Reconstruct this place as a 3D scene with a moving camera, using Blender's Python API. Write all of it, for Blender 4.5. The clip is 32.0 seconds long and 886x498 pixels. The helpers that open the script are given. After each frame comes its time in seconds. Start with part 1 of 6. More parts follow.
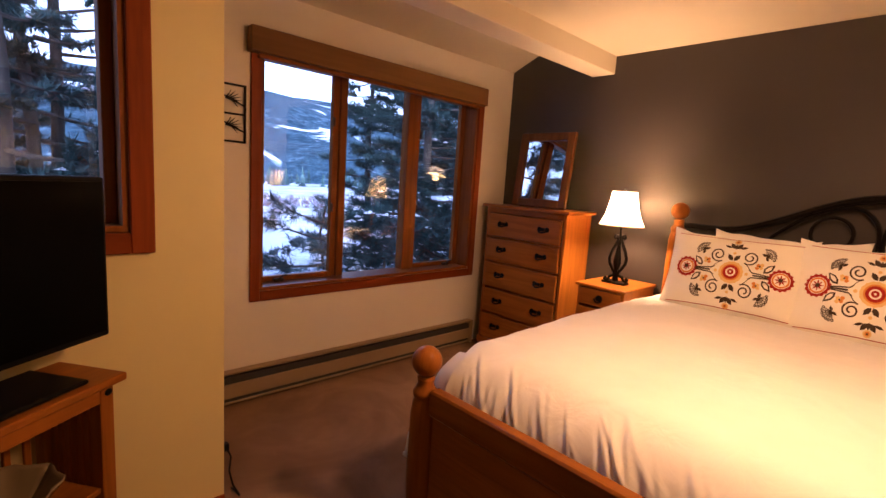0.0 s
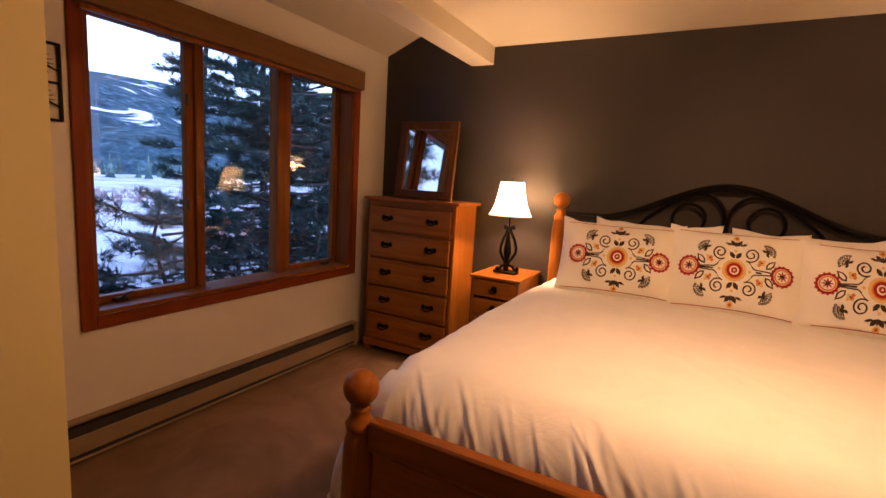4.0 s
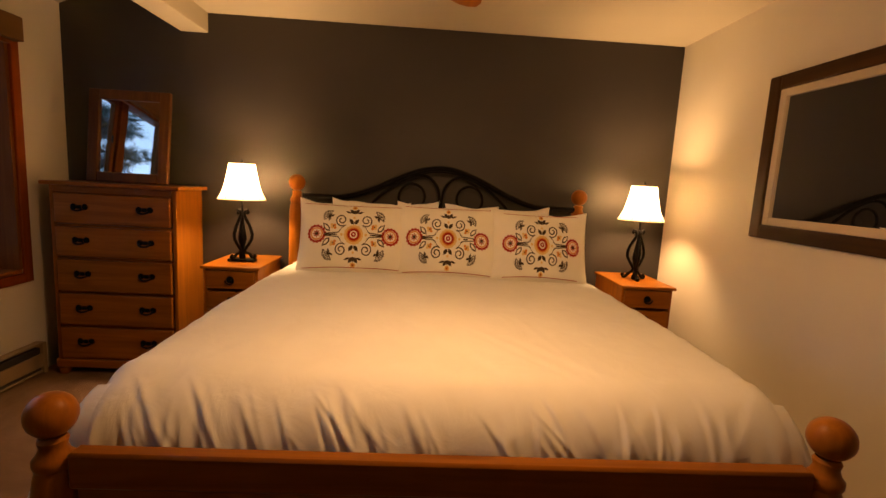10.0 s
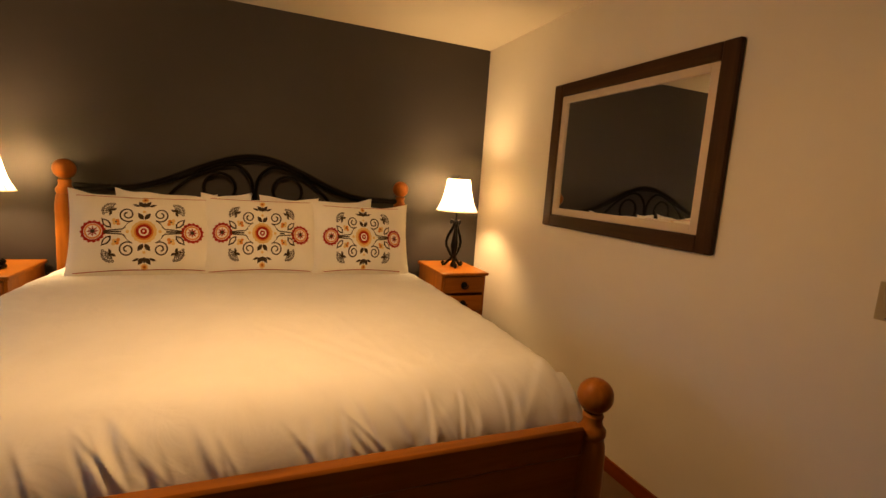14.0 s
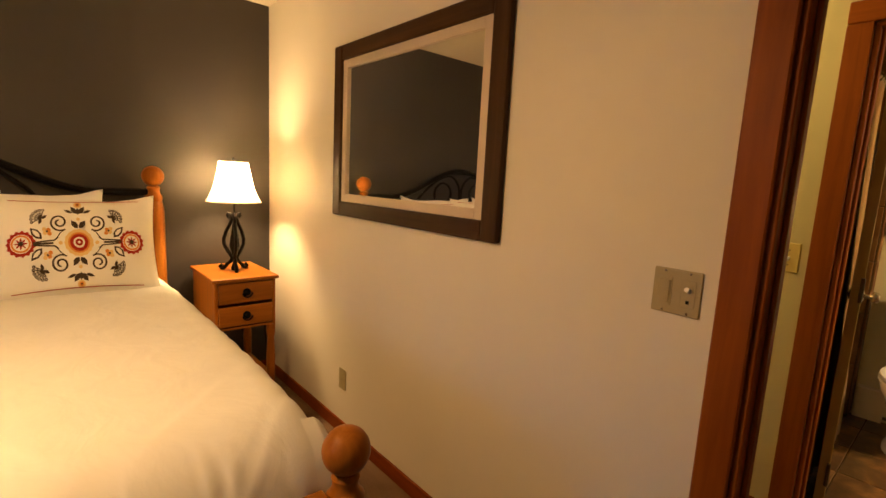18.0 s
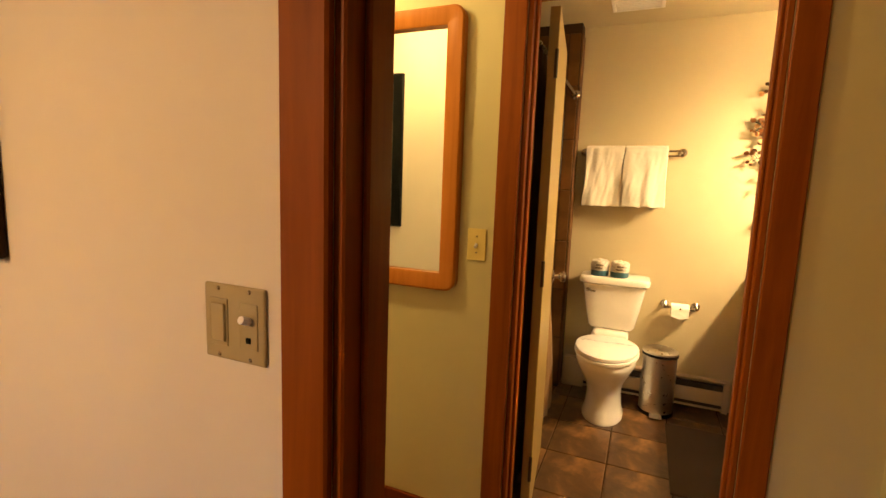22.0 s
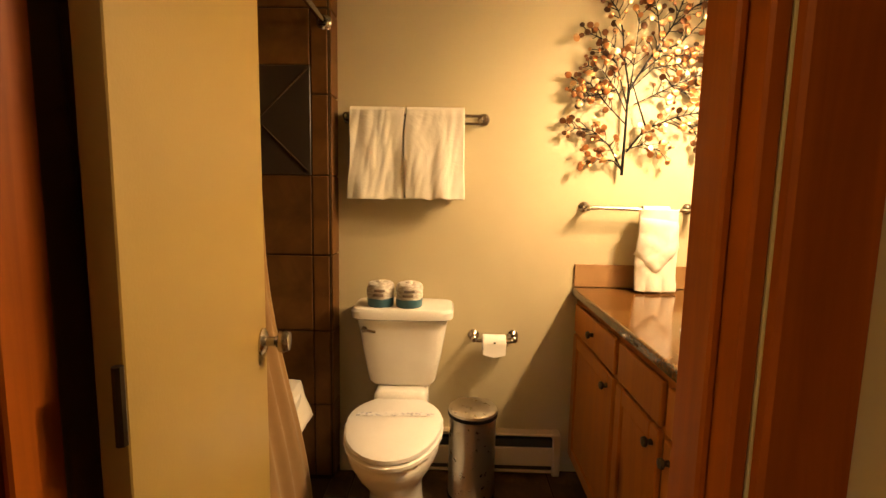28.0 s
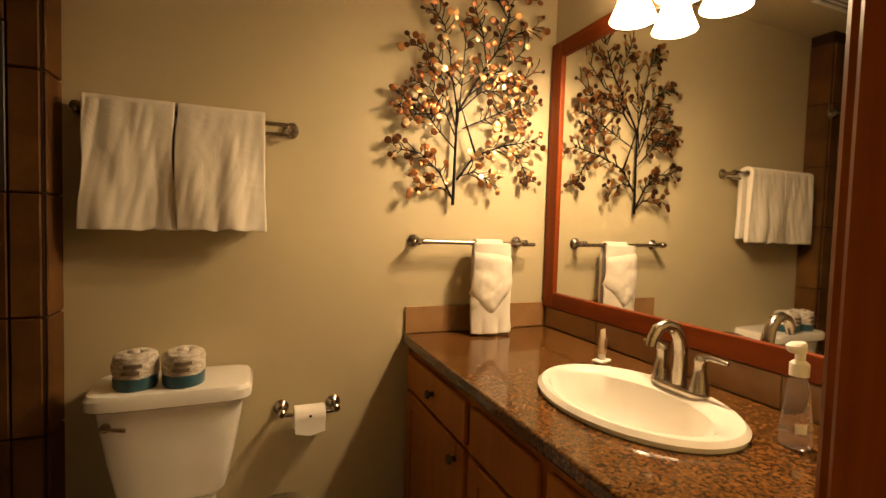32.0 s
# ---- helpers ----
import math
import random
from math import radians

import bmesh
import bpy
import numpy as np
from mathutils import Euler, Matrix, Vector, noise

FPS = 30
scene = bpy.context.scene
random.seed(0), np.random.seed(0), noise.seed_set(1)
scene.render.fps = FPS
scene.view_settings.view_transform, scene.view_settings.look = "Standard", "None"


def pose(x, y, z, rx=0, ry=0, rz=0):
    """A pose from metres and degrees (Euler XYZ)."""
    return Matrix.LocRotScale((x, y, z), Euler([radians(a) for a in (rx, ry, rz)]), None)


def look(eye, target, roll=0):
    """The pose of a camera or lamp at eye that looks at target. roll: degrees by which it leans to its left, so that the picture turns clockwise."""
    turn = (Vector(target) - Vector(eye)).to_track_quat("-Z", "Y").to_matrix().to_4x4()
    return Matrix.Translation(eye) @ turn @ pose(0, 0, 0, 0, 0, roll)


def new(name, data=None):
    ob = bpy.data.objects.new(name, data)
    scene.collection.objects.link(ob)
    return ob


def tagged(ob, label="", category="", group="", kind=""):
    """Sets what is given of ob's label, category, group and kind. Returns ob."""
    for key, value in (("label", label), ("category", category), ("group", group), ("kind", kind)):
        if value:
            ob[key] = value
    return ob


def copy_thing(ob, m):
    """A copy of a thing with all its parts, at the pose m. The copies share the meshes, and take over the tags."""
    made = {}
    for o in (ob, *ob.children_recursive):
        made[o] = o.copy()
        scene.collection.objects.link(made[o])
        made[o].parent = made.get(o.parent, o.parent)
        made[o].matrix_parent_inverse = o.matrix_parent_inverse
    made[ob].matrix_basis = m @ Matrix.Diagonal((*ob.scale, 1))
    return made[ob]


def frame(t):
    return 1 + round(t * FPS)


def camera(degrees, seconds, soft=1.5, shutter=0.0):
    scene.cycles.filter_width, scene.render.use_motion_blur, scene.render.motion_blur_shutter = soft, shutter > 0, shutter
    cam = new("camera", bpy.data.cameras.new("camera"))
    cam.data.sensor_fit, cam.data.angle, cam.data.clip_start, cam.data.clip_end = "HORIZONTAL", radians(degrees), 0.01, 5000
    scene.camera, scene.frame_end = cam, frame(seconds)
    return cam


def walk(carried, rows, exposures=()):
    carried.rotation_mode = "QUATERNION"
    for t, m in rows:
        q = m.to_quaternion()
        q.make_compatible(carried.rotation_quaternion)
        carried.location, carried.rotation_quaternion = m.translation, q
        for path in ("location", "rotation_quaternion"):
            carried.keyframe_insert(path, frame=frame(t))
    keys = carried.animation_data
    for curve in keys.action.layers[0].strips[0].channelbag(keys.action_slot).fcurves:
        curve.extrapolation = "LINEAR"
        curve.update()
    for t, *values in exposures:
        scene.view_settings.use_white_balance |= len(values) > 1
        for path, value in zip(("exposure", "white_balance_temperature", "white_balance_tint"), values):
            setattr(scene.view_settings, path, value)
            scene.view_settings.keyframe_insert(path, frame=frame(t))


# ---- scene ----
cam = camera(86.9, 32.0)
PATH = [
    (0, (0.321, 0.051, 1.42), (1.687, 1.486, 1.14), 3.8),
    (0.5, (0.324, 0.135, 1.409), (1.731, 1.529, 1.132), 3.9),
    (1, (0.331, 0.22, 1.397), (1.775, 1.577, 1.124), 3.8),
    (1.5, (0.334, 0.309, 1.402), (1.82, 1.62, 1.127), 4.0),
    (2, (0.346, 0.371, 1.405), (1.869, 1.638, 1.131), 3.8),
    (2.5, (0.358, 0.365, 1.418), (1.916, 1.587, 1.139), 3.4),
    (4.5, (0.312, 0.445, 1.405), (2.123, 1.248, 1.128), 3.7),
    (5, (0.306, 0.456, 1.388), (2.163, 1.148, 1.118), 3.8),
    (5.5, (0.309, 0.428, 1.378), (2.197, 1.032, 1.111), 3.7),
    (6, (0.297, 0.416, 1.379), (2.211, 0.927, 1.108), 3.7),
    (6.5, (0.288, 0.417, 1.361), (2.225, 0.839, 1.097), 3.5),
    (7, (0.286, 0.405, 1.373), (2.237, 0.751, 1.101), 3.3),
    (7.5, (0.283, 0.404, 1.386), (2.245, 0.673, 1.105), 3.2),
    (8, (0.292, 0.407, 1.389), (2.262, 0.599, 1.104), 3.1),
    (8.5, (0.294, 0.413, 1.39), (2.269, 0.53, 1.103), 3.0),
    (9, (0.3, 0.403, 1.388), (2.279, 0.448, 1.102), 3.0),
    (9.5, (0.305, 0.39, 1.388), (2.285, 0.363, 1.104), 3.0),
    (10, (0.306, 0.372, 1.39), (2.284, 0.276, 1.11), 3.2),
    (10.5, (0.3, 0.387, 1.381), (2.273, 0.197, 1.114), 3.3),
    (11, (0.294, 0.367, 1.365), (2.26, 0.101, 1.112), 3.4),
    (11.5, (0.289, 0.361, 1.384), (2.239, 0.008, 1.117), 3.7),
    (12, (0.302, 0.326, 1.381), (2.238, -0.1, 1.115), 3.9),
    (12.5, (0.309, 0.357, 1.398), (2.216, -0.179, 1.121), 3.8),
    (13, (0.298, 0.336, 1.404), (2.181, -0.277, 1.124), 3.8),
    (13.5, (0.301, 0.311, 1.395), (2.158, -0.382, 1.121), 4.0),
    (14, (0.324, 0.273, 1.407), (2.151, -0.492, 1.127), 4.0),
    (14.5, (0.346, 0.228, 1.41), (2.144, -0.599, 1.128), 3.7),
    (16.5, (0.45, -0.077, 1.384), (2.149, -1.094, 1.102), 3.1),
    (17, (0.497, -0.139, 1.374), (2.139, -1.248, 1.097), 3.2),
    (17.5, (0.524, -0.186, 1.39), (2.093, -1.392, 1.1), 3.0),
    (18, (0.545, -0.245, 1.4), (2.036, -1.546, 1.108), 3.0),
    (18.5, (0.566, -0.304, 1.399), (1.972, -1.699, 1.117), 3.2),
    (19, (0.575, -0.382, 1.39), (1.899, -1.857, 1.119), 3.0),
    (19.5, (0.579, -0.472, 1.38), (1.816, -2.022, 1.116), 2.8),
    (20, (0.569, -0.558, 1.373), (1.714, -2.177, 1.117), 2.7),
    (20.5, (0.553, -0.657, 1.372), (1.604, -2.34, 1.12), 2.6),
    (21, (0.537, -0.764, 1.372), (1.496, -2.501, 1.12), 2.6),
    (21.5, (0.505, -0.86, 1.375), (1.379, -2.639, 1.11), 2.4),
    (22, (0.483, -0.944, 1.362), (1.265, -2.766, 1.103), 2.1),
    (22.5, (0.468, -1.009, 1.362), (1.142, -2.874, 1.104), 2.0),
    (23, (0.479, -1.143, 1.37), (1.031, -3.047, 1.104), 2.0),
    (23.5, (0.475, -1.244, 1.372), (0.923, -3.176, 1.113), 1.9),
    (24, (0.477, -1.34, 1.367), (0.821, -3.295, 1.119), 1.8),
    (24.5, (0.476, -1.44, 1.363), (0.723, -3.411, 1.127), 1.8),
    (25, (0.462, -1.564, 1.367), (0.63, -3.544, 1.137), 1.6),
    (25.5, (0.432, -1.687, 1.366), (0.557, -3.671, 1.144), 1.4),
    (26, (0.439, -1.787, 1.358), (0.511, -3.775, 1.153), 1.4),
    (26.5, (0.443, -1.896, 1.359), (0.487, -3.886, 1.16), 1.1),
    (28.5, (0.424, -2.255, 1.305), (0.462, -4.238, 1.052), 1.1),
    (29, (0.433, -2.317, 1.325), (0.448, -4.3, 1.066), 0.9),
    (29.5, (0.411, -2.361, 1.32), (0.38, -4.35, 1.116), 1.1),
    (30, (0.433, -2.437, 1.329), (0.238, -4.421, 1.17), 1.4),
    (30.5, (0.443, -2.501, 1.35), (0.057, -4.459, 1.215), 1.7),
    (31, (0.411, -2.539, 1.317), (-0.112, -4.467, 1.232), 1.4),
    (31.5, (0.413, -2.565, 1.311), (-0.245, -4.452, 1.227), 1.3),
    (32, (0.419, -2.569, 1.318), (-0.333, -4.42, 1.224), 1.7),
]
walk(cam, [(t, look(eye, target, roll)) for t, eye, target, roll in PATH], [
    (0, 0.95, 6500, 38), (2.5, 0.85, 6550, 36), (5, 0.35, 6700, 34), (6, 0.25, 7000, 24), (9, 0.12, 7400, 20), (14, 0.15, 6700, 9), (17, 0.52, 6500, 5), (18, 0.75, 6400, 4),
    (20, 1.25, 6400, 4), (21, 1.3, 6400, 5), (22.5, 1.35, 6500, 8), (24, 1.32, 6600, 11), (26.5, 1.1, 6700, 12), (28.5, 0.55, 6500, 12), (30, 0.1, 6350, 11), (32, -0.4, 6250, 12)])

# ---- world, sun, lamps ----
world = bpy.data.worlds.new("world")
scene.world = world
world.use_nodes = True
wn, wl = world.node_tree.nodes, world.node_tree.links
sky = wn.new("ShaderNodeTexSky")
sky.sky_type, sky.sun_disc = "NISHITA", False
sky.sun_elevation, sky.sun_rotation = radians(9), radians(-150)
sky.air_density, sky.dust_density, sky.ozone_density = 1.0, 2.5, 3.0
grey, veil = wn.new("ShaderNodeRGBToBW"), wn.new("ShaderNodeMix")
veil.data_type = "RGBA"
tint = wn.new("ShaderNodeMix")
tint.data_type, tint.blend_type = "RGBA", "MULTIPLY"
tint.inputs[0].default_value, tint.inputs[7].default_value = 1.0, (0.46, 0.80, 1.38, 1)
veil.inputs[0].default_value = 0.75
wl.new(sky.outputs[0], grey.inputs[0])
wl.new(grey.outputs[0], tint.inputs[6])
wl.new(sky.outputs[0], veil.inputs[6])
wl.new(tint.outputs[2], veil.inputs[7])
wl.new(veil.outputs[2], wn["Background"].inputs[0])
wn["Background"].inputs[1].default_value = 0.95


def lamp(name, kind, m, power, colour, size=0.1, size_y=None):
    data = bpy.data.lights.new(name, kind)
    data.energy, data.color = power, colour
    if kind == "AREA":
        data.size = size
        if size_y:
            data.shape, data.size_y = "RECTANGLE", size_y
    elif kind == "POINT":
        data.shadow_soft_size = size
    elif kind == "SUN":
        data.angle = size
    ob = new(name, data)
    ob.matrix_world = m
    return ob


WARM = (1.0, 0.545, 0.215)
SHADED = (1.0, 0.62, 0.29)
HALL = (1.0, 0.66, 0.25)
BATH = (1.0, 0.67, 0.345)
lamp("sun", "SUN", look((0, 0, 30), (6, 20, 20)), 0.5, (0.62, 0.8, 1.0), radians(25))
lamp("bulb_left", "POINT", pose(3.44, 1.555, 1.355), 48, SHADED, 0.05)
lamp("bulb_right", "POINT", pose(3.44, -1.12, 1.355), 44, SHADED, 0.05)
# added overhead fill for bed and walls; no lit fan light is seen
lamp("fan_bulb", "POINT", pose(1.714, 0.247, 1.92), 18, WARM, 0.05)
lamp("fan_bowl_light", "AREA", pose(1.714, 0.247, 1.975), 9, WARM, 0.24)
for dy, dz, watts in ((-3.74, 2.045, 46), (-3.56, 2.045, 28), (-3.38, 2.045, 10)):
    lamp("vanity_bulb", "POINT", pose(-0.675, dy, dz - 0.045), watts, BATH, 0.03)
# unseen lamp, placed by guess to brighten the passage walls
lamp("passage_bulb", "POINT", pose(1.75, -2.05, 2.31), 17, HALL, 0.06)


# ---- materials ----
def clamp01(v):
    return max(0.0, min(1.0, v))


class Mat:
    """A small builder of procedural materials."""

    def __init__(self, name, rough=0.5, metal=0.0, spec=0.5):
        self.m = bpy.data.materials.new(name)
        self.m.use_nodes = True
        self.n, self.l = self.m.node_tree.nodes, self.m.node_tree.links
        self.b = self.n["Principled BSDF"]
        self.b.inputs["Roughness"].default_value = rough
        self.b.inputs["Metallic"].default_value = metal
        self.b.inputs["Specular IOR Level"].default_value = spec
        co = self.n.new("ShaderNodeTexCoord")
        self.co = co.outputs["Object"]

    def mapped(self, scale=(1, 1, 1), rot=(0, 0, 0)):
        mp = self.n.new("ShaderNodeMapping")
        mp.inputs["Scale"].default_value = scale
        mp.inputs["Rotation"].default_value = rot
        self.l.new(self.co, mp.inputs[0])
        return mp.outputs[0]

    def noise(self, scale, detail=4.0, rough=0.55, vec=None, distort=0.0):
        t = self.n.new("ShaderNodeTexNoise")
        t.inputs["Scale"].default_value = scale
        t.inputs["Detail"].default_value = detail
        t.inputs["Roughness"].default_value = rough
        t.inputs["Distortion"].default_value = distort
        self.l.new(vec or self.co, t.inputs["Vector"])
        return t.outputs["Fac"]

    def voronoi(self, scale, vec=None, out="Distance"):
        t = self.n.new("ShaderNodeTexVoronoi")
        t.inputs["Scale"].default_value = scale
        self.l.new(vec or self.co, t.inputs["Vector"])
        return t.outputs[out]

    def ramp(self, fac, stops):
        r = self.n.new("ShaderNodeValToRGB")
        e = r.color_ramp.elements
        while len(e) < len(stops):
            e.new(0.5)
        for k, (p, c) in enumerate(stops):
            e[k].position, e[k].color = p, (*c, 1)
        self.l.new(fac, r.inputs[0])
        return r.outputs[0]

    def mix(self, fac, a, b, mode="MIX"):
        x = self.n.new("ShaderNodeMix")
        x.data_type, x.blend_type = "RGBA", mode
        for sock, v in ((0, fac), (6, a), (7, b)):
            if hasattr(v, "is_linked"):
                self.l.new(v, x.inputs[sock])
            elif sock == 0:
                x.inputs[0].default_value = v
            else:
                x.inputs[sock].default_value = (*v, 1)
        return x.outputs[2]

    def rand(self):
        return self.n.new("ShaderNodeObjectInfo").outputs["Random"]

    def colour(self, c):
        if hasattr(c, "is_linked"):
            self.l.new(c, self.b.inputs["Base Color"])
        else:
            self.b.inputs["Base Color"].default_value = (*c, 1)
        return self

    def rough(self, fac, lo, hi):
        mr = self.n.new("ShaderNodeMapRange")
        mr.inputs[3].default_value, mr.inputs[4].default_value = lo, hi
        self.l.new(fac, mr.inputs[0])
        self.l.new(mr.outputs[0], self.b.inputs["Roughness"])
        return self

    def bump(self, fac, strength=0.2, dist=0.01):
        b = self.n.new("ShaderNodeBump")
        b.inputs["Strength"].default_value, b.inputs["Distance"].default_value = strength, dist
        self.l.new(fac, b.inputs["Height"])
        old = self.b.inputs["Normal"]
        if old.is_linked:
            self.l.new(old.links[0].from_socket, b.inputs["Normal"])
        self.l.new(b.outputs[0], old)
        return self


def paint(name, c, var=0.04, rough=0.6):
    k = Mat(name, rough)
    f = k.noise(1.3, 5)
    lo, hi = tuple(v * (1 - var) for v in c), tuple(min(1, v * (1 + var)) for v in c)
    k.colour(k.ramp(f, [(0.3, lo), (0.7, hi)]))
    k.bump(k.noise(160, 3), 0.12, 0.002)
    k.bump(k.noise(9, 3), 0.05, 0.004)
    return k.m


def wood(name, dark, light, axis="z", rough=0.35, knots=True, grain=26.0):
    k = Mat(name, rough, 0, 0.12)
    sc = {"x": (0.06, 1, 1), "y": (1, 0.06, 1), "z": (1, 1, 0.06)}[axis]
    v = k.mapped(sc)
    f = k.noise(grain, 6, 0.6, v, 0.6)
    g = k.noise(3.0, 3, 0.5, v, 1.2)
    mid = tuple((a + b) / 2 for a, b in zip(dark, light))
    c1 = k.ramp(f, [(0.3, dark), (0.5, mid), (0.72, light)])
    c2 = k.ramp(g, [(0.3, tuple(x * 0.8 for x in mid)), (0.7, light)])
    c = k.mix(0.42, c1, c2)
    if knots:
        kn = k.voronoi(4.2, k.mapped(tuple(s * 0.6 + 0.25 for s in sc)))
        kc = k.ramp(kn, [(0.06, (0.14, 0.08, 0.05)), (0.09, (0.42, 0.3, 0.22)), (0.16, (1, 1, 1))])
        c = k.mix(1.0, c, kc, "MULTIPLY")
    r = k.ramp(k.rand(), [(0.0, (0.86, 0.86, 0.86)), (1.0, (1, 1, 1))])
    c = k.mix(1.0, c, r, "MULTIPLY")
    k.colour(c)
    k.rough(f, rough - 0.07, rough + 0.12)
    k.bump(f, 0.08, 0.002)
    return k.m


def fabric(name, c, weave=900, rough=0.9, var=0.05, wrinkle=0.0):
    k = Mat(name, rough, spec=0.2)
    f = k.noise(5, 4)
    k.colour(k.ramp(f, [(0.3, tuple(v * (1 - var) for v in c)), (0.7, tuple(min(1, v * (1 + var)) for v in c))]))
    k.bump(k.noise(weave, 2), 0.15, 0.001)
    if wrinkle:
        k.bump(k.noise(7, 4, 0.5, k.mapped((1, 1, 1)), 0.8), wrinkle, 0.02)
    k.b.inputs["Sheen Weight"].default_value = 0.15
    return k.m


def metal(name, c, rough=0.3, m=1.0):
    k = Mat(name, rough, m)
    k.colour(c)
    k.rough(k.noise(40, 3), rough * 0.8, rough * 1.3)
    return k.m


def plain(name, c, rough=0.5, spec=0.5):
    k = Mat(name, rough, 0, spec)
    f = k.noise(12, 3)
    k.colour(k.ramp(f, [(0.35, tuple(v * 0.96 for v in c)), (0.65, c)]))
    return k.m


def glow(name, c, strength, base=(0.8, 0.8, 0.8)):
    k = Mat(name, 0.6)
    k.colour(base)
    k.b.inputs["Emission Color"].default_value = (*c, 1)
    k.b.inputs["Emission Strength"].default_value = strength
    return k.m


CREAM = paint("cream_paint", (0.69, 0.635, 0.52))
TVWALL = paint("yellow_beige_paint", (0.67, 0.575, 0.27))
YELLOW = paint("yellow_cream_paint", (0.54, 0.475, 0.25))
BATHWALL = paint("warm_cream_paint", (0.48, 0.41, 0.25))
DARKWALL = paint("charcoal_paint", (0.027, 0.0215, 0.018), 0.06, 0.55)
CEIL = paint("ceiling_paint", (0.52, 0.46, 0.345))
TRIM = wood("red_cedar_trim", (0.105, 0.017, 0.002), (0.27, 0.055, 0.007), "z", 0.4, False, 30)
TRIM_X = wood("red_cedar_trim_across", (0.105, 0.017, 0.002), (0.27, 0.055, 0.007), "x", 0.4, False, 30)
TRIM_Y = wood("red_cedar_trim_along", (0.105, 0.017, 0.002), (0.27, 0.055, 0.007), "y", 0.4, False, 30)
FIR = wood("fir_sash", (0.12, 0.033, 0.004), (0.26, 0.085, 0.014), "z", 0.4, False, 30)
PINE = wood("honey_pine", (0.155, 0.043, 0.004), (0.38, 0.132, 0.016), "z", 0.32)
PINE_Y = wood("honey_pine_across", (0.155, 0.043, 0.004), (0.38, 0.132, 0.016), "y", 0.32)
PINE_X = wood("honey_pine_along", (0.155, 0.043, 0.004), (0.38, 0.132, 0.016), "x", 0.32)
DTRIM = wood("cedar_door_trim", (0.145, 0.030, 0.002), (0.33, 0.086, 0.007), "z", 0.4, False, 30)
DTRIM_X = wood("cedar_door_trim_across", (0.145, 0.030, 0.002), (0.33, 0.086, 0.007), "x", 0.4, False, 30)
OAK = wood("amber_oak", (0.30, 0.098, 0.013), (0.48, 0.19, 0.032), "z", 0.35)
IRON = plain("black_iron", (0.004, 0.003, 0.0025), 0.5, 0.1)
BRONZE = metal("dark_bronze", (0.06, 0.045, 0.03), 0.4, 0.8)
CHROME = metal("brushed_nickel", (0.42, 0.37, 0.31), 0.24)
STEEL = metal("brushed_steel", (0.6, 0.57, 0.52), 0.28)
LINEN = fabric("white_linen", (0.80, 0.80, 0.755), 700, 0.85, 0.03, 0.3)
SHAM = fabric("cream_sham", (0.83, 0.815, 0.73), 800, 0.9, 0.03, 0.15)
TOWEL = fabric("white_terry", (0.72, 0.67, 0.57), 350, 0.95, 0.06, 0.3)
CURTAIN = fabric("tan_curtain", (0.22, 0.125, 0.042), 500, 0.85, 0.05)
PORCELAIN = plain("white_porcelain", (0.82, 0.79, 0.72), 0.12)
PLASTIC = plain("ivory_plastic", (0.36, 0.295, 0.15), 0.35)
IVORY = plain("yellowed_ivory_plastic", (0.68, 0.53, 0.17), 0.35)
WHITEP = plain("white_plastic", (0.8, 0.78, 0.74), 0.35)
BLACKP = plain("black_plastic", (0.005, 0.005, 0.005), 0.4, 0.1)
SCREEN = plain("black_screen", (0.002, 0.002, 0.002), 0.3, 0.02)
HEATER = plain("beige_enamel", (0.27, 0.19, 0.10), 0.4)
# near black; puts the shade of slots and recesses into the colour
DARKGAP = plain("dark_gap", (0.03, 0.025, 0.02), 0.7)
RED = fabric("red_thread", (0.36, 0.022, 0.012))
ORANGE = fabric("orange_thread", (0.66, 0.26, 0.05))
YELLOWT = fabric("yellow_thread", (0.74, 0.54, 0.22))
OLIVE = fabric("dark_olive_thread", (0.055, 0.038, 0.024))
SNOW = fabric("snow", (0.80, 0.83, 0.88), 30, 0.9, 0.06)

_k = Mat("carpet", 0.95, 0, 0.1)
_c = _k.ramp(_k.noise(1.7, 5, 0.62, None, 1.2), [(0.32, (0.15, 0.083, 0.045)), (0.68, (0.33, 0.20, 0.115))])
_k.colour(_k.mix(0.35, _c, _k.ramp(_k.noise(420, 2), [(0.3, (0.09, 0.055, 0.03)), (0.7, (0.36, 0.23, 0.14))])))
_k.bump(_k.noise(420, 2), 0.6, 0.006)
CARPET = _k.m

_k = Mat("slate_tile", 0.42)
_c = _k.ramp(_k.noise(4.5, 7, 0.62, None, 0.8), [(0.32, (0.028, 0.015, 0.006)), (0.5, (0.085, 0.043, 0.016)), (0.68, (0.26, 0.13, 0.042))])
_r = _k.ramp(_k.rand(), [(0.0, (0.75, 0.72, 0.7)), (1.0, (1.0, 1.0, 1.0))])
_k.colour(_k.mix(1.0, _c, _r, "MULTIPLY")).rough(_k.noise(9, 5), 0.24, 0.5)
_k.bump(_k.noise(14, 6), 0.25, 0.006)
SLATE = _k.m
_k = Mat("shower_tile", 0.55, 0, 0.12)
_c = _k.ramp(_k.noise(3.5, 6, 0.6, None, 0.6), [(0.3, (0.065, 0.027, 0.007)), (0.7, (0.15, 0.068, 0.017))])
_r = _k.ramp(_k.rand(), [(0.0, (0.82, 0.8, 0.78)), (1.0, (1.0, 1.0, 1.0))])
_k.colour(_k.mix(1.0, _c, _r, "MULTIPLY"))
_k.bump(_k.noise(30, 4), 0.08, 0.003)
WALLTILE = _k.m
GROUT = plain("grout", (0.045, 0.026, 0.012), 0.9, 0.1)
_k = Mat("beige_tile", 0.35)
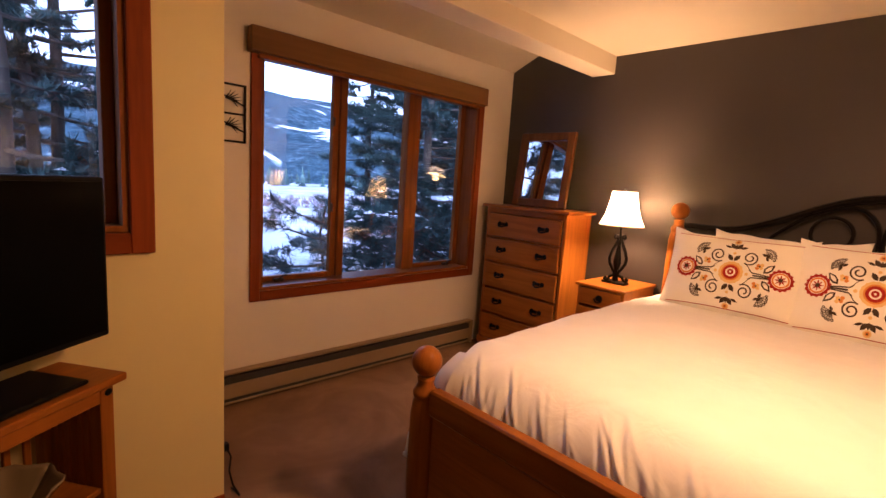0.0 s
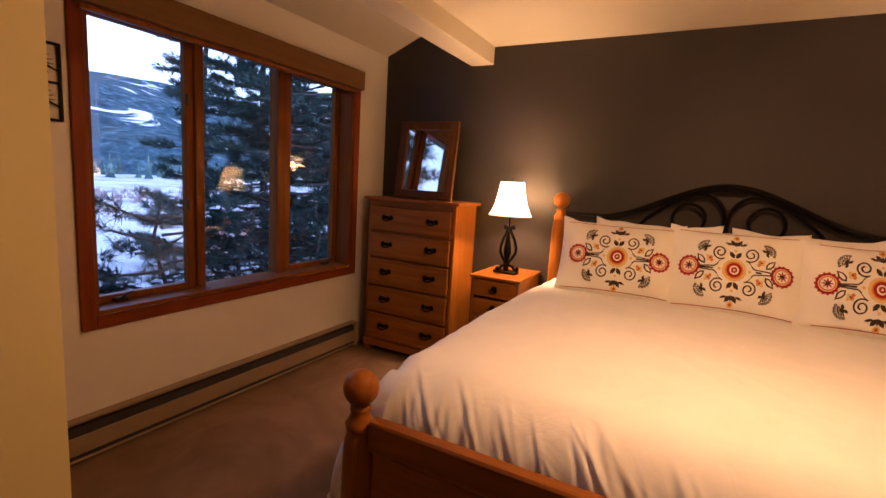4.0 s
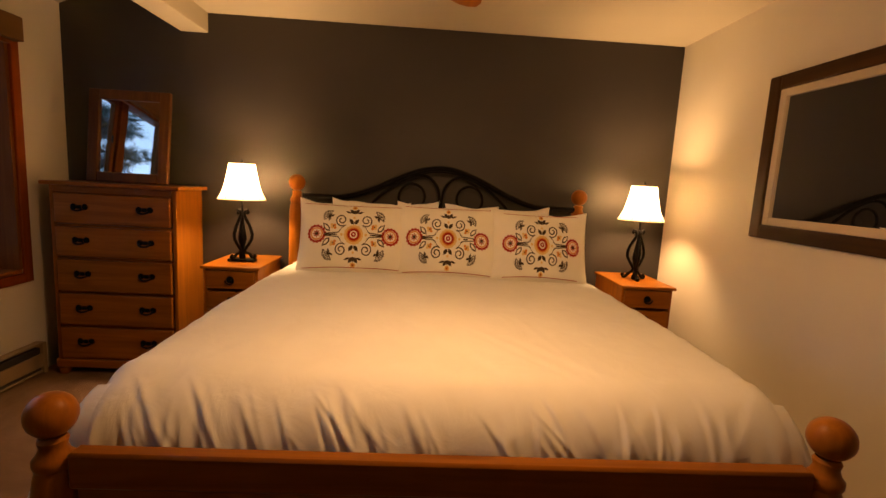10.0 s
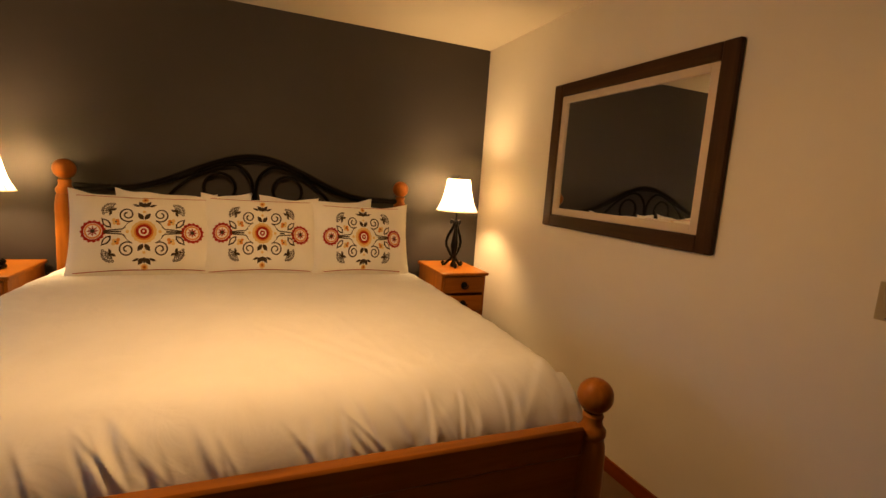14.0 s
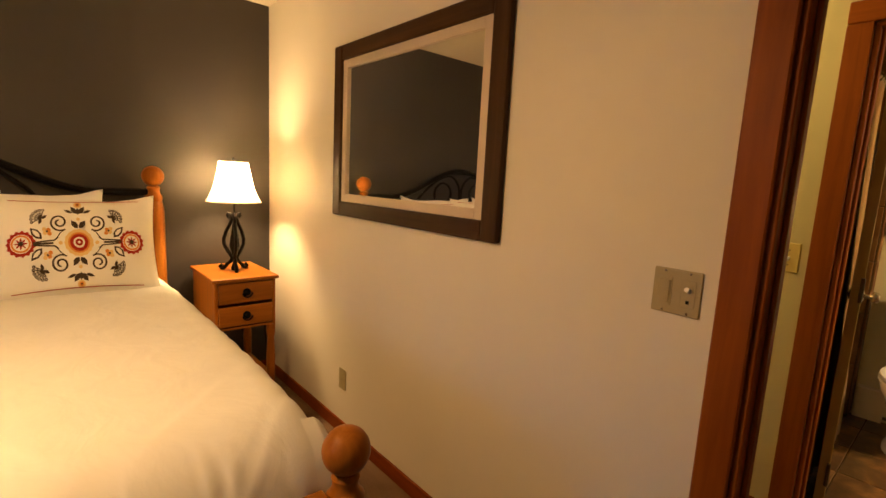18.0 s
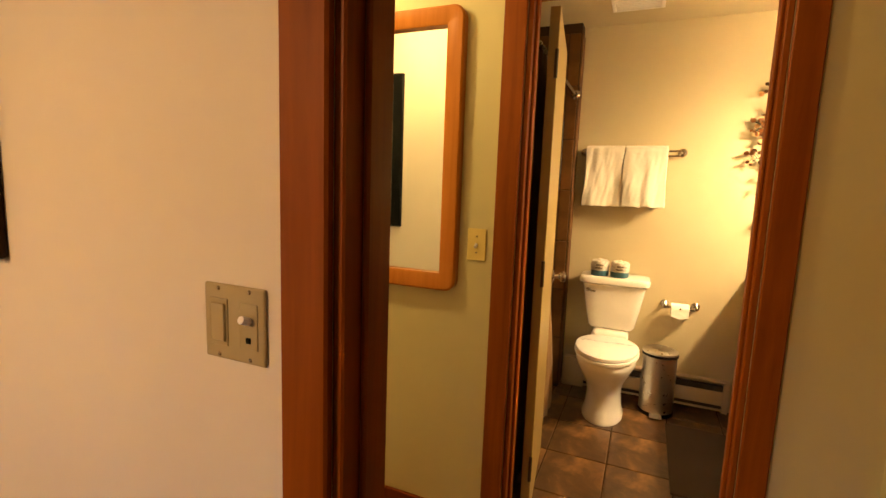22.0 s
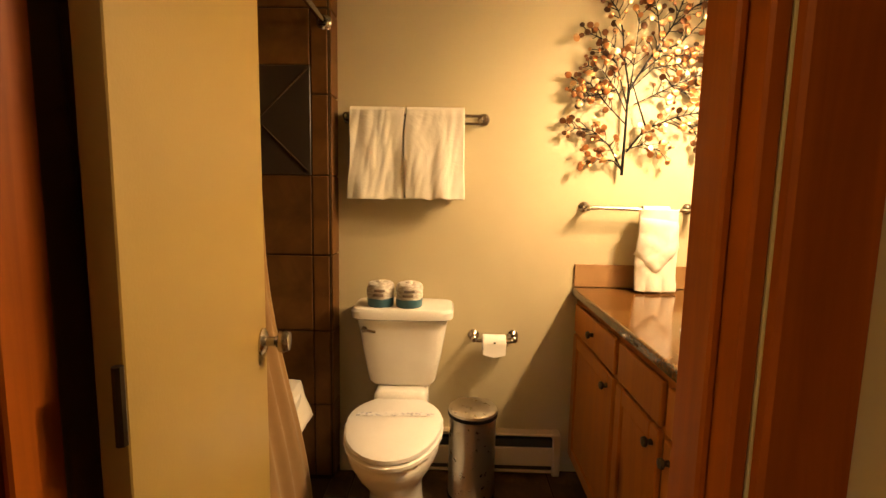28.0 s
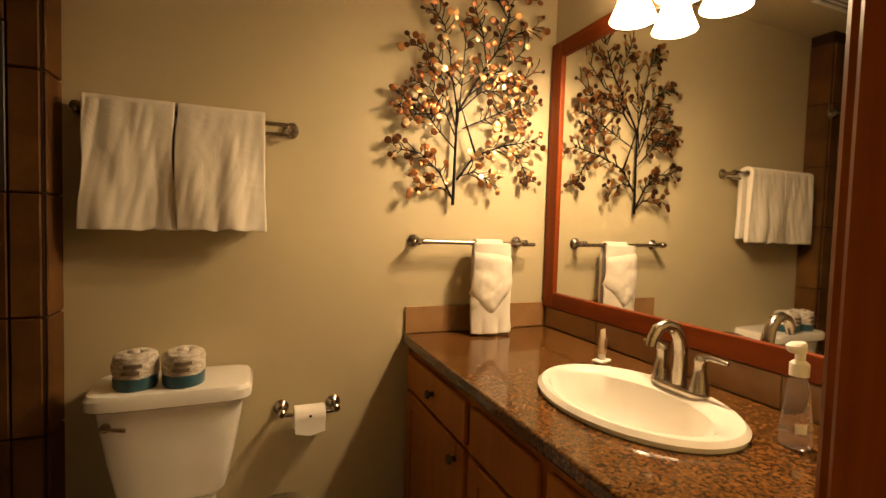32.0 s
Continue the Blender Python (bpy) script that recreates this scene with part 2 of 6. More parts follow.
_k.colour(_k.ramp(_k.noise(8, 6), [(0.3, (0.22, 0.115, 0.042)), (0.7, (0.33, 0.185, 0.074))]))
BEIGETILE = _k.m

_k = Mat("brown_granite", 0.10, 0, 0.4)
_a = _k.ramp(_k.noise(120, 5, 0.7), [(0.38, (0.010, 0.005, 0.003)), (0.48, (0.075, 0.030, 0.008)), (0.6, (0.17, 0.075, 0.018)), (0.72, (0.34, 0.19, 0.055))])
_b = _k.ramp(_k.voronoi(170, None, "Color"), [(0.2, (0.02, 0.01, 0.006)), (0.6, (0.13, 0.055, 0.013)), (0.9, (0.27, 0.135, 0.034))])
_k.colour(_k.mix(0.4, _a, _b))
GRANITE = _k.m

_k = Mat("mirror", 0.02, 1.0)
_k.colour((0.86, 0.86, 0.84))
MIRROR = _k.m

_m = bpy.data.materials.new("pane_glass")
_m.use_nodes = True
_n, _l = _m.node_tree.nodes, _m.node_tree.links
_n.remove(_n["Principled BSDF"])
_t, _g, _f, _x, _p, _q = (_n.new(s) for s in ("ShaderNodeBsdfTransparent", "ShaderNodeBsdfGlossy", "ShaderNodeLayerWeight", "ShaderNodeMixShader", "ShaderNodeMath", "ShaderNodeMapRange"))
_p.operation, _p.inputs[1].default_value = "POWER", 3.5
_q.inputs[3].default_value, _q.inputs[4].default_value = 0.045, 0.7
_g.inputs["Roughness"].default_value = 0.01
_t.inputs[0].default_value = (0.93, 0.95, 0.96, 1)
_l.new(_f.outputs["Facing"], _p.inputs[0]), _l.new(_p.outputs[0], _q.inputs[0]), _l.new(_q.outputs[0], _x.inputs[0])
_l.new(_t.outputs[0], _x.inputs[1]), _l.new(_g.outputs[0], _x.inputs[2])
_l.new(_x.outputs[0], _n["Material Output"].inputs[0])
GLASS = _m

_k = Mat("clear_plastic", 0.05)
_k.colour((0.93, 0.9, 0.93))
_k.b.inputs["Transmission Weight"].default_value = 0.92
_k.b.inputs["IOR"].default_value = 1.2
CLEAR = _k.m

_k = Mat("lamp_shade", 0.8, 0, 0.2)
_k.colour((0.27, 0.26, 0.23))
_k.bump(_k.noise(300, 2), 0.1, 0.001)
_t, _x = _k.n.new("ShaderNodeBsdfTranslucent"), _k.n.new("ShaderNodeAddShader")
_t.inputs[0].default_value = (0.53, 0.50, 0.43, 1)
_k.l.new(_k.b.outputs[0], _x.inputs[0]), _k.l.new(_t.outputs[0], _x.inputs[1])
_k.l.new(_x.outputs[0], _k.n["Material Output"].inputs[0])
SHADE = _k.m
VANITY_GLASS = glow("lit_vanity_glass", (1.0, 0.67, 0.345), 30, (0.35, 0.34, 0.31))
FROST = glow("frosted_shade", (1.0, 0.74, 0.42), 2.5, (0.35, 0.34, 0.31))
_n, _l = FROST.node_tree.nodes, FROST.node_tree.links
_t, _x = _n.new("ShaderNodeBsdfTranslucent"), _n.new("ShaderNodeAddShader")
_t.inputs[0].default_value = (0.72, 0.7, 0.63, 1)
_l.new(_n["Principled BSDF"].outputs[0], _x.inputs[0]), _l.new(_t.outputs[0], _x.inputs[1])
_l.new(_x.outputs[0], _n["Material Output"].inputs[0])


# ---- mesh helpers ----
def part(name, bm, material, parent=None, label="", smooth=False):
    me = bpy.data.meshes.new(name)
    bmesh.ops.recalc_face_normals(bm, faces=bm.faces)
    bm.to_mesh(me)
    bm.free()
    for m in material if isinstance(material, (list, tuple)) else [material]:
        me.materials.append(m)
    if smooth:
        me.polygons.foreach_set("use_smooth", [True] * len(me.polygons))
        me.set_sharp_from_angle(angle=radians(40))
    ob = new(name, me)
    if parent is not None:
        ob.parent = parent
    if label:
        tagged(ob, label)
    return ob


def thing(name, x=0, y=0, z=0, rz=0, label="", category="", group="", kind=""):
    ob = new(name)
    ob.matrix_world = pose(x, y, z, 0, 0, rz)
    return tagged(ob, label, category, group, kind)


def box(bm, x0, y0, z0, x1, y1, z1, bevel=0.0, seg=1, m=None):
    vs = [bm.verts.new((x, y, z)) for x in (x0, x1) for y in (y0, y1) for z in (z0, z1)]
    if m is not None:
        for v in vs:
            v.co = m @ v.co
    fs = [bm.faces.new([vs[k] for k in f]) for f in ((0, 1, 3, 2), (4, 6, 7, 5), (0, 4, 5, 1), (2, 3, 7, 6), (0, 2, 6, 4), (1, 5, 7, 3))]
    if bevel:
        es = {e for f in fs for e in f.edges}
        bmesh.ops.bevel(bm, geom=list(es), offset=bevel, segments=seg, profile=0.5, affect="EDGES")
    return bm


def B(*a, **k):
    return box(bmesh.new(), *a, **k)


def lathe(bm, prof, cx=0.0, cy=0.0, n=20, sx=1.0, sy=1.0, close=True, m=None):
    """Turns a profile of (radius, z) about a vertical axis."""
    rings = []
    for r, z in prof:
        ring = []
        for k in range(n):
            a = 2 * math.pi * k / n
            co = Vector((cx + sx * r * math.cos(a), cy + sy * r * math.sin(a), z))
            ring.append(bm.verts.new(m @ co if m is not None else co))
        rings.append(ring)
    for a, b in zip(rings, rings[1:]):
        for k in range(n):
            bm.faces.new((a[k], a[(k + 1) % n], b[(k + 1) % n], b[k]))
    if close:
        bm.faces.new(rings[0][::-1])
        bm.faces.new(rings[-1])
    return bm


def L(prof, *a, **k):
    return lathe(bmesh.new(), prof, *a, **k)


def tube(bm, pts, r, n=8, r1=None, flat=1.0):
    """A round bar through points; r1 is the radius at its end."""
    pts = [Vector(p) for p in pts]
    r1 = r if r1 is None else r1
    rings, up = [], None
    for k, p in enumerate(pts):
        d = (pts[min(k + 1, len(pts) - 1)] - pts[max(k - 1, 0)]).normalized()
        if up is None:
            up = d.orthogonal().normalized()
        side = d.cross(up).normalized()
        up = side.cross(d).normalized()
        rr = r + (r1 - r) * k / max(1, len(pts) - 1)
        rings.append([bm.verts.new(p + (side * math.cos(a) + up * math.sin(a) * flat) * rr) for a in (2 * math.pi * j / n for j in range(n))])
    for a, b in zip(rings, rings[1:]):
        for j in range(n):
            bm.faces.new((a[j], a[(j + 1) % n], b[(j + 1) % n], b[j]))
    bm.faces.new(rings[0][::-1])
    bm.faces.new(rings[-1])
    return bm


def T(pts, r, n=8, **k):
    return tube(bmesh.new(), pts, r, n, **k)


def arc(fn, n=16, a=0.0, b=1.0):
    return [fn(a + (b - a) * k / n) for k in range(n + 1)]


def ball(bm, c, r, u=14, v=10, s=(1, 1, 1)):
    bmesh.ops.create_uvsphere(bm, u_segments=u, v_segments=v, radius=1,
                              matrix=Matrix.Translation(c) @ Matrix.Diagonal((r * s[0], r * s[1], r * s[2], 1)))
    return bm


def surface(bm, nu, nv, fn):
    g = [[bm.verts.new(fn(i / nu, j / nv)) for j in range(nv + 1)] for i in range(nu + 1)]
    for i in range(nu):
        for j in range(nv):
            bm.faces.new((g[i][j], g[i + 1][j], g[i + 1][j + 1], g[i][j + 1]))
    return bm


def wall_with_holes(name, axis, at, thick, lo, hi, z0, z1, holes, mat, label=""):
    """A wall across axis from at to at + thick, spanning lo..hi, with holes (a, b, z0, z1)."""
    bm = bmesh.new()
    cuts = sorted({lo, hi, *(h[0] for h in holes), *(h[1] for h in holes)})
    for a, b in zip(cuts, cuts[1:]):
        mid = (a + b) / 2
        spans, z = [], z0
        for h in sorted((h for h in holes if h[0] <= mid <= h[1]), key=lambda h: h[2]):
            spans.append((z, h[2]))
            z = h[3]
        spans.append((z, z1))
        for s, e in spans:
            if e - s > 1e-4:
                if axis == "y":
                    box(bm, a, min(at, at + thick), s, b, max(at, at + thick), e)
                else:
                    box(bm, min(at, at + thick), a, s, max(at, at + thick), b, e)
    bmesh.ops.remove_doubles(bm, verts=bm.verts, dist=1e-5)
    seen = {}
    for f in bm.faces:
        seen.setdefault(tuple(sorted(v.index for v in f.verts)), []).append(f)
    dupes = [f for fs in seen.values() if len(fs) > 1 for f in fs]
    if dupes:
        bmesh.ops.delete(bm, geom=dupes, context="FACES_ONLY")
    return tagged(part(name, bm, mat), label, "wall", kind="structure")

# ---- structure ----
Z1 = 2.44
# bedroom
wall_with_holes("wall_north", "y", 2.86, 0.22, 0.78, 3.95, -0.1, 2.75, [(1.451, 3.299, 0.685, 2.15)], CREAM, "cream painted bedroom wall with a wide window")
wall_with_holes("wall_television", "y", 1.93, 0.20, -2.6, 0.94, -0.1, 2.75, [(-0.716, 0.634, 1.183, 2.16)], TVWALL, "cream painted bedroom wall beside the television")
wall_with_holes("wall_return", "x", 0.79, 0.15, 2.13, 2.86, -0.1, 2.75, [], TVWALL, "short cream painted return wall")
wall_with_holes("wall_headboard", "x", 3.73, 0.20, -1.437, 2.86, -0.1, 2.95, [], DARKWALL, "charcoal grey accent wall behind the bed")
wall_with_holes("wall_mirror_side", "y", -1.557, 0.12, -2.6, 3.93, 0, Z1, [(0.05, 0.85, -0.01, 2.05)], CREAM, "cream painted bedroom wall with a doorway")
wall_with_holes("wall_west", "x", -2.72, 0.12, -1.55, 2.13, -0.1, Z1 + 0.1, [], CREAM, "cream painted bedroom wall")
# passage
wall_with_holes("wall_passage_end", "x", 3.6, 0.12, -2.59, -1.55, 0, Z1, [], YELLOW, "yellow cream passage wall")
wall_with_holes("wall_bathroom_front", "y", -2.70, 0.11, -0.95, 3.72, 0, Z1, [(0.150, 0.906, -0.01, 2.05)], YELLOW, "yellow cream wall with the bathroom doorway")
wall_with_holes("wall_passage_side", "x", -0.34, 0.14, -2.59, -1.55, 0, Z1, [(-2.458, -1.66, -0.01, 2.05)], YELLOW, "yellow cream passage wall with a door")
# bathroom
wall_with_holes("wall_bathroom_back", "y", -4.41, 0.12, -0.95, 0.953, 0, Z1, [], BATHWALL, "warm cream bathroom wall behind the toilet")
wall_with_holes("wall_vanity", "x", -0.895, 0.12, -4.29, -2.71, 0, Z1, [], BATHWALL, "warm cream bathroom wall above the vanity")
wall_with_holes("wall_shower_end", "y", -4.41, 0.235, 0.953, 1.9, 0, Z1, [], GROUT, "shower end wall")
wall_with_holes("wall_shower_side", "x", 1.78, 0.12, -4.175, -2.71, 0, Z1, [], GROUT, "shower side wall")

tagged(part("floor", B(-2.72, -1.55, -0.1, 3.95, 3.08, 0.0), CARPET), "brown cut pile bedroom carpet", "carpet", kind="structure")
tagged(part("floor_passage", B(-0.34, -2.71, -0.1, 3.72, -1.551, 0.001), CARPET), "brown carpet in the passage", "carpet", kind="structure")
bath_floor = tagged(part("floor_bathroom", B(-0.9, -4.41, -0.1, 1.9, -2.711, -0.004), GROUT), "dark slate tile floor with joints", "tile floor", kind="structure")

# ceilings: flat over the bed, sloped towards the window, a boxed beam between
tagged(part("ceiling", B(-2.72, -1.55, Z1, 3.93, 1.885, Z1 + 0.1), CEIL), "cream painted flat ceiling", "ceiling", kind="structure")
bm = bmesh.new()
box(bm, 0.7, 2.06, 0, 3.93, 3.08, 0.08)
for v in bm.verts:
    v.co.z += 2.435 + (2.86 - v.co.y) * 0.43
tagged(part("ceiling_slope", bm, CEIL), "sloped cream ceiling above the window", "ceiling", kind="structure")
tagged(part("ceiling_beam", B(-2.72, 1.885, 2.31, 3.73, 2.07, 2.95, 0.004), CEIL), "cream painted boxed ceiling beam", "beam", kind="structure")
tagged(part("ceiling_passage", B(-0.34, -2.71, Z1, 3.72, -1.551, Z1 + 0.1), CEIL), "cream passage ceiling", "ceiling", kind="structure")
tagged(part("ceiling_bathroom", B(-0.9, -4.41, Z1, 1.9, -2.711, Z1 + 0.1), BATHWALL), "warm cream bathroom ceiling", "ceiling", kind="structure")


def baseboard(x0, y0, x1, y1, h=0.075, mat=TRIM_X):
    return tagged(part("baseboard", B(x0, y0, 0.0, x1, y1, h, 0.003), mat), "red stained wooden baseboard", "baseboard", kind="structure")


baseboard(0.93, -1.437, 3.73, -1.424)
baseboard(-2.6, 1.917, 0.94, 1.93)
baseboard(3.717, -1.424, 3.73, 1.9, mat=TRIM_Y)
baseboard(1.01, -2.59, 3.6, -2.578)


# ---- windows ----
def window_unit(name, y_in, x0, x1, z0, z1, panes, depth, label, casing=True, low=0.035):
    """A wooden window in a wall whose room face is at y_in; panes are spans along x."""
    w = thing(name, (x0 + x1) / 2, y_in, z0, label=label, category="window", kind="structure")
    inv = w.matrix_world.inverted()

    def put(n, bm, mat, parent=w, lab="", smooth=False):
        bm.transform(inv)
        return part(n, bm, mat, parent, lab, smooth)
    c = 0.062 if z0 < 1 else 0.072
    if casing:
        put("casing", B(x0 - c, y_in - 0.02, z0 - c, x0, y_in, z1, 0.004), TRIM)
        put("casing", B(x1, y_in - 0.02, z0 - c, x1 + c, y_in, z1, 0.004), TRIM)
        put("casing", B(x0, y_in - 0.021, z0 - c, x1, y_in, z0, 0.004), TRIM_X)
        put("casing", B(x0 - c, y_in - 0.02, z1, x1 + c, y_in, z1 + c, 0.004), TRIM_X)
    g = y_in + depth
    # jambs that line the opening
    put("jamb", B(x0, y_in - 0.004, z0 + 0.022, x0 + 0.02, g + 0.05, z1), FIR)
    put("jamb", B(x1 - 0.02, y_in - 0.004, z0 + 0.022, x1, g + 0.05, z1), FIR)
    put("jamb", B(x0 + 0.02, y_in - 0.004, z1 - 0.02, x1 - 0.02, g + 0.05, z1), FIR)
    put("sill", B(x0, y_in - 0.004, z0, x1, g + 0.05, z0 + 0.022, 0.003), FIR)
    last = x0 + 0.02
    for a, b, kind in panes:
        if a - last > 0.005:
            put("mullion", B(last, g - 0.045, z0 + 0.022, a - 0.045 if kind == "c" else a - 0.012, g + 0.04, z1 - 0.02, 0.003), FIR)
        s = 0.045 if kind == "c" else 0.012
        lo = z0 + 0.022
        if kind == "c":
            bm = bmesh.new()
            box(bm, a - s, g - 0.022, lo, a, g + 0.022, z1 - 0.02, 0.003)
            box(bm, b, g - 0.022, lo, b + s, g + 0.022, z1 - 0.02, 0.003)
            box(bm, a, g - 0.022, lo, b, g + 0.022, lo + low, 0.003)
            box(bm, a, g - 0.022, z1 - 0.065, b, g + 0.022, z1 - 0.02, 0.003)
            put("sash", bm, FIR)
            bm = bmesh.new()
            kx = b - 0.10 if a > 2 else a + 0.10
            box(bm, kx - 0.035, g - 0.055, lo, kx + 0.035, g - 0.022, lo + 0.022, 0.006)
            tube(bm, [(kx, g - 0.05, lo + 0.018), (kx + 0.02, g - 0.06, lo + 0.04), (kx + 0.05, g - 0.062, lo + 0.045)], 0.006)
            put("crank", bm, BRONZE, w, "dark bronze window crank")
            for hz in (0.35, 0.75):
                zz = z0 + (z1 - z0) * hz
                put("sash_hinge", B((b if a < 2 else a) - 0.004, g - 0.034, zz - 0.03, (b if a < 2 else a) + 0.012, g - 0.022, zz + 0.03, 0.002), BRONZE, w)
        gb = lo + (low if kind == "c" else 0.01)
        gt = z1 - (0.065 if kind == "c" else 0.03)
        p = put("pane", B(a, g - 0.003, gb, b, g + 0.003, gt), GLASS, w, "clear double glazed pane")
        p.visible_shadow = False
        last = b + (0.045 if kind == "c" else 0.012)
    if x1 - 0.02 - last > 0.005:
        put("mullion", B(last, g - 0.045, z0 + 0.022, x1 - 0.02, g + 0.04, z1 - 0.02, 0.003), FIR)
    return w


window_unit("window_1", 2.86, 1.451, 3.299, 0.685, 2.15, [(1.524, 2.003, "c"), (2.112, 2.632, "f"), (2.782, 3.234, "c")], 0.15,
            "three part wooden window with a red cedar casing")
window_unit("window_2", 1.93, -0.716, 0.634, 1.183, 2.16, [(-0.63, -0.09, "c"), (0.05, 0.565, "f")], 0.13,
            "wooden window above the television with a red cedar casing")

valance = thing("window_shade", 2.34, 2.82, 2.135, label="tan wooden shade valance above the bedroom window", category="window shade")
part("headrail", B(-0.978, -0.05, -0.06, 0.978, 0.018, 0.076, 0.004), wood("tan_valance", (0.12, 0.057, 0.017), (0.20, 0.10, 0.032), "x", 0.5, False), valance)
part("bottom_rail", B(-0.92, -0.02, -0.085, 0.92, 0.015, -0.061, 0.003), FIR, valance)


# ---- doorways ----
def door_casing(name, axis, face, out, a, b, top, w=0.075, mat=DTRIM, label="red stained wooden door casing"):
    """Casing on one face of a wall: three boards round the opening a..b; out is the way it stands proud."""
    c = thing(name, label=label, category="door casing", kind="structure")
    f0, f1 = sorted((face, face + out * 0.018))
    for s, e, z0, z1, m in ((a - w, a, 0.0, top, mat), (b, b + w, 0.0, top, mat), (a - w, b + w, top, top + w, DTRIM_X if axis == "y" else TRIM_Y)):
        bm = B(s, f0, z0, e, f1, z1, 0.004) if axis == "y" else B(f0, s, z0, f1, e, z1, 0.004)
        part("casing_board", bm, m, c)
    return c


def door_jamb(axis, f0, f1, a, b, top, stop, label="red stained wooden door jamb"):
    """The lining of an opening through a wall from f0 to f1, with a stop strip."""
    j = thing("door_jamb", label=label, category="door jamb", kind="structure")
    t = 0.018

    def bx(s, g0, z0, e, g1, z1, n, m=DTRIM):
        bm = B(s, g0, z0, e, g1, z1, 0.003) if axis == "y" else B(g0, s, z0, g1, e, z1, 0.003)
        part(n, bm, m, j)
    bx(a, f0, 0, a + t, f1, top - t, "side_board")
    bx(b - t, f0, 0, b, f1, top - t, "side_board")
    bx(a, f0, top - t, b, f1, top, "head_board", DTRIM_X)
    bx(a + t, stop, 0, a + t + 0.011, stop + 0.035, top - t, "stop_strip")
    bx(b - t - 0.011, stop, 0, b - t, stop + 0.035, top - t, "stop_strip")
    bx(a + t + 0.011, stop, top - t - 0.011, b - t - 0.011, stop + 0.035, top - t, "stop_strip", DTRIM_X)
    return j


door_casing("door_1", "y", -1.437, 1, 0.047, 0.846, 2.05, 0.077)
door_casing("door_1_inner", "y", -1.557, -1, 0.045, 0.855, 2.05, 0.07)
door_jamb("y", -1.557, -1.437, 0.05, 0.85, 2.05, -1.512)
door_casing("door_2", "y", -2.59, 1, 0.150, 0.906, 2.05, 0.080)
door_jamb("y", -2.70, -2.59, 0.150, 0.906, 2.05, -2.655)
door_casing("door_2_inner", "y", -2.70, -1, 0.145, 0.911, 2.05, 0.05)
door_jamb("x", -0.34, -0.20, -2.458, -1.66, 2.05, -0.315)
door_casing("door_3", "x", -0.20, 1, -2.458, -1.66, 2.05, 0.062)


def knob(parent, m, side=1, mat=CHROME):
    """A turned door knob whose rose lies on the plane of m and which stands out along its z."""
    bm = L([(0.0, 0.0), (0.033, 0.0), (0.033, 0.004), (0.026, 0.009), (0.012, 0.012), (0.011, 0.03), (0.016, 0.036), (0.026, 0.043), (0.028, 0.055), (0.022, 0.066), (0.0, 0.069)], n=20, close=False, m=m)
    return part("door_knob", bm, mat, parent, "brushed nickel door knob", True)


bath_door = thing("bathroom_door", 0.821, -2.715, 0, label="open cream painted flush bathroom door", category="door")
bath_door.matrix_world = pose(0.821, -2.715, 0, 0, 0, 6.7)
# a shadow over the leaf is put into its darkened cream paint
part("leaf", B(0.0, -0.602, 0.012, 0.036, -0.002, 2.02, 0.002), paint("cream_door_paint", (0.28, 0.19, 0.05), 0.04, 0.4), bath_door)
for sd in (1, -1):
    knob(bath_door, pose(0.0 if sd > 0 else 0.036, -0.565, 0.945, 0, -90 * sd, 0))
for hz in (0.25, 1.05, 1.82):
    part("hinge", L([(0.007, hz - 0.05), (0.007, hz + 0.05)], 0.004, 0.006, 8), BRONZE, bath_door, "dark bronze hinge")

entry_door = thing("entry_door", -0.25, -2.445, 0, label="closed cream painted flush door with a knob and deadbolt", category="door")
# cream colour lowered here to hold the dimness of this corner
part("leaf", B(-0.02, 0.005, 0.012, 0.02, 0.78, 2.03, 0.002), paint("cream_entry_paint", (0.32, 0.21, 0.085), 0.04, 0.4), entry_door)
knob(entry_door, pose(0.02, 0.04, 0.84, 0, 90, 0))
part("deadbolt", L([(0.0, 0.0), (0.03, 0.0), (0.03, 0.006), (0.024, 0.012), (0.0, 0.014)], n=18, close=False, m=pose(0.02, 0.04, 1.005, 0, 90, 0)), CHROME, entry_door, "round nickel deadbolt", True)


# ---- heaters ----
def heater(x0, x1, y_wall, out, h, d, mat, label):
    """A baseboard heater along x on a wall."""
    ht = thing("baseboard_heater", (x0 + x1) / 2, y_wall, 0.0, label=label, category="heater")
    w = (x1 - x0) / 2

    def put(n, y0, z0, y1, z1, m, a=-w, b=w, bev=0.003):
        s = sorted((y0 * out, y1 * out))
        part(n, B(a, s[0], z0, b, s[1], z1, bev), m, ht)
    put("back_plate", 0, 0.012, 0.012, h, mat)
    put("front_cover", d - 0.012, 0.058, d, h * (0.7 if out > 0 else 0.68), mat)
    put("hood", 0.012, h - 0.012, d * 0.86, h, mat)
    # dark block added so that the slot shows its shade
    put("fin_core", 0.016, 0.03, d - 0.016, h - 0.03, DARKGAP, -w + 0.02, w - 0.02, 0)
    put("lower_lip", 0.012, 0.02, d * 0.92, 0.032, mat)
    put("end_cap", 0.0, 0.01, d + 0.003, h + 0.002, mat, -w - 0.004, -w + 0.03)
    put("end_cap", 0.0, 0.01, d + 0.003, h + 0.002, mat, w - 0.14 if out > 0 and w < 0.7 else w - 0.03, w + 0.004)
    return ht


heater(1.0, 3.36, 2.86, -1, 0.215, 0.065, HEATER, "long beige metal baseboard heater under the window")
heater(-0.088, 0.93, -4.29, 1, 0.21, 0.06, plain("cream_enamel", (0.52, 0.42, 0.28), 0.35), "short cream metal baseboard heater behind the toilet")


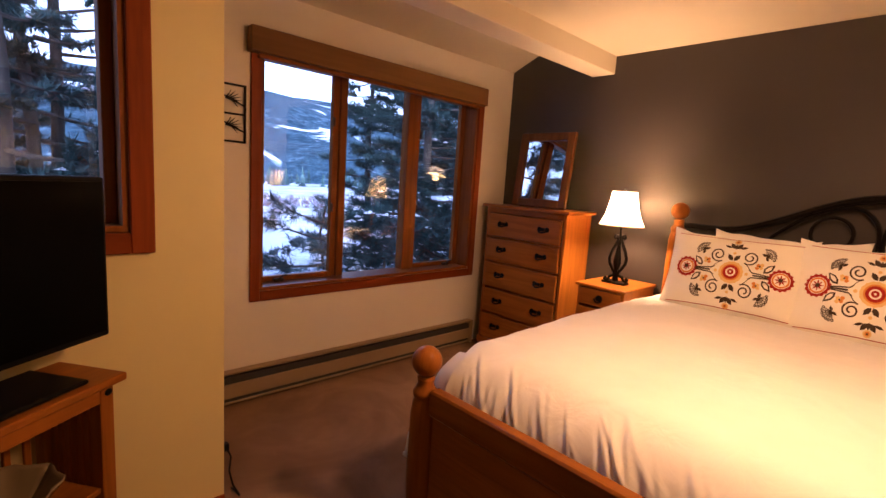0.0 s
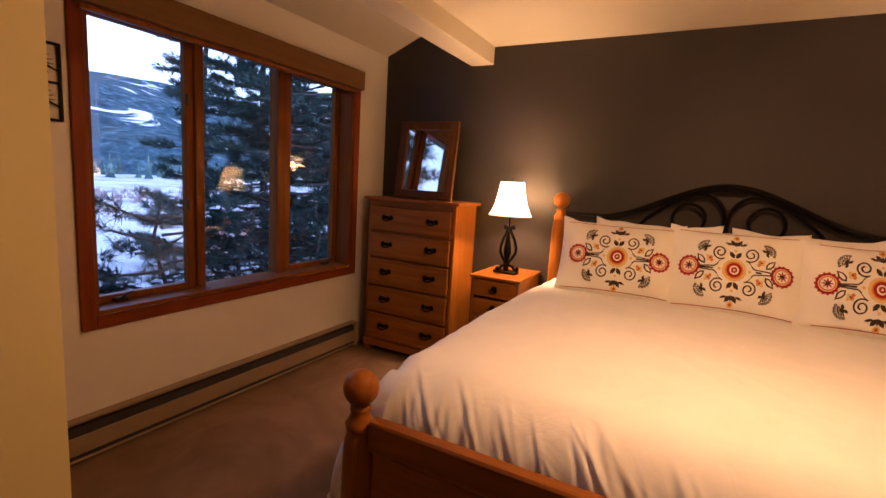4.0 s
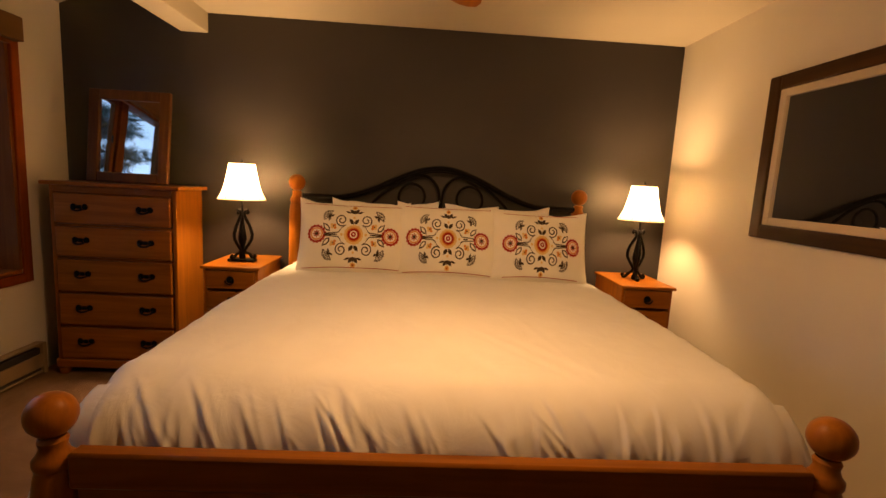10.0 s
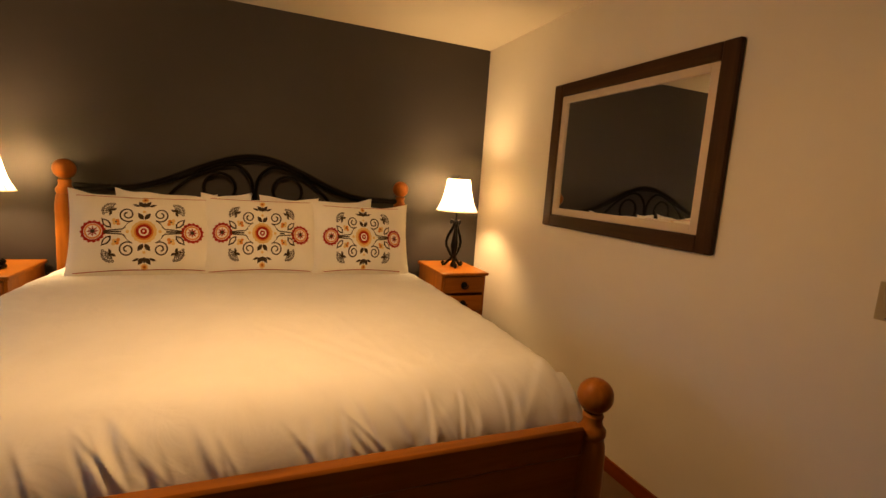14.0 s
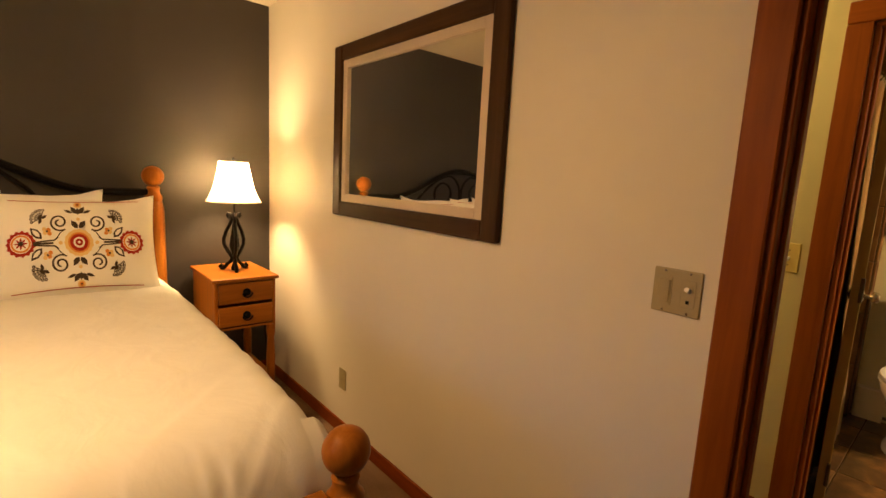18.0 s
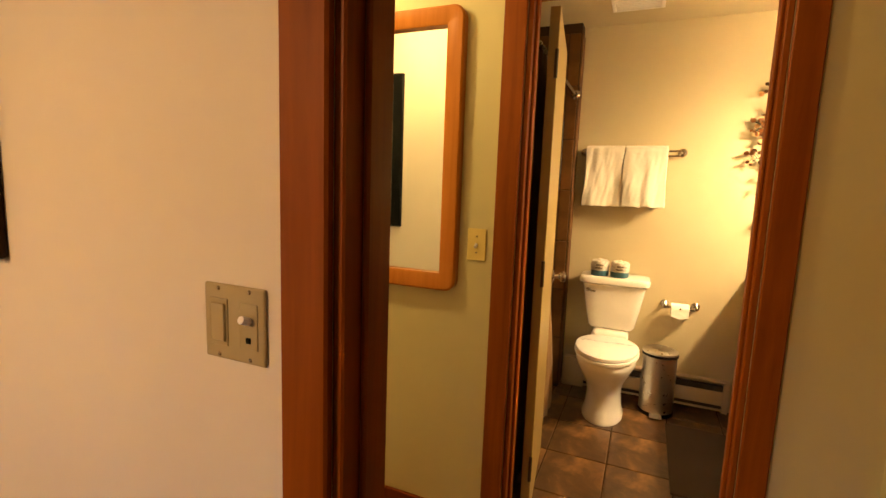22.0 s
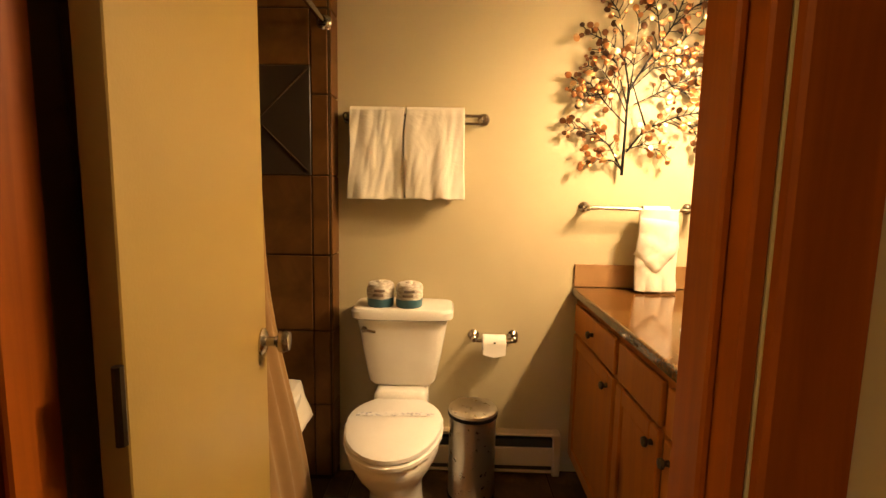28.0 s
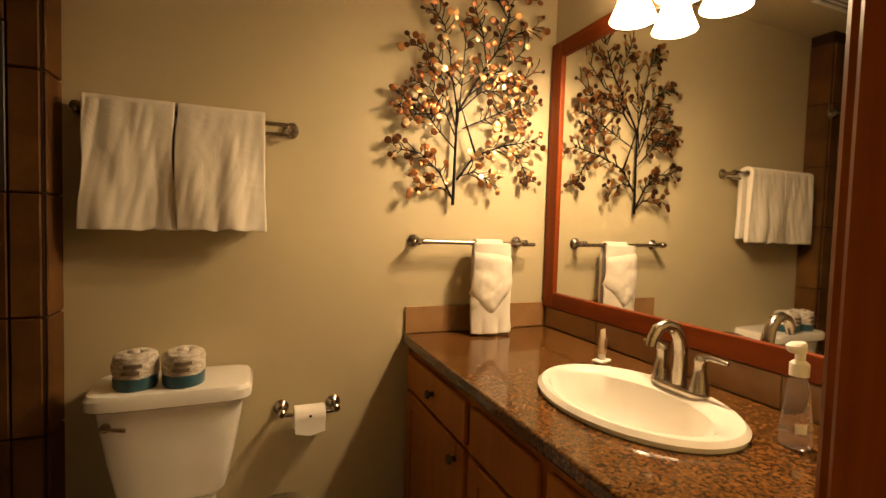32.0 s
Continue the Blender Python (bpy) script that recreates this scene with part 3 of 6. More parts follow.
# ---- bed ----
BY0, BY1, BXF, BXH = -0.756, 1.25, 1.435, 3.63
BYM = (BY0 + BY1) / 2
bed = thing("bed", 2.53, BYM, 0, label="king size honey pine bed with an iron scroll headboard", category="bed")
_bi = bed.matrix_world.inverted()


def bput(n, bm, mat, lab="", smooth=True):
    bm.transform(_bi)
    return part(n, bm, mat, bed, lab, smooth)


def turned_post(x, y, top):
    """A square to round turned post that ends in a ball at height top."""
    bm = bmesh.new()
    r = 0.048
    zs = top - 0.14
    lathe(bm, [(0.05, 0.0), (0.05, 0.05), (0.043, 0.06), (r, 0.12), (r + 0.006, zs * 0.5), (r + 0.003, zs - 0.06), (0.046, zs - 0.02), (0.04, zs), (0.046, zs + 0.012), (0.046, zs + 0.028), (0.036, zs + 0.04),
               (0.03, zs + 0.058), (0.034, zs + 0.075), (0.028, zs + 0.085)], x, y, 22)
    ball(bm, (x, y, top), 0.057, 20, 14)
    return bm


for py in (BY0, BY1 + 0.016):
    bput("foot_post", turned_post(BXF, py, 0.768), PINE, "turned honey pine post with a ball")
for py in (BY0 + 0.013, BY1):
    bput("head_post", turned_post(BXH, py, 1.337), PINE, "turned honey pine post with a ball")
bput("foot_panel", B(BXF - 0.014, BY0 + 0.045, 0.22, BXF + 0.014, BY1 - 0.045, 0.60, 0.004), PINE_Y)
bput("foot_rail", B(BXF - 0.026, BY0 + 0.045, 0.58, BXF + 0.026, BY1 - 0.03, 0.678, 0.008), PINE_Y)
bput("foot_lower_rail", B(BXF - 0.02, BY0 + 0.045, 0.16, BXF + 0.02, BY1 - 0.045, 0.24, 0.006), PINE_Y)
for py in (BY0, BY1):
    bput("side_rail", B(BXF + 0.04, py - 0.016, 0.2, BXH - 0.04, py + 0.016, 0.36, 0.005), PINE_X)

# iron headboard
hx = BXH


def crown_z(u):
    """Height of the arched top bar at u = -1..1 across the bed."""
    s = max(0.0, 1 - abs(u) / 0.78)
    return 1.245 + 0.24 * (s * s * (3 - 2 * s))


bput("top_bar", T([(hx, BYM + u * 0.96, crown_z(u)) for u in arc(lambda a: a, 40, -1, 1)], 0.02, 8), IRON)
bput("second_bar", T([(hx, BYM + u * 0.17, 1.463 - 0.022 * u * u) for u in arc(lambda a: a, 12, -1, 1)], 0.007, 6), IRON)
bput("lower_bar", T([(hx, BYM - 0.96, 0.80), (hx, BYM + 0.96, 0.80)], 0.013, 8), IRON)


def flow(pts, n=6):
    """Points of a smooth curve through pts."""
    out = []
    for k in range(len(pts) - 1):
        p0, p1, p2, p3 = (Vector(pts[min(max(q, 0), len(pts) - 1)]) for q in (k - 1, k, k + 1, k + 2))
        for j in range(n):
            f = j / n
            out.append(0.5 * (2 * p1 + (p2 - p0) * f + (2 * p0 - 5 * p1 + 4 * p2 - p3) * f * f + (3 * p1 - p0 - 3 * p2 + p3) * f ** 3))
    return out + [Vector(pts[-1])]


for s in (-1, 1):
    sweep = [(0.008, 0.80), (0.008, 1.10), (0.009, 1.28), (0.03, 1.36), (0.085, 1.418), (0.145, 1.432), (0.22, 1.415), (0.31, 1.368), (0.40, 1.30), (0.48, 1.22), (0.56, 1.08), (0.60, 0.80)]
    bput("sweep_bar", T(flow([(hx, BYM + s * y, z) for y, z in sweep]), 0.0115, 8), IRON)

    def scroll(a, s=s):
        r = 0.096 * (1 - 0.35 * max(0.0, a - 0.5))
        th = -math.pi * 0.35 + a * math.pi * 1.75
        return (hx, BYM + s * (0.20 + r * math.cos(th)), 1.275 + r * math.sin(th))
    bput("scroll", T(arc(scroll, 40), 0.0105, 8), IRON)

bput("mattress", B(BXF + 0.12, BY0 + 0.03, 0.33, BXH - 0.05, BY1 - 0.03, 0.74, 0.06, 3), LINEN, "white mattress")

# duvet: one draped sheet over the mattress
_r = random.Random(21)
CREASES = []
for c0, sl, n in ((-0.93, 0.5, 3), (-0.72, 0.25, 2), (-0.55, 0.35, 4), (-0.33, 0.8, 3), (-0.16, 0.55, 6), (0.04, 0.3, 3), (0.27, 0.75, 5), (0.40, 0.95, 3), (0.62, 0.45, 5), (0.80, 0.6, 4), (0.95, 0.35, 3)):
    for k in range(n * 2):
        CREASES.append((c0 + _r.uniform(-0.09, 0.09), sl * 0.8 + _r.uniform(-0.4, 0.3), _r.uniform(0.009, 0.017), _r.uniform(0.0015, 0.0055), _r.uniform(0.0, 0.18), _r.uniform(0.12, 0.6)))
CREASES += [(_r.uniform(-0.9, 0.9), _r.uniform(-1.0, 0.9), _r.uniform(0.02, 0.04), _r.uniform(0.0015, 0.003), _r.uniform(0.4, 1.2), 0.1) for k in range(9)]


def smooth01(v):
    v = clamp01(v)
    return v * v * (3 - 2 * v)


def duvet_point(u, v):
    """u from the foot to the head, v across the bed; edges hang down."""
    x0, x1 = BXF + 0.035, BXH - 0.06
    total = 1.058 + 0.36
    s = (v * 2 - 1) * total
    half = 1.046 if s > 0 else 1.02
    a = abs(s)
    sg = 1 if s > 0 else -1
    foot = 0.42
    lx = (x1 - x0) + foot
    d = (u / 0.65 * 0.80 if u < 0.65 else 0.80 + (u - 0.65) / 0.35 * (lx - 0.80)) - foot
    r = 0.11
    # across profile
    if a < half - r:
        y, zy, ay = a, 0.0, 0.0
    elif a < half - r + r * math.pi / 2:
        th = (a - half + r) / r
        y, zy, ay = half - r + r * math.sin(th), -(r - r * math.cos(th)), th
    else:
        e = a - (half - r + r * math.pi / 2)
        y, zy, ay = half + 0.10 * e, -r - e, math.pi / 2
    # along profile
    rf = 0.21
    bend = 0.022 + rf
    if d > bend:
        x, zx = x0 + d, 0.0
    elif d > bend - rf * math.pi / 2:
        th = (bend - d) / rf
        x, zx = x0 + bend - rf * math.sin(th), -(rf - rf * math.cos(th))
    else:
        e = (bend - rf * math.pi / 2) - d
        x, zx = x0 + bend - rf, -rf - e
    top = 0.805 + 0.018 * math.sin(clamp01((x - x0) / 2.0) * math.pi)
    z = top + zy + zx
    n1 = noise.noise((x * 1.7, sg * y * 1.7, 3.1)) * 0.011
    n2 = noise.noise((x * 5.0 + 9, sg * y * 2.2, 1.7)) * 0.0035
    z += n1 + n2
    # pleats that run slantwise down over the foot edge, in loose clusters
    yy = sg * y
    th = clamp01((bend - d) / (rf * math.pi / 2)) * math.pi / 2
    nx, nz = -math.sin(th), math.cos(th)
    for cy, sl, wd, am, up, dn in CREASES:
        q = yy - cy - sl * d - 0.5 * sl * d * d
        if -dn < d < up and abs(q) < wd * 4:
            k = smooth01((up - d) / 0.11) * smooth01((d + dn) / 0.14)
            rdg = math.exp(-(q / (wd * (0.7 if q > 0 else 1.6))) ** 2) - 0.4 * math.exp(-((q - wd * 1.5) / (wd * 0.8)) ** 2)
            x += am * rdg * k * nx
            z += am * rdg * k * nz
    # puckers along the sides
    side = smooth01((a - half + 0.24) / 0.2)
    if side > 0:
        z += side * (0.0065 * noise.noise((x * 9.0, sg * 3.0, 6.2)) + 0.0035 * noise.noise((x * 21.0, a * 4.0, 8.1)))
        y += side * 0.008 * noise.noise((x * 12.0, sg * 5.0, 2.2))
    # the corner by the window side flares out past the post
    if sg > 0:
        y += 0.08 * smooth01(1 - (x - x0) / 0.4) * smooth01((-zy - 0.03) / 0.25)
    # and wavy hems at the sides
    if ay > 0.5:
        w = clamp01((-zy - 0.04) / 0.25)
        y += w * (0.022 * math.sin(x * 9.5 + 1.3) + 0.016 * math.sin(x * 21 + 0.4))
    if zx < -0.02 and ay > 0.6:
        y += 0.03
    return Vector((x, BYM + sg * y, max(z, 0.30)))


duvet = tagged(part("duvet", surface(bmesh.new(), 260, 600, duvet_point), LINEN, None, "", True), "white cotton duvet spread over the bed, softly creased", "duvet")
_md = duvet.modifiers.new("thick", "SOLIDIFY")
_md.thickness, _md.offset = 0.014, -1


# ---- pillows ----
def plump(u, v, t, seed):
    """Half thickness of a pillow at u, v = -1..1."""
    e = max(0.0, 1 - abs(u) ** 2.6) * max(0.0, 1 - abs(v) ** 2.4)
    fold = 0.016 * noise.noise((u * 2.1 + seed, v * 1.7, 0.5)) + 0.007 * noise.noise((u * 5 + seed, v * 4, 2.5))
    return t / 2 * e ** 0.62 + fold * min(1.0, e * 2)


def pillow_shape(w, h, t, seed=0.0):
    """A plump cushion with pointed corners in the y-z plane, its middle at the origin, front towards -x."""
    bm = bmesh.new()
    nu, nv = 36, 28
    for sd in (-1, 1):
        rows = []
        for i in range(nu + 1):
            row = []
            for j in range(nv + 1):
                u, v = i / nu * 2 - 1, j / nv * 2 - 1
                y, z = u * w / 2 * (1 - 0.05 * (1 - v * v)), v * h / 2 * (1 - 0.06 * (1 - u * u))
                if v > 0:
                    z += 0.020 * v * noise.noise((u * 2.4 + seed, 0.3, 7.0)) + 0.016 * v * max(0.0, abs(u) - 0.72) / 0.28
                row.append(bm.verts.new((sd * plump(u, v, t, seed), y, z)))
            rows.append(row)
        for i in range(nu):
            for j in range(nv):
                bm.faces.new((rows[i][j], rows[i + 1][j], rows[i + 1][j + 1], rows[i][j + 1]))
    bmesh.ops.remove_doubles(bm, verts=bm.verts, dist=0.0008)
    return bm


def front_x(y, z, w, h, t, seed):
    u, v = 2 * y / w, 2 * z / h
    for _ in range(2):
        u, v = 2 * y / w / (1 - 0.05 * (1 - v * v)), 2 * z / h / (1 - 0.06 * (1 - u * u))
    return -plump(max(-1, min(1, u)), max(-1, min(1, v)), t, seed) - 0.0025


class Stitch:
    """Flat embroidery patches that follow the front of a pillow."""

    def __init__(self, w, h, t, seed):
        self.w, self.h, self.t, self.seed = w, h, t, seed
        self.bms = {}

    def poly(self, mat, pts, lift=0.0):
        bm = self.bms.setdefault(mat.name, (mat, bmesh.new()))[1]
        pts = [(y * self.w / 0.73, z) for y, z in pts]
        lift *= 1.8
        c = Vector((sum(p[0] for p in pts) / len(pts), sum(p[1] for p in pts) / len(pts)))
        co = [bm.verts.new((front_x(y, z, self.w, self.h, self.t, self.seed) - lift, y, z)) for y, z in pts]
        m = bm.verts.new((front_x(c[0], c[1], self.w, self.h, self.t, self.seed) - lift - 0.001, c[0], c[1]))
        half = [(c[0] * 0.5 + y * 0.5, c[1] * 0.5 + z * 0.5) for y, z in pts]
        mid = [bm.verts.new((front_x(y, z, self.w, self.h, self.t, self.seed) - lift, y, z)) for y, z in half]
        for k in range(len(co)):
            q = (k + 1) % len(co)
            bm.faces.new((co[k], co[q], mid[q], mid[k]))
            bm.faces.new((mid[k], mid[q], m))

    def disc(self, mat, y, z, r, lift=0.0, n=14, wob=0.0):
        self.poly(mat, [(y + r * (1 + wob * (k % 2)) * math.cos(2 * math.pi * k / n), z + r * (1 + wob * (k % 2)) * math.sin(2 * math.pi * k / n)) for k in range(n)], lift)

    def leaf(self, mat, y, z, a, l, w, lift=0.0):
        ca, sa = math.cos(a), math.sin(a)
        pts = [(0, 0), (0.25 * l, w * 0.45), (0.6 * l, w * 0.5), (l, 0), (0.6 * l, -w * 0.5), (0.25 * l, -w * 0.45)]
        self.poly(mat, [(y + p * ca - q * sa, z + p * sa + q * ca) for p, q in pts], lift)

    def line(self, mat, pts, w, lift=0.0):
        bm = self.bms.setdefault(mat.name, (mat, bmesh.new()))[1]
        prev = None
        pts = [(y * self.w / 0.73, z) for y, z in pts]
        for k, (y, z) in enumerate(pts):
            a, b = pts[max(0, k - 1)], pts[min(len(pts) - 1, k + 1)]
            d = Vector((b[0] - a[0], b[1] - a[1]))
            d = d.normalized() if d.length > 0 else Vector((1, 0))
            cur = [bm.verts.new((front_x(y + s * -d.y * w, z + s * d.x * w, self.w, self.h, self.t, self.seed) - lift, y + s * -d.y * w, z + s * d.x * w)) for s in (-0.5, 0.5)]
            if prev:
                bm.faces.new((prev[0], prev[1], cur[1], cur[0]))
            prev = cur

    def wheel(self, y, z, r):
        self.disc(RED, y, z, r, 0, 30, -0.13)
        self.disc(SHAM, y, z, r * 0.70, 0.001, 18)
        self.disc(ORANGE, y, z, r * 0.66, 0.0015, 18)
        self.disc(SHAM, y, z, r * 0.52, 0.002, 18)
        for k in range(8):
            self.leaf(RED, y, z, k * math.pi / 4, r * 0.48, r * 0.13, 0.003)
        self.disc(OLIVE, y, z, r * 0.17, 0.004)

    def outline_leaf(self, y, z, a, l, w):
        self.leaf(OLIVE, y, z, a, l, w)
        self.leaf(SHAM, y + 0.16 * l * math.cos(a), z + 0.16 * l * math.sin(a), a, l * 0.66, w * 0.55, 0.002)
        self.line(OLIVE, [(y + q * l * math.cos(a), z + q * l * math.sin(a)) for q in (0.1, 0.5, 0.9)], 0.003, 0.003)

    def fan(self, y, z, a, r):
        for k in range(-3, 4):
            t = a + k * 0.36
            self.line(OLIVE, [(y, z), (y + r * 0.8 * math.cos(t), z + r * 0.8 * math.sin(t))], 0.0042)
            self.disc(OLIVE, y + r * math.cos(t), z + r * math.sin(t), 0.0072, 0.001, 8)
            self.disc(SHAM, y + r * math.cos(t), z + r * math.sin(t), 0.0026, 0.002, 6)
        self.line(OLIVE, [(y + r * 0.62 * math.cos(a + q), z + r * 0.62 * math.sin(a + q)) for q in arc(lambda b: b, 8, -1.1, 1.1)], 0.003)
        for q in (-1.9, 1.9):
            self.leaf(OLIVE, y, z, a + q, r * 0.7, r * 0.34)

    def motif(self):
        """A mirrored folk flower pattern."""
        self.disc(YELLOWT, 0, 0, 0.062, 0, 30, -0.05)
        self.disc(ORANGE, 0, 0, 0.046, 0.001, 24)
        self.disc(RED, 0, 0, 0.038, 0.002, 24)
        self.disc(SHAM, 0, 0, 0.024, 0.003, 20)
        self.disc(RED, 0, 0, 0.016, 0.004)
        self.disc(SHAM, 0, 0, 0.006, 0.005, 8)
        for s in (-1, 1):
            base = 0 if s > 0 else math.pi
            self.wheel(s * 0.232, 0.003 * s, 0.060)
            self.disc(YELLOWT, s * 0.076, 0, 0.009, 0, 8)
            self.line(OLIVE, [(s * 0.185, 0), (s * 0.105, 0)], 0.009)
            for q in (-1, 1):
                self.line(OLIVE, [(s * 0.185, q * 0.006), (s * 0.14, q * 0.010), (s * 0.10, q * 0.013), (s * 0.085, q * 0.026)], 0.0065)
                self.outline_leaf(s * 0.150, q * 0.020, base + s * q * 0.85, 0.070, 0.032)
                for e, f in ((0.118, 0.042), (0.136, 0.046), (0.122, 0.058), (0.139, 0.062)):
                    self.disc(ORANGE if e < 0.13 else YELLOWT, s * e, q * f, 0.0095, 0, 8)
                self.disc(OLIVE, s * 0.129, q * 0.052, 0.005, 0.001, 6)
                sp = [(s * (0.078 + (0.040 - 0.031 * a) * math.cos(a * 10.0 - 2.2)), q * (0.092 + (0.040 - 0.031 * a) * math.sin(a * 10.0 - 2.2))) for a in arc(lambda b: b, 30)]
                self.line(OLIVE, sp, 0.0072)
                self.line(OLIVE, [(s * 0.054, q * 0.06), (s * 0.075, q * 0.045), (s * 0.09, q * 0.024)], 0.0035)
                self.fan(s * 0.150, q * 0.112, math.atan2(q * 0.62, s * 0.75), 0.040)
                self.leaf(OLIVE, s * 0.003, q * 0.064, math.pi / 2 * q - s * q * 0.62, 0.046, 0.023)
                self.leaf(OLIVE, s * 0.004, q * 0.134, math.pi / 2 * q - s * q * 0.62, 0.044, 0.022)
                self.leaf(OLIVE, s * 0.020, q * 0.138, math.pi / 2 * q - s * q * 1.25, 0.040, 0.013)
        for q in (-1, 1):
            self.disc(YELLOWT, 0, q * 0.180, 0.017, 0, 12)
            self.disc(ORANGE, 0, q * 0.180, 0.010, 0.001, 10)
            self.disc(OLIVE, 0, q * 0.180, 0.004, 0.002, 8)
            self.leaf(OLIVE, 0, q * 0.130, math.pi / 2 * q, 0.034, 0.016)
            self.disc(YELLOWT, 0, q * 0.108, 0.008, 0, 8)


def sham(x, y, z, w, h, t, lean, turn, seed, label):
    p = thing("pillow", label=label, category="pillow", group="embroidered pillows on the bed")
    p.matrix_world = pose(x, y, z, 0, lean, turn)
    part("cover", pillow_shape(w, h, t, seed), SHAM, p, "", True)
    st = Stitch(w, h, t, seed)
    st.motif()
    for zz in (-h / 2 * 0.89, h / 2 * 0.89):
        st.line(RED, [(w * (q - 0.5) * 0.92, zz * (1 - 0.05 * (1 - (2 * q - 1) ** 2))) for q in arc(lambda b: b, 32)], 0.0035, 0.005)
    for name, (mat, bm) in st.bms.items():
        tagged(part("embroidery", bm, mat, p, mat.name.replace("_", " ") + " embroidery"), kind="stuff")
    return p


def plain_pillow(x, y, z, w, h, t, lean, turn, seed):
    p = tagged(part("back_pillow", pillow_shape(w, h, t, seed), LINEN, None, "", True), "plain white pillow behind the embroidered pillows", "pillow", "white pillows on the bed")
    p.matrix_world = pose(x, y, z, 0, lean, turn)
    return p


PILLOW = "cream pillow embroidered with red orange and olive folk flowers"
sham(3.25, 0.790, 1.014, 0.70, 0.46, 0.19, 20, 4, 0.3, PILLOW)
sham(3.26, 0.205, 1.018, 0.66, 0.48, 0.19, 20, 0, 4.3, PILLOW)
sham(3.22, -0.378, 1.014, 0.61, 0.46, 0.19, 19, -3, 8.3, PILLOW)
plain_pillow(3.44, 0.62, 1.02, 0.72, 0.45, 0.16, 13, 0, 1.2)
plain_pillow(3.44, -0.14, 1.02, 0.72, 0.46, 0.16, 13, 0, 6.2)


# ---- nightstands, dresser ----
def nightstand(x, y, label):
    """Front towards -x; x, y is the middle of the top."""
    n = thing("nightstand", x, y, 0, label=label, category="nightstand", group="nightstands beside the bed")
    part("top", B(-0.245, -0.182, 0.778, 0.25, 0.182, 0.80, 0.006, 2), PINE_Y, n)
    bm = bmesh.new()
    box(bm, -0.222, -0.168, 0.5, 0.24, -0.150, 0.778, 0.002)
    box(bm, -0.222, 0.150, 0.5, 0.24, 0.168, 0.778, 0.002)
    box(bm, 0.222, -0.150, 0.5, 0.24, 0.150, 0.778)
    box(bm, -0.218, -0.150, 0.5, 0.222, 0.150, 0.512)
    part("body", bm, PINE, n)
    for k, z in enumerate((0.522, 0.655)):
        d = part("drawer", B(-0.232, -0.148, z, -0.212, 0.148, z + 0.115, 0.006, 2), PINE_Y, n)
        kn = L([(0.0, 0.0), (0.022, 0.0), (0.022, 0.004), (0.010, 0.008), (0.010, 0.014), (0.017, 0.02), (0.012, 0.028), (0.0, 0.03)], n=14, close=False, m=pose(-0.232, 0, z + 0.06, 0, -90, 0))
        tube(kn, [(-0.25 - 0.0, 0.026 * math.cos(a), z + 0.058 - 0.024 * math.sin(a)) for a in arc(lambda b: b * math.pi, 12)], 0.0045, 6)
        part("ring_pull", kn, IRON, d, "black iron ring pull", True)
    for lx in (-0.2, 0.215):
        for ly in (-0.148, 0.148):
            part("leg", L([(0.024, 0.0), (0.028, 0.03), (0.018, 0.06), (0.024, 0.1), (0.026, 0.3), (0.02, 0.42), (0.026, 0.44), (0.026, 0.5)], lx, ly, 12), PINE, n, "", True)
    part("shelf", B(-0.215, -0.16, 0.17, 0.23, 0.16, 0.188, 0.003), PINE_Y, n)
    return n


nightstand(3.465, 1.553, "honey pine nightstand with two drawers and iron ring pulls")
nightstand(3.44, -1.112, "honey pine nightstand with two drawers and iron ring pulls")

cord = thing("lamp_cord", 3.22, -1.33, 0.0, label="black lamp cord coiled on the carpet beside the nightstand", category="cord")
part("coil", T([((0.05 - 0.012 * a) * math.cos(a * 12.5), (0.035 - 0.008 * a) * math.sin(a * 12.5), 0.006 + 0.012 * a) for a in arc(lambda b: b, 40)], 0.004, 6), BLACKP, cord, "", True)
part("lead", T([(0.05, 0.0, 0.006), (0.14, 0.01, 0.005), (0.24, -0.03, 0.005), (0.36, -0.055, 0.02), (0.43, -0.05, 0.25), (0.44, -0.04, 0.5)], 0.0035, 6), BLACKP, cord, "", True)

dresser = thing("dresser", 3.525, 2.328, 0, label="tall honey pine chest of five drawers with iron pulls", category="dresser")
part("top", B(-0.2, -0.425, 1.245, 0.2, 0.425, 1.27, 0.007, 2), PINE_Y, dresser)
part("side_panel", B(-0.165, -0.39, 0.07, 0.19, -0.365, 1.245, 0.003), PINE, dresser)
part("side_panel", B(-0.165, 0.365, 0.07, 0.19, 0.39, 1.245, 0.003), PINE, dresser)
part("back_panel", B(0.17, -0.365, 0.07, 0.185, 0.365, 1.245), PINE_Y, dresser)
part("plinth", B(-0.178, -0.40, 0.05, 0.19, 0.40, 0.105, 0.006), PINE_Y, dresser)
for fy in (-0.36, 0.36):
    for fx in (-0.15, 0.16):
        part("foot", L([(0.022, 0.0), (0.034, 0.02), (0.036, 0.05)], fx, fy, 12), PINE, dresser, "", True)
part("top_rail", B(-0.168, -0.365, 1.203, -0.145, 0.365, 1.245, 0.002), PINE_Y, dresser)
zd = 0.115
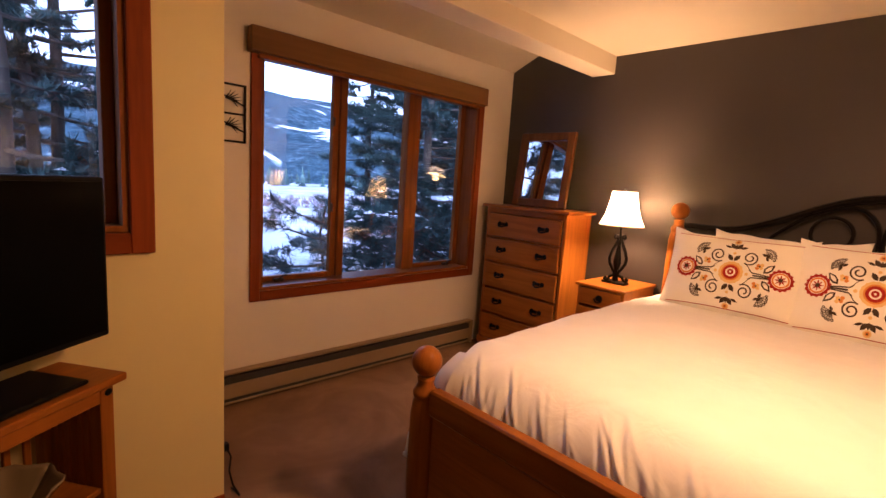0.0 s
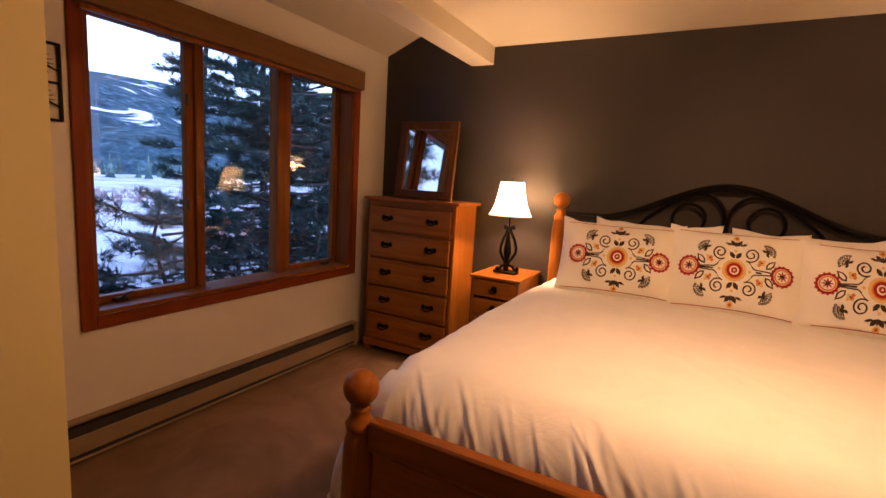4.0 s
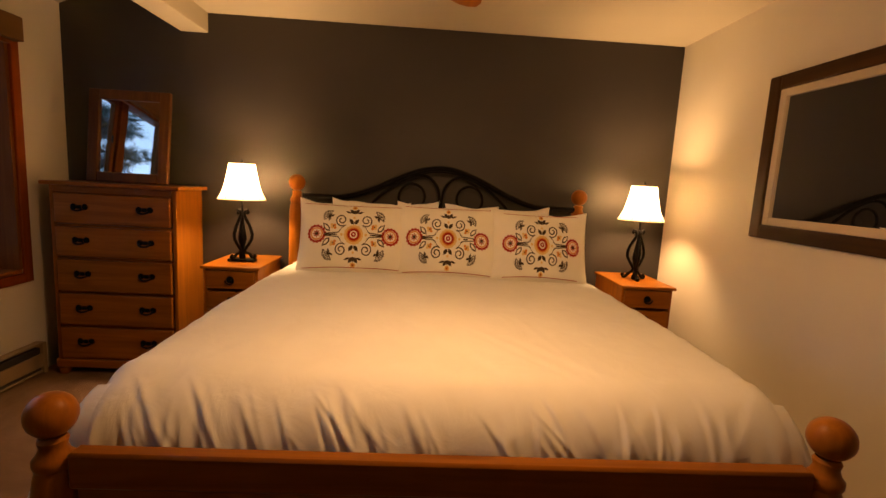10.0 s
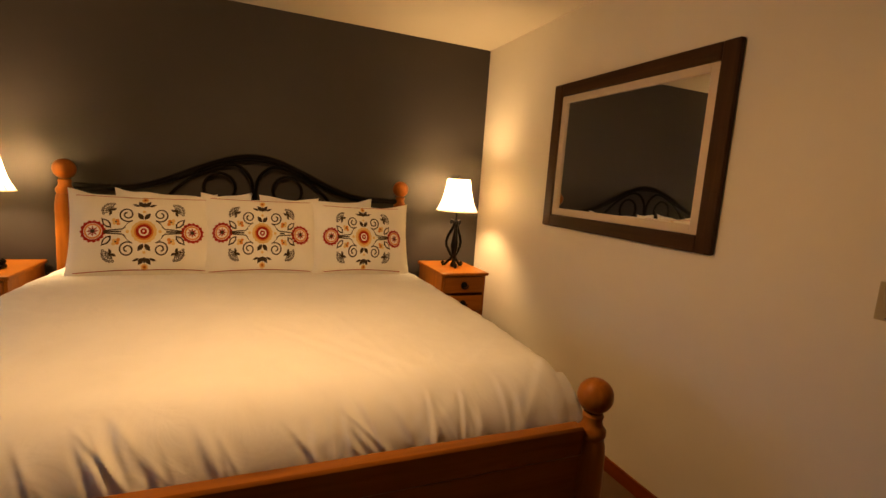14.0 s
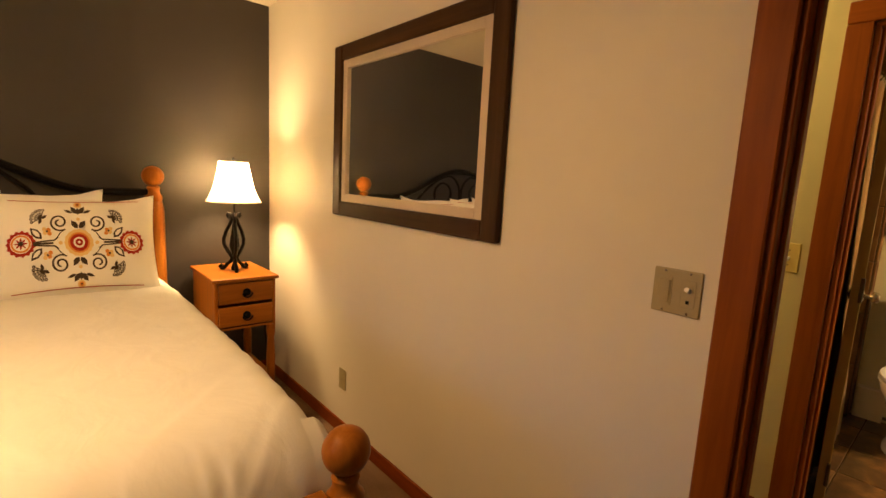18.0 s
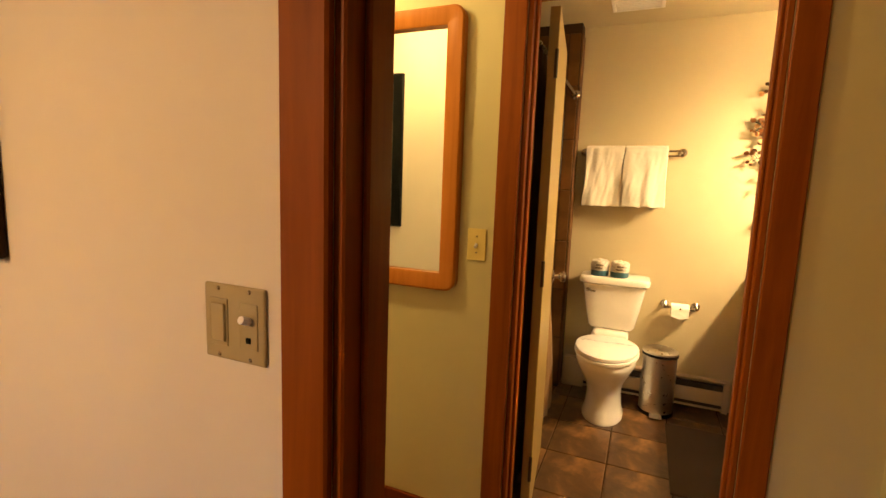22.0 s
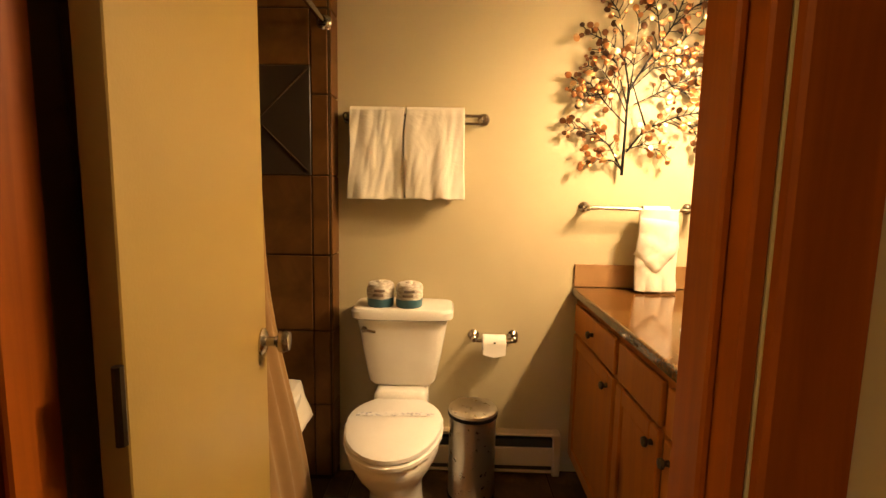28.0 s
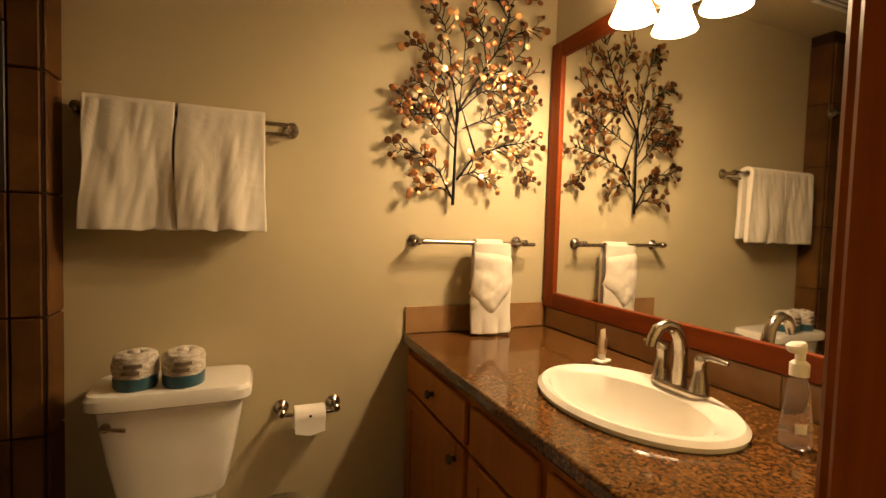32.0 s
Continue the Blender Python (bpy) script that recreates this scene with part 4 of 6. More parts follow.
for k in range(5):
    hgt = 0.225 - (0.014 if k > 2 else 0.0)
    part("drawer_divider", B(-0.158, -0.365, zd - 0.012, 0.15, 0.365, zd, 0.001), PINE_Y, dresser)
    dr = part("drawer", B(-0.180, -0.358, zd + 0.004, -0.155, 0.358, zd + hgt - 0.014, 0.008, 2), PINE_Y, dresser)
    zc = zd + hgt / 2
    for sy in (-0.2, 0.2):
        bm = L([(0.0, 0), (0.02, 0), (0.017, 0.004), (0, 0.005)], n=12, close=False, m=pose(-0.180, sy - 0.035, zc + 0.008, 0, -90, 0))
        lathe(bm, [(0.0, 0), (0.02, 0), (0.017, 0.004), (0, 0.005)], n=12, close=False, m=pose(-0.180, sy + 0.035, zc + 0.008, 0, -90, 0))
        tube(bm, [(-0.186 - 0.022 * math.sin(a), sy - 0.04 * math.cos(a), zc + 0.006 - 0.02 * math.sin(a)) for a in arc(lambda b: b * math.pi, 12)], 0.006, 6)
        box(bm, -0.186, sy - 0.016, zc - 0.006, -0.1795, sy + 0.016, zc + 0.02, 0.003)
        part("bail_pull", bm, IRON, dr, "black iron bail pull", True)
    zd += hgt


# ---- lamps ----
def table_lamp(x, y, z, rz, flat_base):
    l = thing("table_lamp", x, y, z, rz, "lit table lamp with a cream shade and black iron scrolls", "table lamp", "table lamps on the nightstands")
    if flat_base:
        part("base_plate", B(-0.04, -0.085, 0.0, 0.04, 0.085, 0.018, 0.005), IRON, l)
    z0 = 0.018 if flat_base else 0.0
    for k in range(3):
        a = k * math.pi * 2 / 3 + math.pi / 6
        ca, sa = math.cos(a), math.sin(a)
        prof = [(0.075, 0.03 + z0), (0.088, 0.018 + z0), (0.08, 0.006 + z0), (0.062, 0.012 + z0), (0.045, 0.034 + z0), (0.022, 0.055), (0.014, 0.075), (0.038, 0.11), (0.061, 0.15), (0.064, 0.185), (0.048, 0.235), (0.022, 0.285), (0.012, 0.31), (0.02, 0.335), (0.036, 0.34), (0.04, 0.328), (0.03, 0.318)]
        part("scroll_bar", T([(r * ca, r * sa, h) for r, h in prof], 0.0105, 8), IRON, l, "", True)
    part("stem", L([(0.02, z0), (0.02, z0 + 0.02), (0.008, z0 + 0.05), (0.012, 0.08), (0.029, 0.15), (0.026, 0.18), (0.013, 0.26), (0.007, 0.32), (0.007, 0.62)], n=12), IRON, l, "", True)
    part("finial", L([(0.006, 0.645), (0.011, 0.655), (0.005, 0.665), (0.0, 0.672)], n=10, close=False), IRON, l, "", True)
    bm = bmesh.new()
    n = 64
    prof = [(0.147, 0.410), (0.131, 0.442), (0.113, 0.482), (0.099, 0.535), (0.088, 0.587), (0.080, 0.64)]
    rings = []
    for r, h in prof:
        rings.append([bm.verts.new((r * (1 + 0.022 * abs(math.cos(4 * th))) * math.cos(th), r * (1 + 0.022 * abs(math.cos(4 * th))) * math.sin(th), h)) for th in (2 * math.pi * k / n for k in range(n))])
    for a, b in zip(rings, rings[1:]):
        for k in range(n):
            bm.faces.new((a[k], a[(k + 1) % n], b[(k + 1) % n], b[k]))
    sh = part("shade", bm, SHADE, l, "glowing cream fabric bell shade", True)
    for k in range(8):
        th = (k + 0.5) * math.pi / 4
        part("seam", T([((r + 0.001) * math.cos(th), (r + 0.001) * math.sin(th), h) for r, h in prof], 0.0016, 5), TRIMTAPE, sh)
    for r, h in (prof[0], prof[-1]):
        part("rim", T([(r * (1 + 0.022 * abs(math.cos(4 * a))) * math.cos(a), r * (1 + 0.022 * abs(math.cos(4 * a))) * math.sin(a), h) for a in arc(lambda b: b * 2 * math.pi, 64)], 0.003, 5), TRIMTAPE, sh)
    part("bulb", ball(bmesh.new(), (0, 0, 0.545), 0.028, 12, 8, (1, 1, 1.3)), BULB, l, "lit bulb")
    return l


TRIMTAPE = fabric("cream_braid", (0.55, 0.42, 0.26))
BULB = glow("bulb_glow", (1.0, 0.75, 0.42), 12.0)
_n, _l = BULB.node_tree.nodes, BULB.node_tree.links
_t, _x = _n.new("ShaderNodeBsdfTransparent"), _n.new("ShaderNodeMixShader")
_x.inputs[0].default_value = 0.25
_l.new(_t.outputs[0], _x.inputs[1]), _l.new(_n["Principled BSDF"].outputs[0], _x.inputs[2])
_l.new(_x.outputs[0], _n["Material Output"].inputs[0])
table_lamp(3.44, 1.555, 0.80, 0, True)
table_lamp(3.44, -1.12, 0.80, 20, False)


# ---- wall mirrors ----
def ring_frame(parent, name, w0, h0, w1, h1, d0, d1, mat, label="", bev=0.004, mat_h=None):
    """Four boards between an inner and an outer rectangle in the x-z plane, from y = d0 to d1."""
    for a, b, c, d, m in ((-w1, -h1, -w0, h1, mat), (w0, -h1, w1, h1, mat), (-w0, -h1, w0, -h0, mat_h or mat), (-w0, h0, w0, h1, mat_h or mat)):
        part(name, B(a, min(d0, d1), b, c, max(d0, d1), d, bev, 2), m, parent, label)


WALNUT = wood("dark_walnut", (0.012, 0.005, 0.002), (0.070, 0.030, 0.010), "z", 0.5, False)
WALNUT_X = wood("dark_walnut_across", (0.012, 0.005, 0.002), (0.070, 0.030, 0.010), "x", 0.5, False)
LINER = fabric("linen_liner", (0.52, 0.44, 0.34), 900)
big = thing("wall_mirror", 2.195, -1.437, 1.609, label="wide wall mirror in a dark walnut frame with a linen liner", category="mirror")
ring_frame(big, "frame_board", 0.505, 0.343, 0.582, 0.415, 0.0, 0.03, WALNUT, "", 0.008, WALNUT_X)
ring_frame(big, "liner_board", 0.463, 0.304, 0.505, 0.343, 0.0, 0.02, LINER, "pale linen liner", 0.003)
part("glass", B(-0.463, 0.002, -0.304, 0.463, 0.009, 0.304), MIRROR, big, "mirror glass")

lean = thing("dresser_mirror", label="small mirror in a brown wooden frame leaning on the wall", category="mirror")
lean.matrix_world = pose(3.555, 2.345, 1.272, 0, 6.5, 0) @ pose(0, 0, 0.305, 0, 0, 90)
ring_frame(lean, "frame_board", 0.195, 0.24, 0.262, 0.305, -0.012, 0.022, wood("brown_frame", (0.05, 0.018, 0.005), (0.14, 0.055, 0.014), "z", 0.4, False), "", 0.006)
part("glass", B(-0.195, -0.004, -0.24, 0.195, 0.004, 0.24), MIRROR, lean, "mirror glass")


# ---- bedroom: small things ----
# ceiling fan with five pine blades; its lit bowl is unseen and added
fan = thing("ceiling_fan", 1.714, 0.247, 2.345, label="ceiling fan with pine blades and a lit frosted bowl", category="ceiling fan")
part("canopy", L([(0.07, 0.094), (0.07, 0.06), (0.05, 0.03), (0.02, 0.02)], n=20), BRONZE, fan, "", True)
part("rod", L([(0.012, 0.06), (0.012, -0.14)], n=10), BRONZE, fan)
part("motor", L([(0.03, -0.13), (0.1, -0.14), (0.115, -0.17), (0.115, -0.22), (0.09, -0.25), (0.05, -0.26)], n=24), BRONZE, fan, "", True)
part("light_bowl", L([(0.09, -0.262), (0.13, -0.275), (0.125, -0.31), (0.09, -0.345), (0.04, -0.36), (0.0, -0.363)], n=24, close=False), FROST, fan, "lit frosted glass bowl", True)
for k in range(5):
    a = k * 72
    m = pose(0, 0, -0.215, 0, 0, a)
    bm = bmesh.new()
    outline = [(0.2, -0.05), (0.24, -0.062), (0.6, -0.07), (0.65, -0.055), (0.672, -0.02), (0.672, 0.02), (0.65, 0.055), (0.6, 0.07), (0.24, 0.062), (0.2, 0.05)]
    lo = [bm.verts.new(m @ Vector((x, y, y * 0.2))) for x, y in outline]
    hi = [bm.verts.new(m @ Vector((x, y, y * 0.2 + 0.008))) for x, y in outline]
    bm.faces.new(lo[::-1]), bm.faces.new(hi)
    for j in range(len(lo)):
        bm.faces.new((lo[j], lo[(j + 1) % len(lo)], hi[(j + 1) % len(lo)], hi[j]))
    bl = part("blade", bm, PINE_X, fan)
    part("blade_bracket", B(0.09, -0.025, -0.008, 0.25, 0.025, -0.001, 0.002, m=m), BRONZE, bl)

# television on an angled mission stand
TV_M = pose(0.555, 1.728, 0, 0, 0, 36.5)
stand = thing("tv_stand", label="honey oak mission style television stand with slatted sides", category="tv stand")
stand.matrix_world = TV_M @ Matrix.Diagonal((1, 1, 1.04, 1))
part("top", B(-1.12, -0.02, 0.715, 0.02, 0.235, 0.74, 0.006, 2), PINE_X, stand)
part("apron", B(-1.08, 0.006, 0.665, -0.02, 0.024, 0.715, 0.002), PINE_X, stand)
for lx in (-1.09, -0.055):
    for ly in (0.002, 0.215):
        part("leg", B(lx, ly, 0, lx + 0.045, ly + 0.04, 0.715, 0.003), PINE, stand)
for sx in (-1.075, -0.042):
    part("side_rail", B(sx, 0.042, 0.68, sx + 0.02, 0.215, 0.715), PINE, stand)
    part("side_rail", B(sx, 0.042, 0.30, sx + 0.02, 0.215, 0.335), PINE, stand)
    for k in range(7):
        part("slat", B(sx + 0.004, 0.045 + 0.0245 * k, 0.335, sx + 0.016, 0.064 + 0.0245 * k, 0.68, 0.002), PINE, stand)
for k in range(16):
    part("back_slat", B(-0.1 - 0.058 * k, 0.235, 0.335, -0.08 - 0.058 * k, 0.247, 0.68, 0.002), PINE, stand)
part("back_rail", B(-1.045, 0.232, 0.68, -0.055, 0.25, 0.715), PINE_X, stand)
part("back_rail", B(-1.045, 0.232, 0.30, -0.055, 0.25, 0.335), PINE_X, stand)
# flattened black ball stands in for a dark notch in the post
part("knob", ball(bmesh.new(), (-0.03, 0.0, 0.693), 0.013, 12, 8, (1, 0.35, 0.8)), BLACKP, stand, "black round knob on the post")
part("shelf", B(-1.045, 0.01, 0.382, -0.058, 0.228, 0.402, 0.003), PINE_X, stand)
part("lower_shelf", B(-1.045, 0.01, 0.08, -0.058, 0.228, 0.10, 0.003), PINE_X, stand)

tv = thing("television", label="black flat screen television switched off on the stand", category="television")
tv.matrix_world = TV_M @ pose(0.035, 0.055, 0.7705)
part("screen_case", B(-0.90, 0.0, 0.105, 0.0, 0.045, 0.60, 0.008, 2), BLACKP, tv)
part("screen", B(-0.885, -0.004, 0.125, -0.015, -0.0005, 0.585), SCREEN, tv, "dark glossy screen")
part("neck", B(-0.47, 0.03, 0.015, -0.39, 0.055, 0.2, 0.006), BLACKP, tv)
part("foot", B(-0.66, -0.05, 0.0, -0.12, 0.16, 0.014, 0.005), BLACKP, tv, "flat black glossy foot")
bowl = thing("glass_bowl", label="scalloped smoky glass bowl on the stand shelf", category="bowl")
bowl.matrix_world = TV_M @ pose(-0.26, 0.11, 0.419)
bm = bmesh.new()
surface(bm, 36, 8, lambda u, v: Vector(((0.045 + 0.085 * v ** 0.7) * (1 + 0.06 * v * math.cos(u * math.pi * 16)) * math.cos(u * 2 * math.pi), (0.045 + 0.085 * v ** 0.7) * (1 + 0.06 * v * math.cos(u * math.pi * 16)) * math.sin(u * 2 * math.pi), 0.004 + 0.10 * v)))
lathe(bm, [(0.0, 0.002), (0.046, 0.002)], n=36, close=False)
bw = part("bowl_body", bm, plain("smoky_glaze", (0.22, 0.17, 0.10), 0.08), bowl, "", True)
bw.modifiers.new("thick", "SOLIDIFY").thickness = 0.005

# iron twig wall art
art = thing("wall_art", 1.261, 2.858, 1.729, label="small black iron wall panel of twigs in a square frame", category="wall art")
ring_frame(art, "frame_bar", 0.09, 0.15, 0.1, 0.16, -0.02, -0.002, IRON, "", 0.002)
part("middle_bar", B(-0.09, -0.017, -0.008, 0.09, -0.006, 0.002), IRON, art)
for cz in (-0.07, 0.075):
    part("twig", T([(0.09, -0.012, cz - 0.03), (0.03, -0.014, cz), (-0.06, -0.012, cz + 0.03)], 0.004, 6), IRON, art)
    for k in range(7):
        a = -0.9 + 0.42 * k
        part("needle_leaf", T([(0.02 - 0.005 * k, -0.013, cz), (0.02 + 0.055 * math.cos(a), -0.015, cz + 0.05 * math.sin(a))], 0.0055, 5, r1=0.001), IRON, art)


# ---- switches and sockets ----
def wall_plate(name, x, y, z, out, w, h, label, kind):
    """A plate on a wall across y, facing along out."""
    p = thing(name, x, y, z, 0 if out > 0 else 180, label, "switch" if kind != "outlet" else "outlet")
    part("plate", B(-w / 2, 0.0, -h / 2, w / 2, 0.006, h / 2, 0.003, 2), IVORY if kind == "single" else PLASTIC, p)
    if kind == "double":
        part("rocker_frame", B(0.011, 0.006, -0.036, 0.047, 0.0075, 0.036, 0.001), PLASTIC, p)
        part("rocker", B(0.015, 0.0075, -0.029, 0.043, 0.0105, 0.029, 0.002), PLASTIC, p)
        part("dimmer_slot", B(-0.046, 0.006, -0.034, -0.012, 0.0075, 0.034, 0.001), PLASTIC, p)
        part("toggle", T([(-0.03, 0.007, 0.008), (-0.03, 0.022, 0.014)], 0.006, 8), WHITEP, p, "white toggle lever")
        part("slider", B(-0.033, 0.0075, -0.024, -0.026, 0.010, -0.016), BLACKP, p)
        spots = [(sx, sz) for sx in (-0.03, 0.03) for sz in (-0.05, 0.05)]
    elif kind == "single":
        part("toggle", T([(0, 0.006, 0.0), (0, 0.02, -0.008)], 0.006, 8), WHITEP, p, "white toggle lever")
        spots = [(0, 0.03), (0, -0.03)]
    else:
        for sz in (-0.02, 0.02):
            part("socket", L([(0.0, 0), (0.015, 0), (0.015, 0.002), (0, 0.002)], n=14, close=False, m=pose(0, 0.006, sz, -90)), PLASTIC, p)
        spots = [(0, 0)]
    for sx, sz in spots:
        part("screw", L([(0.0, 0), (0.0035, 0), (0.002, 0.0015), (0, 0.0015)], n=8, close=False, m=pose(sx, 0.006, sz, -90)), CHROME, p)
    return p


wall_plate("light_switch", 1.018, -1.437, 1.155, 1, 0.117, 0.114, "ivory double switch plate with a rocker and a toggle", "double")
wall_plate("wall_outlet", 2.675, -1.437, 0.312, 1, 0.07, 0.114, "ivory wall outlet plate", "outlet")
wall_plate("passage_switch", 1.052, -2.59, 1.157, 1, 0.073, 0.12, "ivory switch plate with one toggle", "single")

plug = thing("power_plug", 0.94, 1.985, 0.25, label="black power plug and cable at the wall corner", category="plug")
part("plate", B(0.0005, -0.035, -0.057, 0.006, 0.035, 0.057, 0.002), PLASTIC, plug)
part("plug_body", B(0.006, -0.014, -0.016, 0.036, 0.014, 0.016, 0.004, 2), BLACKP, plug)
part("cable", T([(0.03, 0, -0.01), (0.045, -0.004, -0.05), (0.036, -0.008, -0.11), (0.05, -0.012, -0.18), (0.075, -0.02, -0.236), (0.07, 0.06, -0.243)], 0.004, 6), BLACKP, plug, "", True)

# ---- passage ----
vm = thing("passage_mirror", 1.526, -2.59, 1.49, label="wall mirror in a rounded honey brown wooden frame", category="mirror")
HONEY = wood("honey_frame", (0.30, 0.096, 0.012), (0.50, 0.185, 0.03), "z", 0.3, False)
bm = bmesh.new()


def rounded_rect(w, h, r, n=6):
    pts = []
    for cx, cz, a0 in ((w - r, h - r, 0), (-w + r, h - r, 90), (-w + r, -h + r, 180), (w - r, -h + r, 270)):
        for k in range(n + 1):
            a = radians(a0 + 90 * k / n)
            pts.append((cx + r * math.cos(a), cz + r * math.sin(a)))
    return pts


outer, inner = rounded_rect(0.403, 0.519, 0.045), rounded_rect(0.337, 0.452, 0.004)
loops = [[bm.verts.new((x, y, z)) for x, z in o] for o, y in ((outer, 0.0), (outer, 0.03), (rounded_rect(0.396, 0.512, 0.04), 0.037), (rounded_rect(0.344, 0.459, 0.006), 0.037), (inner, 0.032), (inner, 0.0))]
for a, b in zip(loops, loops[1:]):
    for k in range(len(a)):
        bm.faces.new((a[k], a[(k + 1) % len(a)], b[(k + 1) % len(a)], b[k]))
part("frame", bm, HONEY, vm, "", True)
part("glass", B(-0.339, 0.003, -0.454, 0.339, 0.012, 0.454), MIRROR, vm, "mirror glass")

panel = thing("access_panel", 1.59, -2.59, 0.585, label="painted flush access panel in the passage wall", category="access panel")
part("panel_sheet", B(-0.142, 0.0, -0.213, 0.142, 0.005, 0.213, 0.0015), YELLOW, panel)
for sx in (-0.1, 0.1):
    for sz in (-0.17, 0.17):
        part("screw", L([(0.0, 0), (0.006, 0), (0.004, 0.002), (0, 0.002)], n=8, close=False, m=pose(sx, 0.005, sz, -90)), PLASTIC, panel)

thermo = thing("thermostat", 2.105, -2.59, 1.50, label="small white thermostat with a round dial", category="thermostat")
part("case", B(-0.05, 0, -0.06, 0.05, 0.028, 0.06, 0.006, 2), WHITEP, thermo)
part("dial", L([(0.0, 0), (0.022, 0), (0.022, 0.008), (0.018, 0.012), (0, 0.012)], n=18, close=False, m=pose(0.0, 0.028, -0.02, -90)), PLASTIC, thermo, "", True)

# birch picture on the back of the bedroom wall, seen in the passage mirror
pic = thing("birch_picture", 2.50, -1.557, 1.58, label="framed picture of white birch trunks in a black frame", category="picture")
ring_frame(pic, "frame_board", 0.515, 0.412, 0.58, 0.472, -0.03, 0.0, BLACKP, "", 0.003)
_k = Mat("birch_sheet", 0.7)
_k.colour(_k.ramp(_k.noise(9, 6, 0.65, _k.mapped((1, 1, 0.35))), [(0.3, (0.27, 0.21, 0.13)), (0.6, (0.46, 0.38, 0.25))]))
part("sheet", B(-0.515, -0.012, -0.412, 0.515, -0.006, 0.412), _k.m, pic)
_k = Mat("birch_bark", 0.8)
_k.colour(_k.ramp(_k.noise(20, 5, 0.65, _k.mapped((0.5, 1, 2.4)), 0.4), [(0.30, (0.36, 0.30, 0.21)), (0.46, (0.58, 0.51, 0.39)), (0.7, (0.70, 0.63, 0.51))]))
BARK = _k.m
SCAR = plain("bark_scar_ink", (0.065, 0.048, 0.033), 0.7)
_r = random.Random(5)
marks = bmesh.new()


def ink(bm, cx, z, hw, hh, y):
    vs = [bm.verts.new((max(-0.497, min(0.497, cx + hw * math.cos(t) * _r.uniform(0.6, 1.2))), y, z + hh * math.sin(t) * _r.uniform(0.5, 1.3))) for t in (k * math.pi / 5 for k in range(10))]
    bm.faces.new(vs)


for off, w in ((0.055, 0.016), (0.13, 0.055), (0.235, 0.014), (0.295, 0.036), (0.40, 0.058), (0.47, 0.013), (0.505, 0.015), (0.575, 0.032), (0.635, 0.026), (0.70, 0.060), (0.79, 0.018), (0.86, 0.056), (0.93, 0.030), (0.985, 0.015)):
    x = off - 0.515 - w / 2
    tilt = _r.uniform(-0.012, 0.012)
    bm = bmesh.new()
    prev = None
    for k in range(15):
        z = -0.422 + 0.844 * k / 14
        cx = x + w / 2 + tilt * (z / 0.42) + 0.003 * math.sin(k * 1.7 + x * 30)
        ww = w * (1.08 - 0.22 * k / 14) / 2
        cur = [bm.verts.new((max(-0.497, min(0.497, cx + s * ww)), -0.0135 - 0.0004 * (w > 0.03), z)) for s in (-1, 1)]
        if prev:
            bm.faces.new((prev[0], prev[1], cur[1], cur[0]))
        prev = cur
    part("birch_trunk", bm, BARK, pic)
    for q in range(int(16 + w * 420)):
        z = -0.41 + 0.82 * _r.random() ** 1.25
        cx = x + w / 2 + tilt * (z / 0.42)
        s = _r.choice((-1, 1))
        if _r.random() < 0.6:
            hw = w * _r.uniform(0.2, 0.5)
            ink(marks, cx + s * (w * 0.5 - hw * 0.9), z, hw, _r.uniform(0.003, 0.009), -0.0148)
        elif _r.random() < 0.5:
            ink(marks, cx + _r.uniform(-0.15, 0.1) * w, z, w * _r.uniform(0.3, 0.5), min(w * 0.5, _r.uniform(0.006, 0.024)), -0.0151)
tagged(part("bark_scars", marks, SCAR, pic, "dark scars on the birch bark"), kind="stuff")
for k in range(22):
    x0, z0 = _r.uniform(-0.44, 0.44), _r.uniform(-0.2, 0.36)
    s = _r.choice((-1, 1))
    ln = _r.uniform(0.05, 0.16)
    part("twig", T([(x0, -0.0145, z0), (max(-0.49, min(0.49, x0 + s * ln * 0.35)), -0.0145, z0 + ln * 0.35), (max(-0.49, min(0.49, x0 + s * ln * 0.6)), -0.0145, min(0.42, z0 + ln * 0.9))], 0.0022, 5, r1=0.0008), SCAR, pic)

# assumed fixture around the passage bulb, out of view
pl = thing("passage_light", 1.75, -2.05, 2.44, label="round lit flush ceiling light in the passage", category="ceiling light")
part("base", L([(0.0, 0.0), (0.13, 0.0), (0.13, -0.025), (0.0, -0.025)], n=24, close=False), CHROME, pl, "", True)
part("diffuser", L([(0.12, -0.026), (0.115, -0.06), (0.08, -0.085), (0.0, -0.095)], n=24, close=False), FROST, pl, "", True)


# ---- bathroom ----
def loft(bm, secs, n=28, power=2.0, cap=True):
    """Rings given as (cx, cy, rx, ry_back, ry_front, z); front is towards +y."""
    rings = []
    for cx, cy, rx, rb, rf, z in secs:
        ring = []
        for k in range(n):
            a = 2 * math.pi * k / n
            c, s = math.cos(a), math.sin(a)
            c2 = math.copysign(abs(c) ** (2 / power), c)
            s2 = math.copysign(abs(s) ** (2 / power), s)
            ring.append(bm.verts.new((cx + rx * c2, cy + (rf if s > 0 else rb) * s2, z)))
        rings.append(ring)
    for a, b in zip(rings, rings[1:]):
        for k in range(n):
            bm.faces.new((a[k], a[(k + 1) % n], b[(k + 1) % n], b[k]))
    if cap:
        bm.faces.new(rings[0][::-1])
        bm.faces.new(rings[-1])
    return bm


